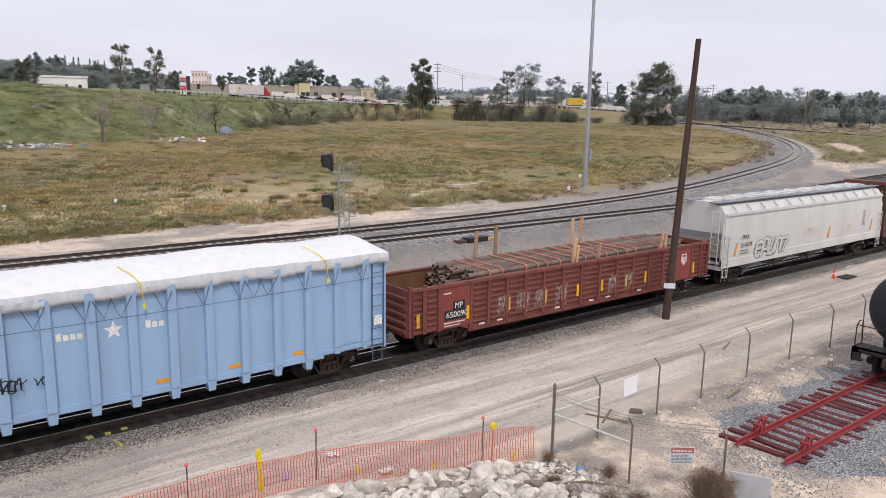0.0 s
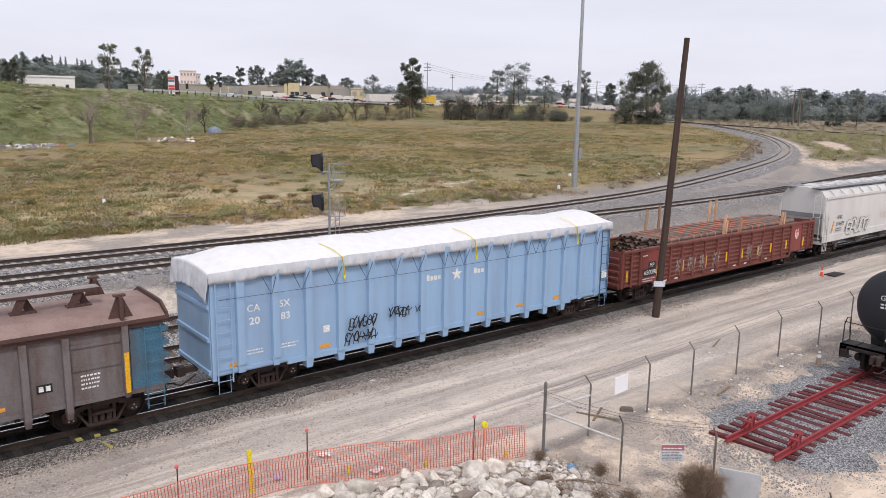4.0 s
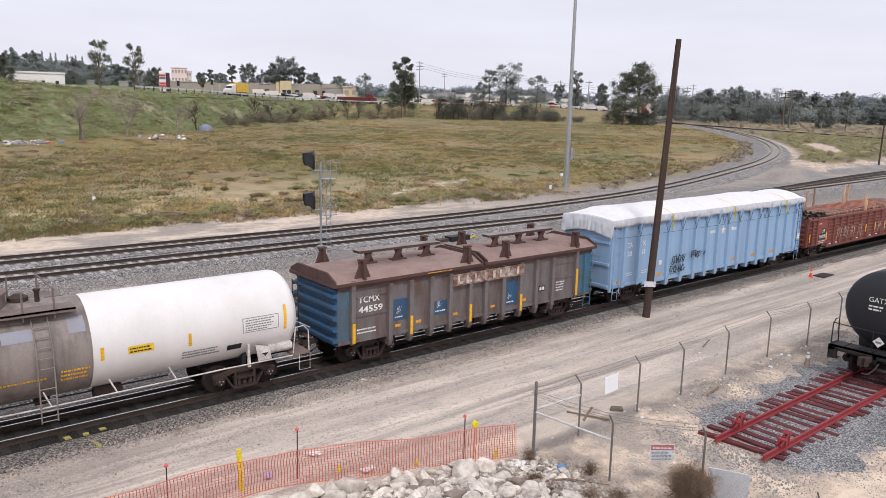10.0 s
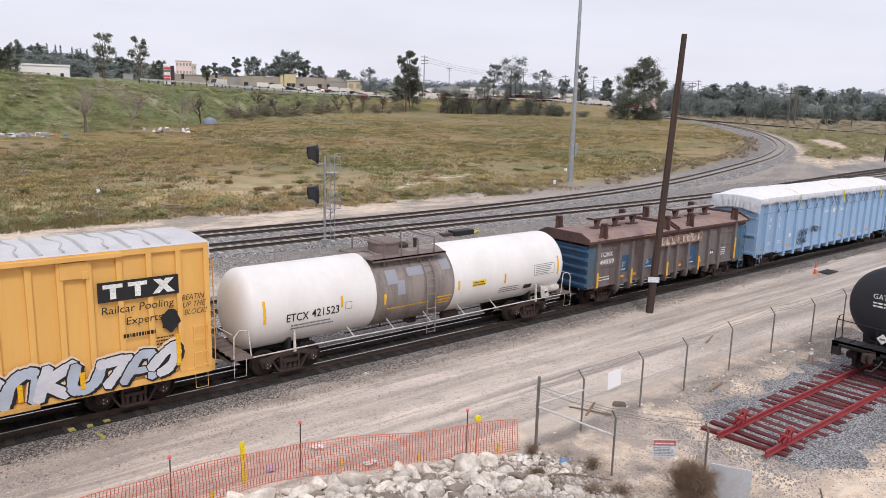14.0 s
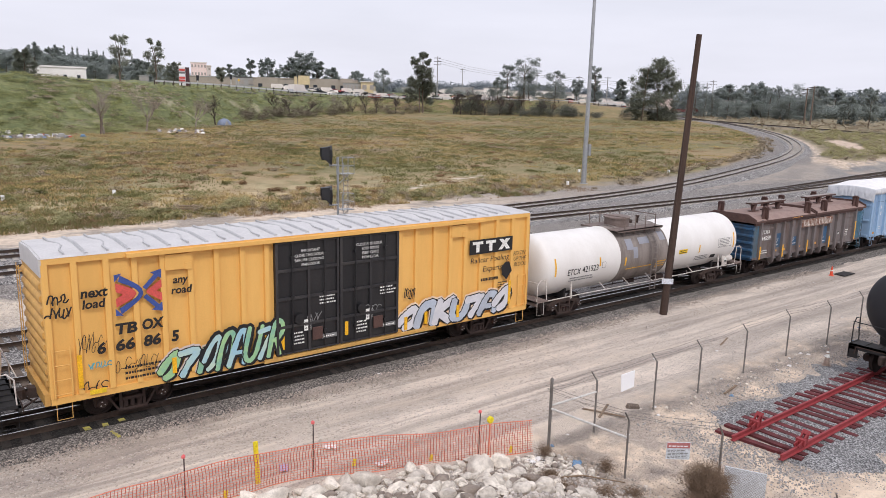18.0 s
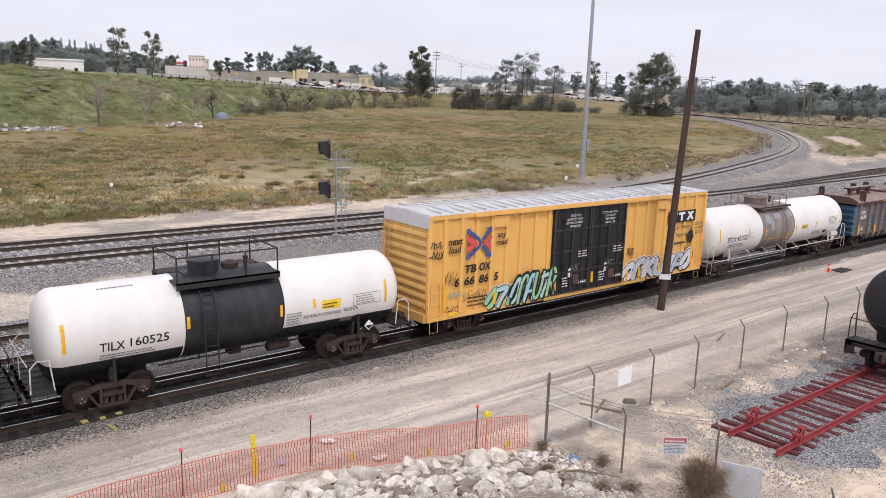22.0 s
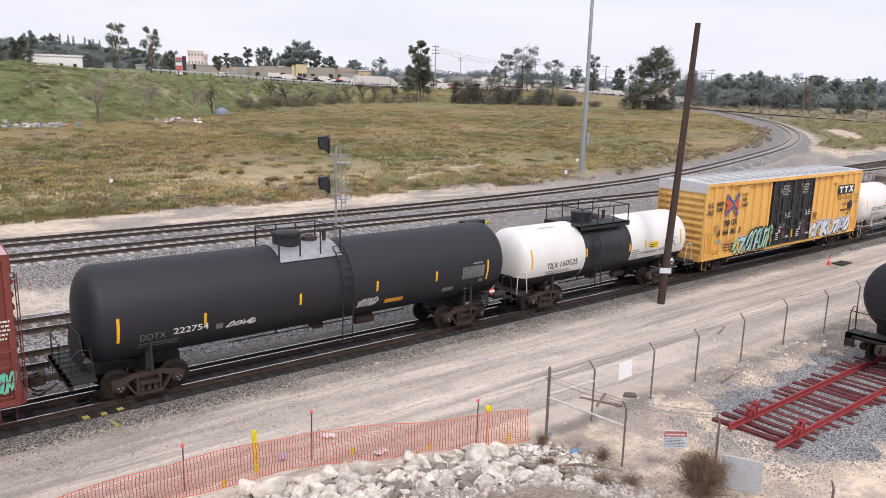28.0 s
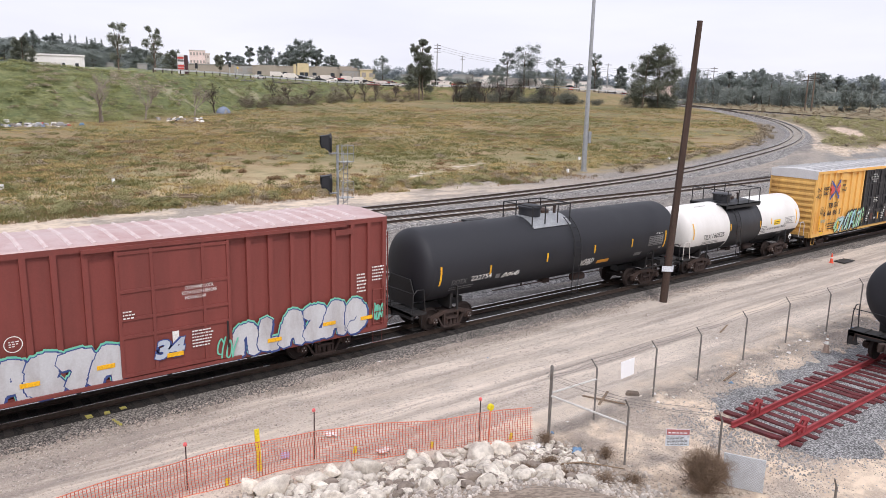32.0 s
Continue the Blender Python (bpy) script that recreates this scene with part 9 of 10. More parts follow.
# switch stand and machinery beside the main line
sw = thing("switch_machine", "dark greasy switch machine with yellow handle beside the main line", "switch", at=pose(26.2, 14.9, 0.55))
part("case", Shape().box(-0.9, 0.9, -0.4, 0.3, 0, 0.42), M["black_steel"], sw, bevel=0.03)
part("cover", Shape().box(-1.8, -0.95, -0.3, 0.2, 0, 0.3), M["rust_dark"], sw, bevel=0.03)
part("handle", Shape().rod([(0.95, -0.2, 0.1), (1.3, -0.3, 0.3), (1.5, -0.3, 0.15)], 0.05, 6), M["lash_yellow"], sw)
for rx in (-0.6, 0.4):
    part("throw_rod", Shape().bar((rx, 0.3, 0.25), (rx, 1.8, 0.25), 0.06), M["black_steel"], sw)


# ---- trees, brush and the town beyond the field ----
def polar(az, d):
    return EYE.x + d * math.sin(radians(az)), EYE.y + d * math.cos(radians(az))


plain("bark", (98, 84, 74), 0.9, second=tone(140, 126, 112), streak=0.2, scale=2, bump=0.5)
plain("bark_pale", (150, 138, 128), 0.95, second=tone(100, 90, 84), amount=0.8, scale=1.2)
plain("bark_dark", (66, 56, 52), 0.95, second=tone(92, 80, 72), scale=2)
# The next five leaf tones are paled: distance haze is put into the colour.
plain("leaf_gum", (156, 160, 146), 0.9, second=tone(166, 168, 154), island=0.22, scale=0.5, bump=0, thin=0.5)
plain("leaf_dark", (126, 130, 116), 0.9, second=tone(138, 140, 126), island=0.22, scale=0.5, bump=0, thin=0.5)
plain("leaf_far_hazed", (152, 159, 155), 0.9, second=tone(162, 167, 162), island=0.16, scale=0.05, bump=0, thin=0.6)
plain("leaf_mid_hazed", (150, 157, 152), 0.9, second=tone(158, 164, 158), island=0.2, scale=0.3, bump=0, thin=0.55)
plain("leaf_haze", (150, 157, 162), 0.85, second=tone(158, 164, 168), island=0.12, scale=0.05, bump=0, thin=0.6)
plain("leaf_bush_dark", (100, 103, 92), 0.9, second=tone(114, 106, 96), island=0.3, scale=0.2, bump=0, thin=0.4)
plain("leaf_bush", (160, 157, 114), 0.85, second=tone(168, 154, 120), island=0.2, scale=0.6, bump=0, thin=0.4)
plain("grass_blade", (192, 171, 122), 0.9, second=tone(174, 155, 106), amount=0.9, island=0.14, scale=0.12, bump=0, thin=0.5)
plain("grass_rust", (154, 128, 98), 0.9, second=tone(140, 118, 90), amount=0.9, island=0.14, scale=0.2, bump=0, thin=0.5)
plain("grass_green", (120, 120, 76), 0.9, second=tone(132, 128, 84), amount=0.9, island=0.14, scale=0.1, bump=0, thin=0.5)
plain("weed_bank", (160, 163, 112), 0.9, second=tone(146, 145, 106), amount=0.9, island=0.25, scale=0.06, bump=0, thin=0.35)
plain("scrub_pale", (190, 178, 160), 0.95, second=tone(164, 152, 132), island=0.25, bump=0, thin=0.2)
plain("thicket", (124, 114, 98), 0.95, second=tone(96, 92, 76), island=0.3, bump=0, thin=0.2)
plain("scrub_grey", (162, 148, 126), 0.95, second=tone(112, 100, 82), island=0.3, bump=0, thin=0.2)


def leaves(s, rng, centre, spread, count, size, flat=1.0, loose=False):
    """Small leaf sprays that fill a ragged clump round a centre; flat below 1 lays them level, loose lets the rim fray."""
    for _ in range(count):
        d = Vector((rng.gauss(0, 1), rng.gauss(0, 1), rng.gauss(0, 1))).normalized()
        r = min(1.05, abs(rng.gauss(0, 0.6))) if loose else rng.random() ** 0.45 * (1 if size > 0.4 or rng.random() < 0.92 else 1.12)
        p = centre + Vector((d.x * spread[0], d.y * spread[0], d.z * spread[1])) * r
        a, b = rng.uniform(0, 6.28), rng.uniform(-0.9, 0.9) * flat
        u = Vector((math.cos(a), math.sin(a), b)).normalized() * size * rng.uniform(0.6, 1.3)
        v = Vector((-math.sin(a), math.cos(a), rng.uniform(-1, 1) * flat)).normalized() * size * rng.uniform(0.4, 0.8)
        s.add([p - u, p + v, p + u * 0.9, p - v * 0.8], [(0, 1, 2, 3)])


# boughs of each habit: place across, height up the tree, girth, as shares of the crown's width and the tree's height
BOUGHS = {"open": ((0.02, .40, .13), (-.2, .53, .17), (.2, .58, .18), (-.04, .70, .22), (.30, .75, .18), (-.32, .77, .18), (.08, .87, .20), (-.2, .94, .13), (.30, .93, .13)),
          "round": ((-.24, .26, .24), (.22, .25, .25), (0, .42, .32), (-.30, .52, .20), (.30, .52, .22), (0, .68, .30), (-.2, .82, .18), (.18, .84, .17), (0, .93, .12)),
          "broad": ((-.34, .30, .2), (.34, .30, .2), (0, .30, .28), (-.30, .56, .22), (.30, .58, .22), (0, .66, .32), (-.18, .84, .18), (.2, .84, .18), (.02, .92, .14)),
          "mass": ((-.34, .12, .16), (.05, .10, .16), (.32, .14, .2), (-.32, .34, .2), (-.08, .36, .3), (.24, .38, .28), (-.28, .60, .2), (.04, .62, .30), (.32, .60, .2), (-.16, .80, .2), (.18, .82, .2), (.04, .94, .13)),
          "forked": ((-.30, .30, .22), (.2, .28, .2), (-.05, .40, .30), (.28, .44, .22), (-.24, .50, .2), (.08, .56, .24), (.22, .66, .16), (-.02, .70, .18), (-.18, .86, .13), (.02, .95, .10), (.20, .83, .10))}


def tree(x, y, height, width, seed, style="round", mat="leaf_gum", label="tall eucalyptus tree with an open ragged crown", leaf=None, amount=1.0, base=None):
    rng = random.Random(seed)
    z0 = (land(x, y) if base is None else base) - 0.1
    ob = thing("tree", label, "tree", "trees beyond the field", at=pose(x, y, z0))
    t, c = Shape(), Shape()
    leaf = leaf or (max(0.14, height * 0.0095) if style == "open" else max(0.16, height * 0.0125))
    stems = [(-0.22, 0.1), (0.02, -0.1), (0.24, 0.05)] if style == "mass" else [(-0.06, 0.0), (0.08, 0.0)] if style == "forked" else [(0.0, 0.0)]
    r = max(0.12, height * 0.018)
    for bx, by in stems:
        t.rod([(bx * width, by * width, 0), ((bx * 0.8 + rng.uniform(-0.04, 0.04)) * width, by * width, height * 0.45), (bx * 0.5 * width, by * width, height * 0.86)], r / len(stems) ** 0.5, 8, r * 0.22)
    boughs = BOUGHS[style]
    reach = max(v + min(g * width * 0.85, 0.15 * height) / height for _, v, g in boughs)
    side = math.atan2(EYE.x - x, y - EYE.y)                   # the crown's broad side, across the line from the standing place
    for u, v, g in boughs:
        g *= rng.uniform(0.95, 1.3) * (1.2 if style == "open" else 1.0)
        u, deep = u + rng.uniform(-0.05, 0.05), rng.uniform(-0.3, 0.3) * width
        rx, rz = g * width, min(g * width * 0.85, 0.15 * height)
        centre = Vector((u * width * math.cos(side) - deep * math.sin(side), u * width * math.sin(side) + deep * math.cos(side), height * (v + rng.uniform(-0.02, 0.02)) / reach))
        bx, by = min(stems, key=lambda q: abs(q[0] - u))
        start = Vector((bx * 0.8 * width, by * width, min(centre.z * 0.72, height * 0.8)))
        t.rod([start, start.lerp(centre, 0.55) + Vector((0, 0, 0.015 * height)), centre], max(0.05, height * 0.006), 5, 0.03)
        n = max(8, int(amount * (15 if style != "open" else 13)))
        for k in range(n):                                    # each bough is a handful of separate sprays
            d = Vector((rng.gauss(0, 1), rng.gauss(0, 1), rng.gauss(0, 1))).normalized() * rng.random() ** 0.4
            q = centre + Vector((d.x * rx, d.y * rx, d.z * rz))
            tight = 1.0 if style == "open" else 0.88
            leaves(c, rng, q, (rx * tight * rng.uniform(0.4, 0.75), rz * tight * rng.uniform(0.4, 0.75)), int(amount * (96 if style != "open" else 105)), leaf, 1.0, True)
    part("trunk", t, M["bark"], ob, smooth=50)
    part("crown", c, M[mat], ob)
    return ob


count = [100]


def crown_tree(az, d, top, width, style, mat=None):
    x, y = polar(az, d)
    count[0] += 1
    far = d > 310
    label = "distant hazy tree behind the town" if far else "tall eucalyptus tree with an open ragged crown" if style == "open" else "dense dark evergreen tree"
    return tree(x, y, top - land(x, y) + 0.1, width, count[0], style, mat or ("leaf_far_hazed" if d > 298 else "leaf_mid_hazed" if d > 240 else "leaf_gum" if style == "open" else "leaf_dark"), label, amount=0.8 if far else 1.0, leaf=0.42 if far else None)


for az, d, top, width, style in (
        (9.0, 188, 19.5, 5.4, "round"), (14.8, 190, 23.4, 4.4, "open"), (17.1, 195, 22.9, 4.6, "open"), (18.3, 240, 20.0, 6.0, "round"), (21.5, 212, 17.9, 2.6, "open")):
    crown_tree(az, d, top, width, style)
for az, d, top, width, style in (                             # on the rise behind the white building
        (9.6, 430, 34.4, 12.0, "broad"), (10.8, 432, 34.2, 10.5, "broad"), (8.0, 425, 29.0, 14.0, "broad"), (10.4, 300, 23.0, 9.0, "broad"), (13.2, 300, 22.1, 9.0, "broad"),
        (13.1, 430, 30.9, 14.0, "broad"), (14.4, 440, 29.5, 9.0, "broad"), (15.9, 400, 28.0, 8.0, "round"), (16.6, 430, 28.0, 10.0, "broad")):
    crown_tree(az, d, top, width, style)
for az, d, top, width, style in (                             # behind the shops
        (22.1, 400, 26.8, 3.2, "open"), (22.8, 420, 26.4, 9.0, "round"), (23.6, 400, 30.0, 4.2, "open"), (24.8, 400, 30.8, 9.8, "round"), (26.2, 405, 28.9, 11.5, "broad"), (27.3, 400, 34.3, 13.0, "open"),
        (27.0, 404, 29.5, 12.0, "broad"), (28.4, 405, 30.6, 7.0, "open"), (29.5, 400, 27.2, 10.0, "round"), (31.3, 410, 26.0, 9.5, "round"), (33.3, 300, 22.9, 8.2, "round")):
    crown_tree(az, d, top, width, style)
for az, d, top, width, style in (                             # along the far edge of the field
        (42.7, 292, 25.0, 6.0, "open"), (44.0, 290, 27.9, 11.5, "open"), (44.3, 292, 22.0, 9.0, "round"), (42.0, 285, 20.1, 7.5, "round"), (46.3, 285, 22.7, 8.8, "round"), (47.9, 300, 20.4, 4.8, "open"),
        (49.2, 292, 24.8, 4.4, "open"), (49.3, 292, 19.0, 4.8, "round"), (51.1, 330, 22.0, 5.5, "round")):
    crown_tree(az, d, top, width, style)
for az, d, top, width, style in (                             # the wood beyond the curve
        (56.2, 300, 20.3, 11.0, "mass"), (57.4, 305, 16.0, 10.0, "mass"), (58.4, 320, 20.3, 13.0, "mass"), (59.0, 285, 14.3, 10.5, "mass"), (60.0, 345, 21.7, 13.0, "mass"), (60.6, 330, 21.0, 13.0, "mass"),
        (61.7, 310, 19.7, 11.5, "mass"), (63.0, 305, 19.9, 12.5, "mass"), (62.4, 290, 15.6, 9.0, "mass"), (63.9, 290, 15.8, 8.0, "mass"), (64.3, 400, 22.7, 11.5, "round"), (66.2, 262, 15.4, 5.4, "mass"),
        (67.5, 262, 16.0, 4.8, "round"), (67.2, 430, 23.0, 14.0, "round"), (65.4, 420, 21.2, 12.5, "broad"), (69.5, 330, 18.0, 12.0, "mass"), (71.5, 320, 17.5, 12.0, "mass")):
    crown_tree(az, d, top, width, style)
tree(143, 181, 19.9, 11.0, 7, "forked", "leaf_dark", "big dark eucalyptus at the edge of the field", amount=1.35)
tree(188, 120.5, 18.8, 15.0, 9, "mass", "leaf_dark", "clump of dark eucalyptus trees by the curve", amount=1.7)


def bare_tree(x, y, height, width, seed, bark="bark_dark"):
    """A leafless tree: trunk that forks again and again."""
    rng, s = random.Random(seed), Shape()

    def grow(p, d, length, r, level):
        q = p + d * length
        s.rod([p, p.lerp(q, 0.5) + Vector((rng.uniform(-1, 1), rng.uniform(-1, 1), 0)) * length * 0.06, q], r, 5 if level < 2 else 3, r * 0.6)
        if level < 6:
            for _ in range(3 if level < 4 else 2):
                e = (d + Vector((rng.uniform(-1, 1), rng.uniform(-1, 1), rng.uniform(-0.1, 0.7))) * (0.5 + 0.5 * width / height)).normalized()
                grow(p.lerp(q, rng.uniform(0.5, 1.0)), e, length * rng.uniform(0.68, 0.98), max(0.012, r * 0.6), level + 1)
    grow(Vector((0, 0, -0.1)), Vector((rng.uniform(-0.2, 0.2), 0, 1)).normalized(), height * 0.22, height * 0.021, 0)
    return single("bare_tree", s, M[bark], ("leafless dark tree" if bark == "bark_dark" else "leafless pale-barked tree") + " at the foot of the bank", "tree", "leafless trees", at=pose(x, y, land(x, y)))


for k, (x, y, h, w) in enumerate(((36.6, 125.1, 9.0, 5.9), (58.3, 145.9, 8.6, 7.5), (50.2, 136.3, 8.5, 2.7), (90.1, 172.4, 7.0, 5.8), (108.7, 179.2, 7.0, 4.5), (115.7, 180.1, 8.0, 7.3), (124.8, 180.5, 8.2, 6.7), (155.7, 169.8, 11.5, 10.6), (168, 168, 7.5, 7), (172, 163, 9.0, 6), (163, 171, 9.0, 7), (98, 175, 6.5, 5), (84, 169, 8.0, 5), (121, 181, 8.5, 6), (132, 180, 8.0, 6), (150, 172, 10.0, 8), (178, 158, 8.5, 6))):
    bare_tree(x, y, h, w, 20 + k, "bark_pale" if k in (0, 2, 4, 8) else "bark_dark")
for k, (az, h) in enumerate(((39.2, 9.5), (40.4, 8.0), (41.1, 9.0), (43.0, 7.5), (45.2, 7.0), (46.2, 6.0), (42.2, 8.0))):
    bare_tree(*polar(az, 252), h, h * 0.8, 70 + k)
bare_tree(27.1, 117.6, 10.5, 4.5, 55, "bark_pale")
single("dead_tree", Shape().rod([(0, 0, -0.1), (0.1, 0, 2.5), (-0.15, 0, 5.4)], 0.2, 8, 0.08).rod([(0, 0, 3.4), (0.8, 0, 4.8)], 0.14, 5, 0.05), M["bark"], "pale broken dead trunk", "tree", at=pose(26.4, 116.6, land(26.4, 116.6)))


def brush(name, label, category, spots, mat, leaf, seed, dense=60):
    """Low bushes of small sprays, one object of many."""
    rng, s = random.Random(seed), Shape()
    for x, y, w, h in spots:
        for _ in range(4):
            q = Vector((x + rng.uniform(-0.3, 0.3) * w, y + rng.uniform(-0.3, 0.3) * w, land(x, y) + h * rng.uniform(0.3, 0.6)))
            leaves(s, rng, q, (w * 0.36, h * 0.42), dense // 4, leaf)
    return single(name, s, M[mat], label, category, kind="stuff")


rng = random.Random(2)


def spot_line(az0, az1, d0, d1, n, w, h, low=0.5, high=1.2):
    out = []
    for _ in range(n):
        f = rng.random()
        x, y = polar(az0 + (az1 - az0) * f, d0 + (d1 - d0) * f + rng.gauss(0, 4))
        out.append((x, y, w * rng.uniform(0.6, 1.3), h * rng.uniform(low, high)))
    return out


far_edge = []
for _ in range(210):                                          # clumps that gather and thin out along the edge
    f = rng.random()
    swell = 0.5 + 0.9 * noise.noise((f * 9, 0, 4)) + 0.4 * noise.noise((f * 26, 0, 7))
    if swell > rng.random() * 0.5:
        far_edge.append((*polar(38.6 + 9.4 * f, 257 + rng.gauss(0, 5)), rng.uniform(2.0, 4.6), (2.6 + 7.5 * max(0, swell) * (1 - 0.55 * f)) * rng.uniform(0.5, 1.1)))
brush("shrubs", "dark shrubs along the far edge of the field", "shrubs", far_edge + spot_line(47, 50, 262, 255, 14, 4, 3), "leaf_bush_dark", 0.17, 5, 260)
brush("shrubs", "grey thicket at the foot of the bank", "shrubs", spot_line(23.0, 28.6, 199, 228, 60, 3.0, 3.0, 0.4, 1.2) + spot_line(28.6, 36, 232, 250, 46, 3.2, 3.4, 0.3, 1.2) + spot_line(51, 54, 262, 255, 16, 4, 3), "thicket", 0.14, 15, 260)
brush("woods", "dark tree belt beyond the curve", "woods", spot_line(57.5, 76, 335, 350, 90, 9, 7, 0.6, 1.0), "leaf_mid_hazed", 0.42, 16, 420)
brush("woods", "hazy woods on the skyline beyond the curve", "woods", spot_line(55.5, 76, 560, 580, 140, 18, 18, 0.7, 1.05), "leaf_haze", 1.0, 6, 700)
brush("woods", "low hazy trees among the town roofs", "woods", spot_line(34.5, 54.5, 366, 372, 70, 4.5, 3.4, 0.35, 1.2), "leaf_far_hazed", 0.32, 27, 260)
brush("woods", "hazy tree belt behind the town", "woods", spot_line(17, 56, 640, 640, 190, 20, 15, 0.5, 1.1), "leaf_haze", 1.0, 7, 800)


def hill_top(az):
    return between(HILL, az)


HILL = ((-6, 31), (6, 32), (9.5, 33), (12.0, 31.5), (15.0, 29.0), (17.5, 25.0), (20.0, 19.0), (23.0, 9.0))
hs = Shape()
for k in range(59):
    az = -6 + 0.5 * k
    for d, up in ((400, -2.0), (430, 0.35), (455, 0.72), (475, 0.9), (520, 0.95), (640, -2.0)):
        x, y = polar(az, d)
        hs.v.append((x, y, 7 if up < 0 else 8 + (hill_top(az) - 8) * up))
hs.f = [(k * 6 + j, k * 6 + j + 1, k * 6 + j + 7, k * 6 + j + 6) for k in range(58) for j in range(5)]
hs.m = [0] * len(hs.f)
single("hill", hs, M["leaf_far_hazed"], "low hazy wooded hill behind the white building", "hill", kind="structure", smooth=60)
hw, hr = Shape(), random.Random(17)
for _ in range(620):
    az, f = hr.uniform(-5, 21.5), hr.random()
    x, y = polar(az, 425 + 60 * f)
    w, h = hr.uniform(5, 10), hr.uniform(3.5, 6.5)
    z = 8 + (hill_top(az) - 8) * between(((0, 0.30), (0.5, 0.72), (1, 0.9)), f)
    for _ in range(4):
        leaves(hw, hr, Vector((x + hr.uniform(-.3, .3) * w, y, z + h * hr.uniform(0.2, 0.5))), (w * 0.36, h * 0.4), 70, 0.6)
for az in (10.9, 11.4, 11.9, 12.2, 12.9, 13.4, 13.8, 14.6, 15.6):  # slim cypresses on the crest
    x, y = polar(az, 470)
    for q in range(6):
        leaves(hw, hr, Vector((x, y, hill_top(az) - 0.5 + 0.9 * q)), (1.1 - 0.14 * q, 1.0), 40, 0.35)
single("woods", hw, M["leaf_far_hazed"], "hazy trees covering the hill", "woods", kind="stuff")


def outside_bend(n, x0, x1, y0, y1, clear=7):
    out = []
    while len(out) < n:
        x, y = rng.uniform(x0, x1), rng.uniform(y0, y1)
        if from_bend(x, y) < -clear and y > 30 and ((x - 150) / 13) ** 2 + ((y - 45 - 0.6 * (x - 150)) / 3.2) ** 2 > 1 and abs((x - 196) * 57 - (y - 59) * 11) / 58 > 4:
            out.append((x, y))
    return out


brush("shrubs", "grey-green scrub beyond the curve", "shrubs", [(x, y, rng.uniform(0.8, 2.2), rng.uniform(0.4, 0.9)) for x, y in outside_bend(480, 120, 260, 28, 140, 4.5)], "scrub_grey", 0.14, 8, 90)
brush("shrubs", "low green scrub behind the sand heap", "shrubs", [(x, y, rng.uniform(1, 3.0), rng.uniform(0.5, 1.1)) for x, y in outside_bend(420, 118, 200, 30, 72, 4.5)], "leaf_bush", 0.12, 18, 110)
bendpts = [p for p in bend if 60 < p[0] < 150]
brush("shrubs", "brown brush on the inner bank of the bend", "shrubs", [(p[0] - 5.4 * math.sin(radians(between(HEADING, p[0]))) + rng.gauss(0, 0.7), p[1] + 5.4 * math.cos(radians(between(HEADING, p[0]))) + rng.gauss(0, 0.8), rng.uniform(0.8, 2.0), rng.uniform(0.4, 0.9)) for p in bendpts for _ in range(3)], "scrub_grey", 0.12, 9, 110)
brush("shrubs", "grey tumbleweed bushes along the sandy edge", "shrubs", [(rng.uniform(-6, 58), 29.3 + 0.06 * rng.uniform(0, 40) + abs(rng.gauss(0, 2.6)), rng.uniform(0.5, 1.5), rng.uniform(0.3, 0.8)) for _ in range(110)], "scrub_grey", 0.06, 10, 160)
brush("shrubs", "low green bushes in the field", "shrubs", [(rng.uniform(-4, 60), rng.uniform(29, 75), rng.uniform(0.5, 1.8), rng.uniform(0.25, 0.6)) for _ in range(150)], "leaf_bush", 0.07, 11, 150)
brush("shrubs", "olive bushes at the near edge of the field", "shrubs", [(rng.uniform(-6, 42), 30.2 + abs(rng.gauss(0, 4.0)), rng.uniform(0.8, 2.4), rng.uniform(0.5, 1.0)) for _ in range(46)], "leaf_bush", 0.07, 31, 420)
brush("weeds", "green weeds covering the road bank", "weeds", [(*polar(a, foot_at(a) + 26 * f), rng.uniform(1.4, 3.8), rng.uniform(0.3, 0.65)) for a, f in [(rng.uniform(4, 46), rng.uniform(-0.02, 1.0)) for _ in range(2200)]], "weed_bank", 0.11, 12, 80)
brush("shrubs", "grey dead brush on the road bank", "shrubs", [(*polar(a, foot_at(a) + 26 * f), rng.uniform(1.2, 4), rng.uniform(0.5, 1.2)) for a, f in [(rng.choice((rng.gauss(14.5, 2.6), rng.gauss(26, 2.5), rng.uniform(6, 40))), rng.uniform(0.05, 0.95)) for _ in range(80)]], "scrub_grey", 0.13, 13, 110)
brush("shrubs", "pale dead brush in streaks on the road bank", "shrubs", [(*polar(a, foot_at(a) + 26 * f), rng.uniform(1.0, 2.6), rng.uniform(0.3, 0.7)) for a, f in [(rng.gauss(10.3, 0.5), rng.gauss(0.62, 0.1)) for _ in range(26)] + [(14.2 + 4.6 * q, 0.80 - 0.40 * q + rng.gauss(0, 0.09)) for q in [rng.random() for _ in range(90)]]], "scrub_pale", 0.12, 14, 90)


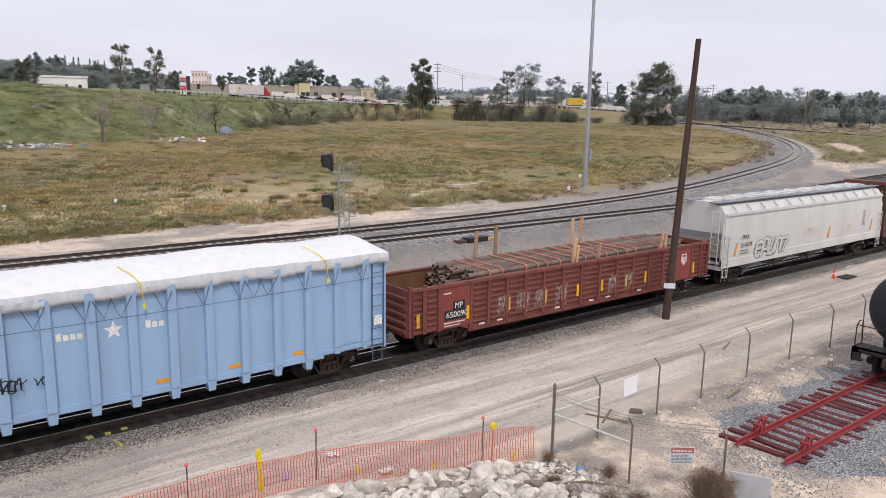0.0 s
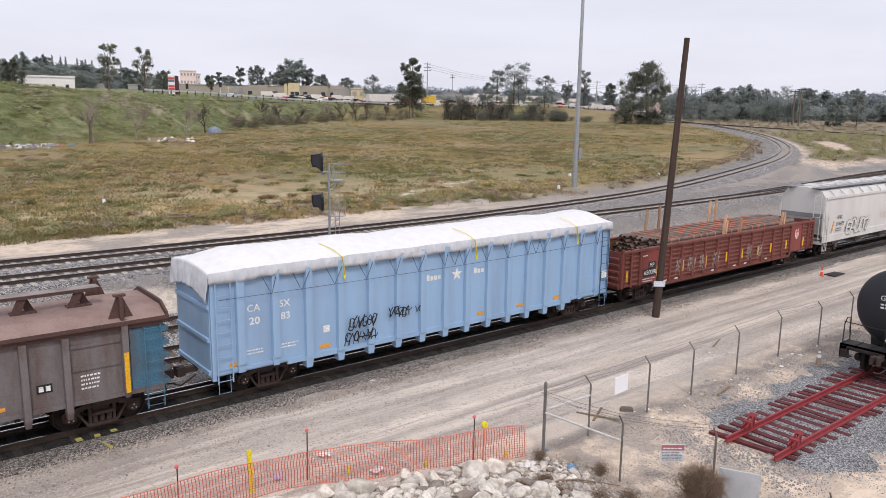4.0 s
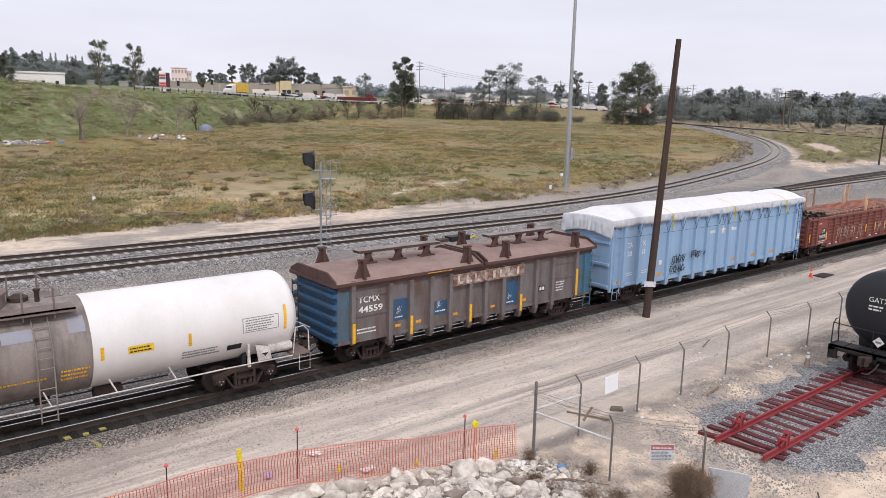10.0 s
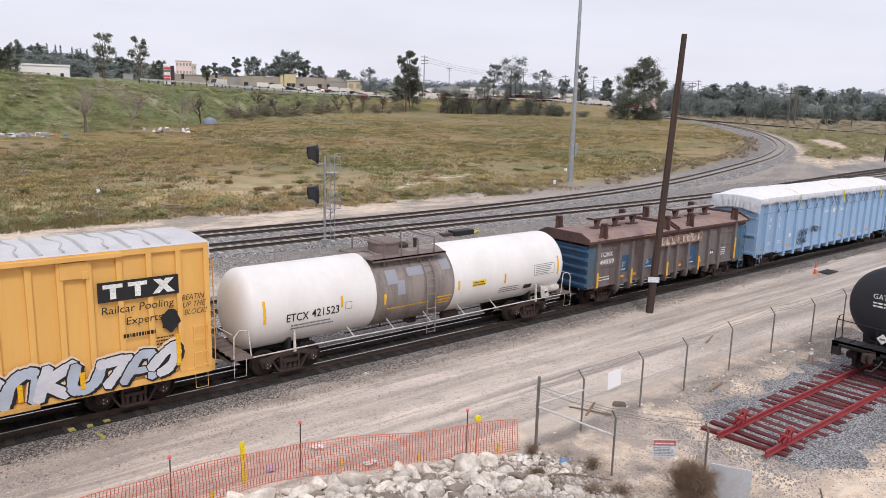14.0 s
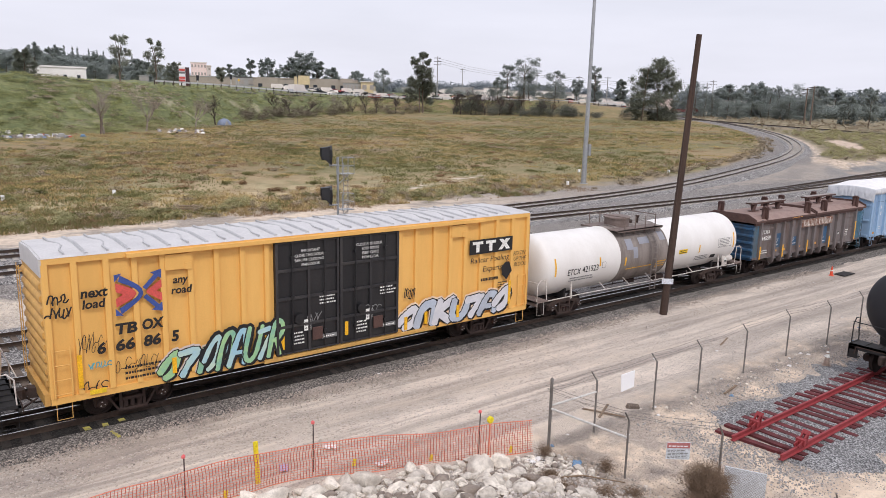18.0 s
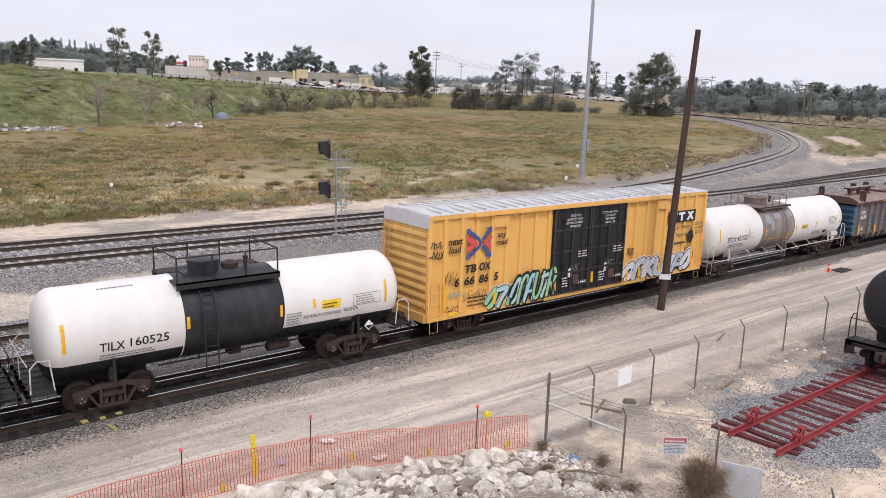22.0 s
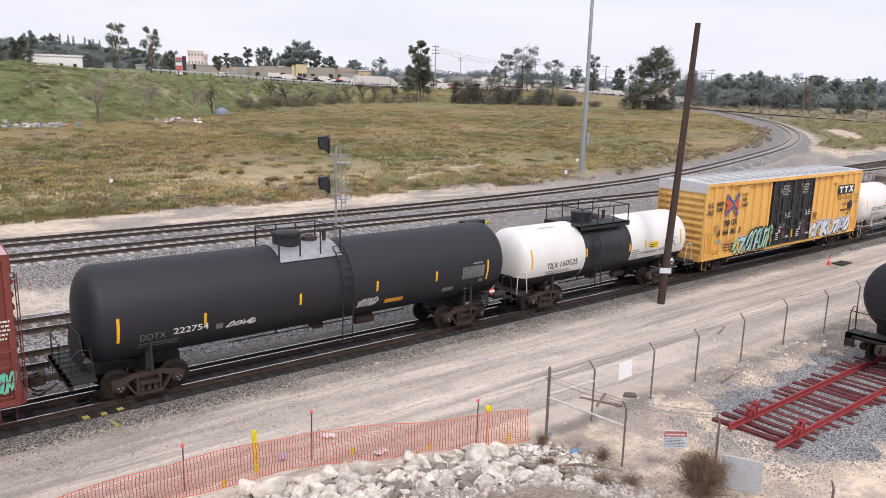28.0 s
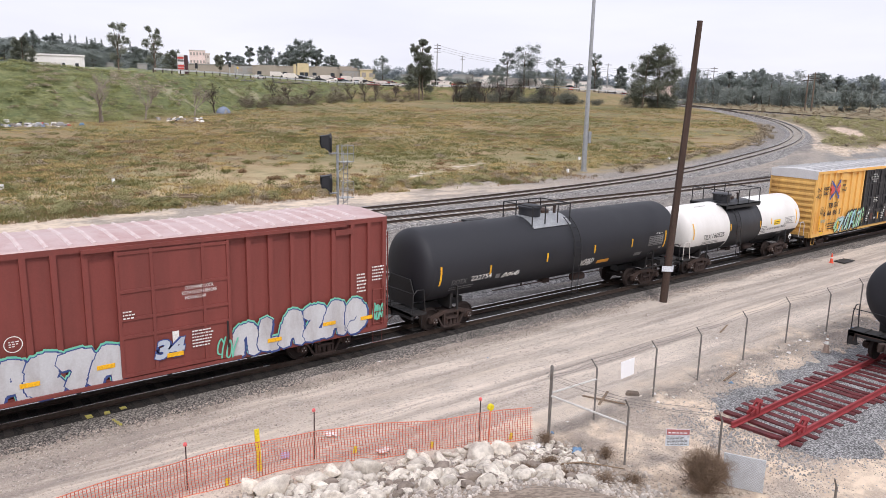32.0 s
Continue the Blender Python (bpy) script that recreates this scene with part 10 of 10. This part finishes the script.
def grass(name, label, mat, n, area, h, seed, wide=0.10, patch=0.07):
    """Tufts of dry blades, thicker in patches."""
    rng, s = random.Random(seed), Shape()
    made = 0
    while made < n:
        x, y = area(rng)
        if noise.noise((x * patch, y * patch, seed)) * 2.4 + noise.noise((x * patch * 4, y * patch * 4, seed)) + 0.35 < rng.random():
            continue
        made += 1
        z = land(x, y)
        for _ in range(4):
            a, hh = rng.uniform(0, 6.28), h * rng.uniform(0.4, 1.4)
            u = Vector((math.cos(a), math.sin(a), 0)) * wide * rng.uniform(0.5, 1.3)
            p, tip = Vector((x + rng.uniform(-0.3, 0.3), y + rng.uniform(-0.3, 0.3), z - 0.03)), Vector((rng.uniform(-0.9, 0.9) * h, rng.uniform(-0.9, 0.9) * h, hh))
            s.add([p - u, p + u, p + tip], [(0, 1, 2)])
    return single(name, s, M[mat], label, "grass", kind="stuff")


def on_field(x, y):
    if 34 < x < 53 and abs(y - 0.45 * x - 20.8) < 1.0 + 0.5 * noise.noise((x * 0.5, y * 0.5, 8)):
        return False                                          # bare sand
    return y > 30.0 + 0.10 * max(0, x - 20) + (2.6 * noise.noise((x * 0.15, 0, 3)) + 2.4 * noise.noise((x * 0.45, y * 0.6, 5))) and from_bend(x, y) > 5.5 and math.hypot(x - EYE.x, y - EYE.y) < foot_at(math.degrees(math.atan2(x - EYE.x, y - EYE.y)))


def field_area(far, near=24):
    def pick(r):
        while True:
            az, d = r.uniform(3, 62), 48 + (far - 48) * r.random() ** 1.3
            x, y = polar(az, d)
            if on_field(x, y):
                return x, y
    return pick


def blotch(label, mat, count, far, w, h, seed, leaf):
    """Round patches of one weed, wide and low."""
    r, spots = random.Random(seed), []
    pick = field_area(far)
    while len(spots) < count:
        x, y = pick(r)
        k = math.hypot(x - EYE.x, y - EYE.y) / 90
        spots.append((x, y, w * r.uniform(0.4, 1.5) * (0.6 + 0.5 * k), h * r.uniform(0.5, 1.3)))
    brush("weeds", label, "weeds", spots, mat, leaf, seed, 170)


grass("grass", "dry straw-coloured field grass", "grass_blade", 30000, field_area(260), 0.20, 1, 0.06, 0.05)
grass("grass", "green field grass", "grass_green", 22000, field_area(240), 0.20, 2, 0.06, 0.03)
grass("grass", "olive field grass towards the curve", "grass_green", 9000, lambda r: (lambda p: p if p[0] > 40 else (p[0] + 45, p[1] + 12) if on_field(p[0] + 45, p[1] + 12) else p)(field_area(230)(r)), 0.22, 6, 0.07, 0.03)
grass("grass", "rust-coloured dead weeds in the field", "grass_rust", 11000, field_area(220), 0.20, 3, 0.06, 0.03)
blotch("low patches of rust-brown weeds", "grass_rust", 170, 210, 2.4, 0.32, 41, 0.11)
blotch("low patches of green weeds", "grass_green", 300, 200, 2.2, 0.42, 42, 0.10)
blotch("low patches of grey-brown dead weeds", "scrub_grey", 170, 220, 2.0, 0.46, 43, 0.09)
blotch("low patches of pale straw", "grass_blade", 200, 180, 2.4, 0.22, 44, 0.11)
grass("grass", "tall weeds at the near edge of the field", "grass_green", 2600, lambda r: (r.uniform(-6, 45), 29.0 + abs(r.gauss(0, 4))), 0.30, 4, 0.03, 0.12)
grass("grass", "rusty weeds at the near edge of the field", "grass_rust", 2600, lambda r: (r.uniform(-6, 55), 28.8 + abs(r.gauss(0, 5))), 0.26, 5, 0.03, 0.12)

# ---- road on the bank, town and traffic ----
plain("asphalt", (96, 96, 98), 0.9, second=tone(120, 118, 116), scale=1.0)
plain("guard_steel", (206, 206, 206), 0.5, metal=0.2)
plain("wall_white", (222, 214, 208), 0.8, second=tone(204, 196, 190), scale=0.6)
plain("wall_bright", (236, 232, 228), 0.8, second=tone(222, 216, 212), scale=0.6)
plain("wall_pink", (234, 212, 206), 0.8, second=tone(222, 202, 196), scale=0.6)
plain("wall_tan", (160, 150, 138), 0.8, second=tone(144, 136, 126), scale=0.3)
plain("wall_yellow", (206, 188, 150), 0.8, second=tone(190, 172, 140), scale=0.4)
plain("wall_grey", (160, 158, 156), 0.8, second=tone(140, 138, 136), scale=0.3)
plain("window_dark", (52, 56, 62), 0.2, bump=0)
plain("window_pale", (164, 156, 150), 0.3, bump=0)
plain("roof_dark", (96, 92, 92), 0.8)
plain("sign_dark", (48, 46, 48), 0.6)
plain("sign_maroon", (72, 42, 46), 0.6)
plain("tent_blue", (112, 122, 142), 0.7, second=tone(156, 164, 180), scale=3)
plain("junk_mixed", (150, 140, 134), 0.9, second=tone(80, 78, 84), amount=1.0, scale=1.1, each=0.6)
plain("cab_red", (176, 44, 40), 0.4)
plain("cab_maroon", (110, 40, 40), 0.4)
plain("truck_yellow", (226, 184, 70), 0.5)
plain("car_silver", (176, 178, 182), 0.3, metal=0.4)
plain("tyre", (30, 30, 32), 0.9)


def road_line(offset):
    pts = []
    for k in range(55):
        az = -28 + 1.5 * k
        d = foot_at(az) + BANK + offset
        pts.append(polar(az, min(d, 300 + offset)))
    a, b = Vector(pts[0]), Vector(pts[-1])
    u, v = (a - Vector(pts[3])).normalized(), (b - Vector(pts[-4])).normalized()
    far, turn = [], b
    for k in range(30):                                       # behind the trees the road turns away from the field
        v = (v + Vector((math.sin(radians(54)), math.cos(radians(54)))) * 0.18).normalized()
        turn = turn + v * 14
        far.append(tuple(turn))
    pts = [tuple(a + u * 30 * k) for k in range(20, 0, -1)] + pts + far
    return [(x, y, land(x, y)) for x, y in pts]


road_mid = road_line(9)
rv = frames_along(road_mid)
s = Shape()
vs = []
for p, d, side in rv:
    for w in (-7, -3.9, 3.9, 7):
        q = p + side * w
        vs.append((q.x, q.y, (p.z if abs(w) < 4 else land(q.x, q.y) - 0.1) + 0.12))
s.add(vs, [(4 * i + j, 4 * i + j + 1, 4 * i + j + 5, 4 * i + j + 4) for i in range(len(rv) - 1) for j in range(3)])
tagged(part("road", s, M["asphalt"], None), "grey asphalt road along the top of the bank", "road", kind="structure")
rail_line = [(x, y, land(x, y)) for x, y, z in road_line(0.5)][50:74]
guard = thing("guard_rail", "long steel guard rail on short posts along the road", "guard rail")
part("beam", sweep(rail_line, [(-0.06, 0.75), (0.0, 0.95), (-0.06, 1.15), (0.06, 1.15), (0.06, 0.75)]), M["guard_steel"], guard)
for p, d in along(rail_line, 3.8):
    part("post", Shape().box(-0.12, 0.12, -0.12, 0.12, -0.3, 1.1), M["bark_dark"], guard, at=pose(p.x, p.y, p.z))


def block(name, label, az, d, width, height, depth, wall, top=None, windows=0, floors=1, base=None, category="building", roof=True, door=False):
    """A building that faces the standing place, with its openings as parts."""
    x, y = polar(az, d)
    z = land(x, y) - 0.3 if base is None else base
    ob = thing(name, label, category, at=pose(x, y, z, 0, 0, -az))
    part("wall", Shape().box(-width / 2, width / 2, 0, depth, 0, height), M[wall], ob)
    if roof:
        part("roof", Shape().box(-width / 2 - 0.2, width / 2 + 0.2, -0.2, depth + 0.2, height, height + 0.35), M[top or wall], ob)
    for f in range(floors):
        for k in range(windows):
            cx = -width / 2 + width * (k + 0.5) / windows
            zz = height * (f + 0.42) / floors
            win = part("window", Shape().box(cx - width / windows * 0.28, cx + width / windows * 0.28, -0.08, 0.02, zz, zz + height / floors * 0.36), M["window_pale"], ob)
            part("sill", Shape().box(cx - width / windows * 0.3, cx + width / windows * 0.3, -0.14, 0.0, zz - 0.15, zz), M[wall], win)
    return ob


shed = block("shed", "long low white flat-roofed building on the bank", 10.95, 194, 11.6, 2.9, 8, "wall_bright", "wall_bright")
for sx in (-3.9, 1.4, 4.2):
    part("door", Shape().box(sx - 0.35, sx + 0.35, -0.06, 0.02, 0.35, 1.35), M["window_dark"], shed, "small dark opening")
block("hotel", "pale pink four-storey hotel block", 20.0, 330, 6.2, 9.4, 10, "wall_pink", "wall_white", windows=5, floors=3)
block("hotel", "lower white wing of the hotel", 20.62, 334, 2.6, 8.4, 10, "wall_white", "wall_white", windows=2, floors=3)
block("yard_wall", "long grey-tan block wall below the hotel", 20.9, 318, 18, 3.6, 0.6, "wall_tan", "wall_grey", category="wall")
store = block("store", "long tan big-box store with a stepped front", 27.6, 345, 46, 4.5, 30, "wall_tan", "wall_tan")
for bx, bw, bh in ((-17, 9, 0.5), (-1.0, 5.0, 1.7), (-4.6, 1.2, 1.2), (9, 10, 0.6), (18, 6, 0.9)):
    part("parapet", Shape().box(bx - bw / 2, bx + bw / 2, -0.5, 0.6, 0, 4.5 + bh), M["wall_tan" if bw > 5 else "wall_yellow"], store)
for bx in (-20, -13, -9, -1.6, 0.4, 4, 12, 16, 20):
    part("shop_front", Shape().box(bx - 0.9, bx + 0.9, -0.58, -0.5, 0.2, 2.3), M["window_dark"], store)
block("store", "grey-roofed shop row with a yellow corner tower", 31.1, 332, 9, 4.4, 14, "wall_grey", "wall_tan", windows=6)
tower = block("store_tower", "yellow plastered shop tower", 32.2, 328, 6.4, 5.4, 6, "wall_yellow", "wall_yellow", windows=2)
part("cornice", Shape().box(-3.5, 3.5, -0.4, 6.4, 5.4, 5.75), M["wall_white"], tower)
block("warehouse", "long grey warehouse wall", 22.9, 350, 13.5, 4.6, 20, "wall_grey", "roof_dark", windows=3)
for az, d, w, h, wall in ((35.4, 400, 8, 4.6, "wall_grey"), (38.2, 430, 6, 5.0, "wall_white"), (39.4, 420, 9, 6.2, "wall_grey"), (40.6, 440, 7, 5.4, "wall_white"), (41.9, 400, 11, 5.6, "wall_bright"), (43.1, 420, 5, 4.6, "wall_white"), (45.5, 380, 7, 4.4, "wall_bright"), (47.0, 400, 6, 5.0, "wall_grey"), (48.1, 420, 9, 5.6, "wall_white"), (49.9, 410, 5, 4.6, "wall_bright"), (50.7, 380, 8, 4.6, "wall_white"), (52.2, 400, 10, 4.0, "wall_pink"), (54.2, 420, 9, 7.0, "wall_pink"), (59.0, 425, 14, 7.0, "wall_white"), (64.9, 430, 7, 9.0, "wall_white"), (14.2, 300, 2.6, 2.4, "wall_grey"), (16.3, 290, 3.2, 2.2, "wall_grey")):
    block("town_building", "small pale flat-roofed building in the town", az, d, w * (1.25 if 35 < az < 53 else 1), h * (0.72 if 35 < az < 53 else 1), 12, wall, "wall_grey", windows=4 if d < 400 else 0)
x, y = polar(19.0, 206)
st = thing("sign_tower", "tall dark pylon sign with white and red panels", "sign", at=pose(x, y, land(x, y) - 0.2, 0, 0, -19))
part("base", Shape().box(-1.2, 0.2, 0, 1.0, 0, 2.8), M["sign_dark"], st)
part("column", Shape().box(0.3, 1.25, 0.05, 1.0, 2.6, 7.5), M["sign_maroon"], st)
part("frame", Shape().box(-1.3, 0.3, 0.12, 1.0, 2.8, 7.9), M["board_white"], st)
for k, mt in enumerate(("board_white", "sign_red", "grey_mark", "board_white", "sign_red", "sign_red", "board_white")):
    part("panel", Shape().box(-1.25, 0.22, 0.02, 0.118, 7.22 - 0.66 * k, 7.72 - 0.66 * k), M[mt], st)
x, y = polar(22.75, 222)
ds = thing("warning_diamond", "yellow diamond road sign on a thin post", "sign", at=pose(x, y, land(x, y), 0, 0, -23))
part("post", Shape().box(-0.05, 0.05, 0, 0.1, 0, 3.2), M["guard_steel"], ds)
part("diamond", Shape().prism([(-0.42, 2.7), (0, 2.28), (0.42, 2.7), (0, 3.12)], 1, -0.04, 0), M["truck_yellow"], ds)
for az, d in ((19.9, 214), (22.2, 232)):
    x, y = polar(az, d)
    tl = thing("traffic_light", "black traffic light on a grey pole", "traffic light", "traffic lights", at=pose(x, y, land(x, y), 0, 0, -az))
    part("pole", Shape().rod([(0, 0, 0), (0, 0, 4.2)], 0.1, 8), M["guard_steel"], tl)
    part("head", Shape().box(-0.35, 0.35, -0.3, 0.0, 3.0, 4.4), M["signal_black"], tl, bevel=0.04)


def wood_pole(az, d, top, arms=2, steel=False):
    x, y = polar(az, d)
    z = land(x, y)
    ob = thing("power_pole", "wooden power pole with cross arms", "pole", "power poles", at=pose(x, y, z, 0, 0, -az))
    part("shaft", Shape().rod([(0, 0, -0.3), (0, 0, top - z)], 0.26, 8, 0.16), M["bark"] if d < 310 and not steel else M["wall_grey"], ob)
    for k in range(arms):
        part("cross_arm", Shape().box(-1.4, 1.4, -0.08, 0.08, top - z - 0.7 - 1.3 * k, top - z - 0.5 - 1.3 * k), M["bark_dark"], ob)
    return Vector((x, y, top - 0.6))


tops = [wood_pole(37.4, 300, 28.2, 3, True), wood_pole(44.9, 420, 28.5, 2), wood_pole(57.5, 350, 22.9)]
wood_pole(39.3, 420, 29.6)
wood_pole(57.1, 345, 21.7), wood_pole(50.1, 330, 23.1, 1), wood_pole(48.0, 330, 23.1, 1), wood_pole(64.0, 258, 18.1), wood_pole(63.6, 262, 17.6)
x, y = 133.2, 28.0
single("utility_pole", Shape().rod([(0, 0, -0.3), (0.15, 0, 7.0)], 0.16, 8, 0.12), M["bark_dark"], "short wooden pole beside the yard road", "pole", at=pose(x, y, land(x, y)))
for a, b in zip(tops, tops[1:]):
    for k in range(3):
        dz = Vector((0, 0, -0.9 * k))
        single("power_line", Shape().rod([a + dz, a.lerp(b, 0.25) + dz - Vector((0, 0, 1.6)), a.lerp(b, 0.5) + dz - Vector((0, 0, 2.2)), a.lerp(b, 0.75) + dz - Vector((0, 0, 1.6)), b + dz], 0.05, 4), M["wall_grey"], "sagging power line between poles", "wire", "power lines")

# camp at the foot of the bank
tx, ty = 59.5, 143.5
tent = thing("tent", "small blue and grey dome tent", "tent", at=pose(tx, ty, land(tx, ty)))
dome = Shape()
dome.lathe([(0.0, 1.6), (0.5, 1.55), (1.0, 1.25), (1.4, 0.7), (1.6, 0.05)], 12, 2)
part("shell", dome, M["tent_blue"], tent, smooth=40)
part("flap", Shape().prism([(-0.5, 0.05), (0.5, 0.05), (0.0, 1.1)], 1, -1.56, -1.4), M["wall_grey"], tent)
rng = random.Random(66)
for k in range(190):
    az, d = rng.choice(((rng.uniform(6.3, 11.6), rng.uniform(134, 141)), (rng.uniform(17.0, 20.5), rng.uniform(150, 163))))
    if az > 12 and k % 3:
        continue
    x, y = polar(az, d)
    w = rng.uniform(0.15, 0.5)
    sh = Shape().hexa([(-w, -w * .7, 0), (w, -w * .8, 0), (w * .8, w * .7, 0), (-w * .9, w * .6, 0), (-w * .7, -w * .4, w * .9), (w * .6, -w * .6, w * .7), (w * .5, w * .5, w), (-w * .6, w * .4, w * .6)])
    single("discarded_bundle", sh, M[rng.choice(("junk_mixed", "junk_mixed", "litter", "litter", "wall_bright", "rubber", "tent_blue", "wall_grey", "junk_mixed") if az > 12 or k % 11 else ("cab_red", "litter_blue"))], "bundle of cast-off goods at the foot of the bank", "junk", "camp junk", at=pose(x, y, land(x, y) - 0.05, 0, 0, rng.uniform(0, 360)), bevel=0.05)
for az, d, w, mt in ((8.4, 137, 0.45, "litter"), (9.6, 138, 0.6, "car_silver"), (10.9, 138, 0.7, "wall_grey"), (12.2, 139, 0.45, "litter_blue")):
    x, y = polar(az, d)
    t = thing("shelter", "makeshift camp shelter of sheets", "shelter", at=pose(x, y, land(x, y), 0, 0, -az))
    part("sheet", Shape().prism([(-w, 0), (w, 0), (w * 0.5, w * 0.8), (-w * 0.6, w * 0.85)], 1, -1, 1), M[mt], t, bevel=0.1)
for x, y, l in ((11.5, 33.5, 3.6), (12.9, 34.2, 1.5)):
    single("timber", Shape().box(-l / 2, l / 2, -0.1, 0.1, 0, 0.12), M["wood_old"], "bleached timber lying in the grass", "timber", at=pose(x, y, land(x, y) + 0.16, 0, 2, -14))

# traffic
vehicles = []


def wheels(ob, xs, y, r):
    for x in xs:
        for sy in (-y, y):
            part("wheel", Shape().lathe([(sy - 0.12, r * 0.6), (sy - 0.12, r), (sy + 0.12, r), (sy + 0.12, r * 0.6)], 14, 1, (x, 0, r)), M["tyre"], ob)


def truck_with_trailer(label, cab, box, length=14.0, height=2.7):
    ob = thing("semi_truck", label, "truck")
    part("trailer", Shape().box(-length, 0, -1.25, 1.25, 1.2, 1.2 + height), M[box], ob, bevel=0.04)
    part("chassis", Shape().box(-length, 3.4, -0.5, 0.5, 0.8, 1.15), M["tyre"], ob)
    part("cab", Shape().prism([(0.4, 0.8), (3.6, 0.8), (3.6, 1.9), (2.4, 2.2), (1.9, 3.1), (0.4, 3.5)], 1, -1.2, 1.2), M[cab], ob, bevel=0.06)
    part("windscreen", Shape().prism([(2.0, 2.95), (2.38, 2.25), (2.44, 2.25), (2.06, 2.95)], 1, -1.0, 1.0), M["window_dark"], ob)
    wheels(ob, (-length + 1.2, -length + 2.4, 0.9, 2.9), 1.1, 0.5)
    return ob


def van(label, paint, length=5.5, height=2.1):
    ob = thing("van", label, "van")
    part("body", Shape().prism([(0, 0.4), (length, 0.4), (length, 1.2), (length * 0.86, 1.35), (length * 0.74, height), (0, height)], 1, -1.0, 1.0), M[paint], ob, bevel=0.06)
    part("windscreen", Shape().prism([(length * 0.75, height - 0.05), (length * 0.855, 1.4), (length * 0.87, 1.4), (length * 0.765, height - 0.05)], 1, -0.85, 0.85), M["window_dark"], ob)
    wheels(ob, (length * 0.18, length * 0.8), 0.95, 0.36)
    return ob


def sedan(label, paint):
    ob = thing("car", label, "car")
    part("body", Shape().prism([(0, 0.35), (4.4, 0.35), (4.4, 0.8), (3.3, 0.9), (2.7, 1.4), (1.1, 1.4), (0.4, 0.95), (0, 0.9)], 1, -0.88, 0.88), M[paint], ob, bevel=0.05)
    part("side_glass", Shape().prism([(1.2, 1.32), (2.65, 1.32), (3.05, 0.98), (0.7, 0.98)], 1, -0.9, 0.9), M["window_dark"], ob)
    wheels(ob, (0.8, 3.5), 0.8, 0.32)
    return ob


lane_out, lane_back = road_line(6), road_line(13)


def drive(ob, az, t, speed, away=True):
    """Puts a vehicle on the road so that it stands at azimuth az at t seconds."""
    ln = lane_out if away else lane_back[::-1]
    dist = [0.0]
    for a, b in zip(ln, ln[1:]):
        dist.append(dist[-1] + (Vector(b) - Vector(a)).length)
    best = min(range(len(ln)), key=lambda i: abs(math.degrees(math.atan2(ln[i][0] - EYE.x, ln[i][1] - EYE.y)) - az))
    a0 = math.degrees(math.atan2(ln[best][0] - EYE.x, ln[best][1] - EYE.y))
    u0 = dist[best] + (az - a0) * (1 if away else -1) * radians(1) * 235
    vehicles.append((ob, ln, dist, u0 - speed * t, speed))


def place_on(ln, dist, u):
    u = max(0.0, min(dist[-1] - 0.01, u))
    i = max(k for k in range(len(dist) - 1) if dist[k] <= u)
    f = (u - dist[i]) / (dist[i + 1] - dist[i])
    a, b = Vector(ln[i]), Vector(ln[i + 1])
    h0 = Vector(ln[i]) - Vector(ln[max(0, i - 1)])
    h1 = b - a
    d = (h0.normalized().lerp(h1.normalized(), 0.5 + f / 2)) if h0.length else h1
    p = a.lerp(b, f)
    return pose(p.x, p.y, p.z + 0.2, 0, 0, math.degrees(math.atan2(d.y, d.x)))


drive(truck_with_trailer("red semi truck with a white box trailer", "cab_red", "wall_white"), 24.0, 0.0, 17.5)
drive(truck_with_trailer("yellow box truck on the far lane", "wall_white", "truck_yellow", 6.0), 28.6, 7.5, 14.0, False)
drive(truck_with_trailer("maroon flatbed truck on the bank road", "cab_maroon", "cab_maroon", 12.0, 1.0), 27.9, 8.0, 17.0)
drive(van("white delivery van on the bank road", "wall_white", 6.5, 2.5), 25.8, 12.0, 11.5, False)
drive(van("white camper van on the bank road", "wall_white", 7.5, 2.9), 29.2, 19.0, 17.0)
drive(truck_with_trailer("white semi truck on the bank road", "wall_white", "wall_white"), 34.0, 28.0, 15.0)
for k, (az, t, v, away, paint) in enumerate(((32, 0.5, 15, True, "car_silver"), (27, 2.0, 14, False, "wall_white"), (30, 5.5, 15, True, "cab_red"), (36, 9, 14, False, "car_silver"), (26, 13.0, 15, True, "wall_white"), (24, 17.0, 15, True, "car_silver"), (33, 20.0, 13, False, "tyre"), (28, 22.5, 16, True, "wall_white"), (22, 24.5, 15, True, "car_silver"), (31, 29.0, 14, False, "wall_white"), (21, 28.5, 13, False, "wall_white"), (34, 31.5, 15, True, "tyre"))):
    drive(sedan("small passenger car on the road", paint), az, t, v, away)
rng = random.Random(90)
for k in range(96):                                           # cars parked in the town's lots
    az, d = rng.choice(((rng.uniform(25, 35), rng.uniform(290, 322)), (rng.uniform(36, 53.5), rng.uniform(300, 390))))
    ob = van("parked pale van in a town lot", "wall_white") if k % 5 == 0 else sedan("parked car in a town lot", rng.choice(("wall_white", "car_silver", "tyre", "cab_red", "wall_white")))
    x, y = polar(az, d)
    ob.matrix_basis = pose(x, y, land(x, y), 0, 0, rng.choice((0, 90)) - az)


# ---- what moves ----
def motions():
    for ob, x in cars:
        walk(ob, [(k / 2, pose(x + WAY[5 * k], 0, 0)) for k in range(65)])
    for w, d in wheelsets:
        turn = [(k / 10, pose(d, 0, WHEEL, 0, math.degrees((WAY[k] - WAY[0]) / WHEEL) % 360, 0)) for k in range(0, 321, 2)]
        walk(w, turn)
    for ob, ln, dist, u, speed in vehicles:
        walk(ob, [(k / 2, place_on(ln, dist, u + speed * k / 2)) for k in range(65)])


motions()
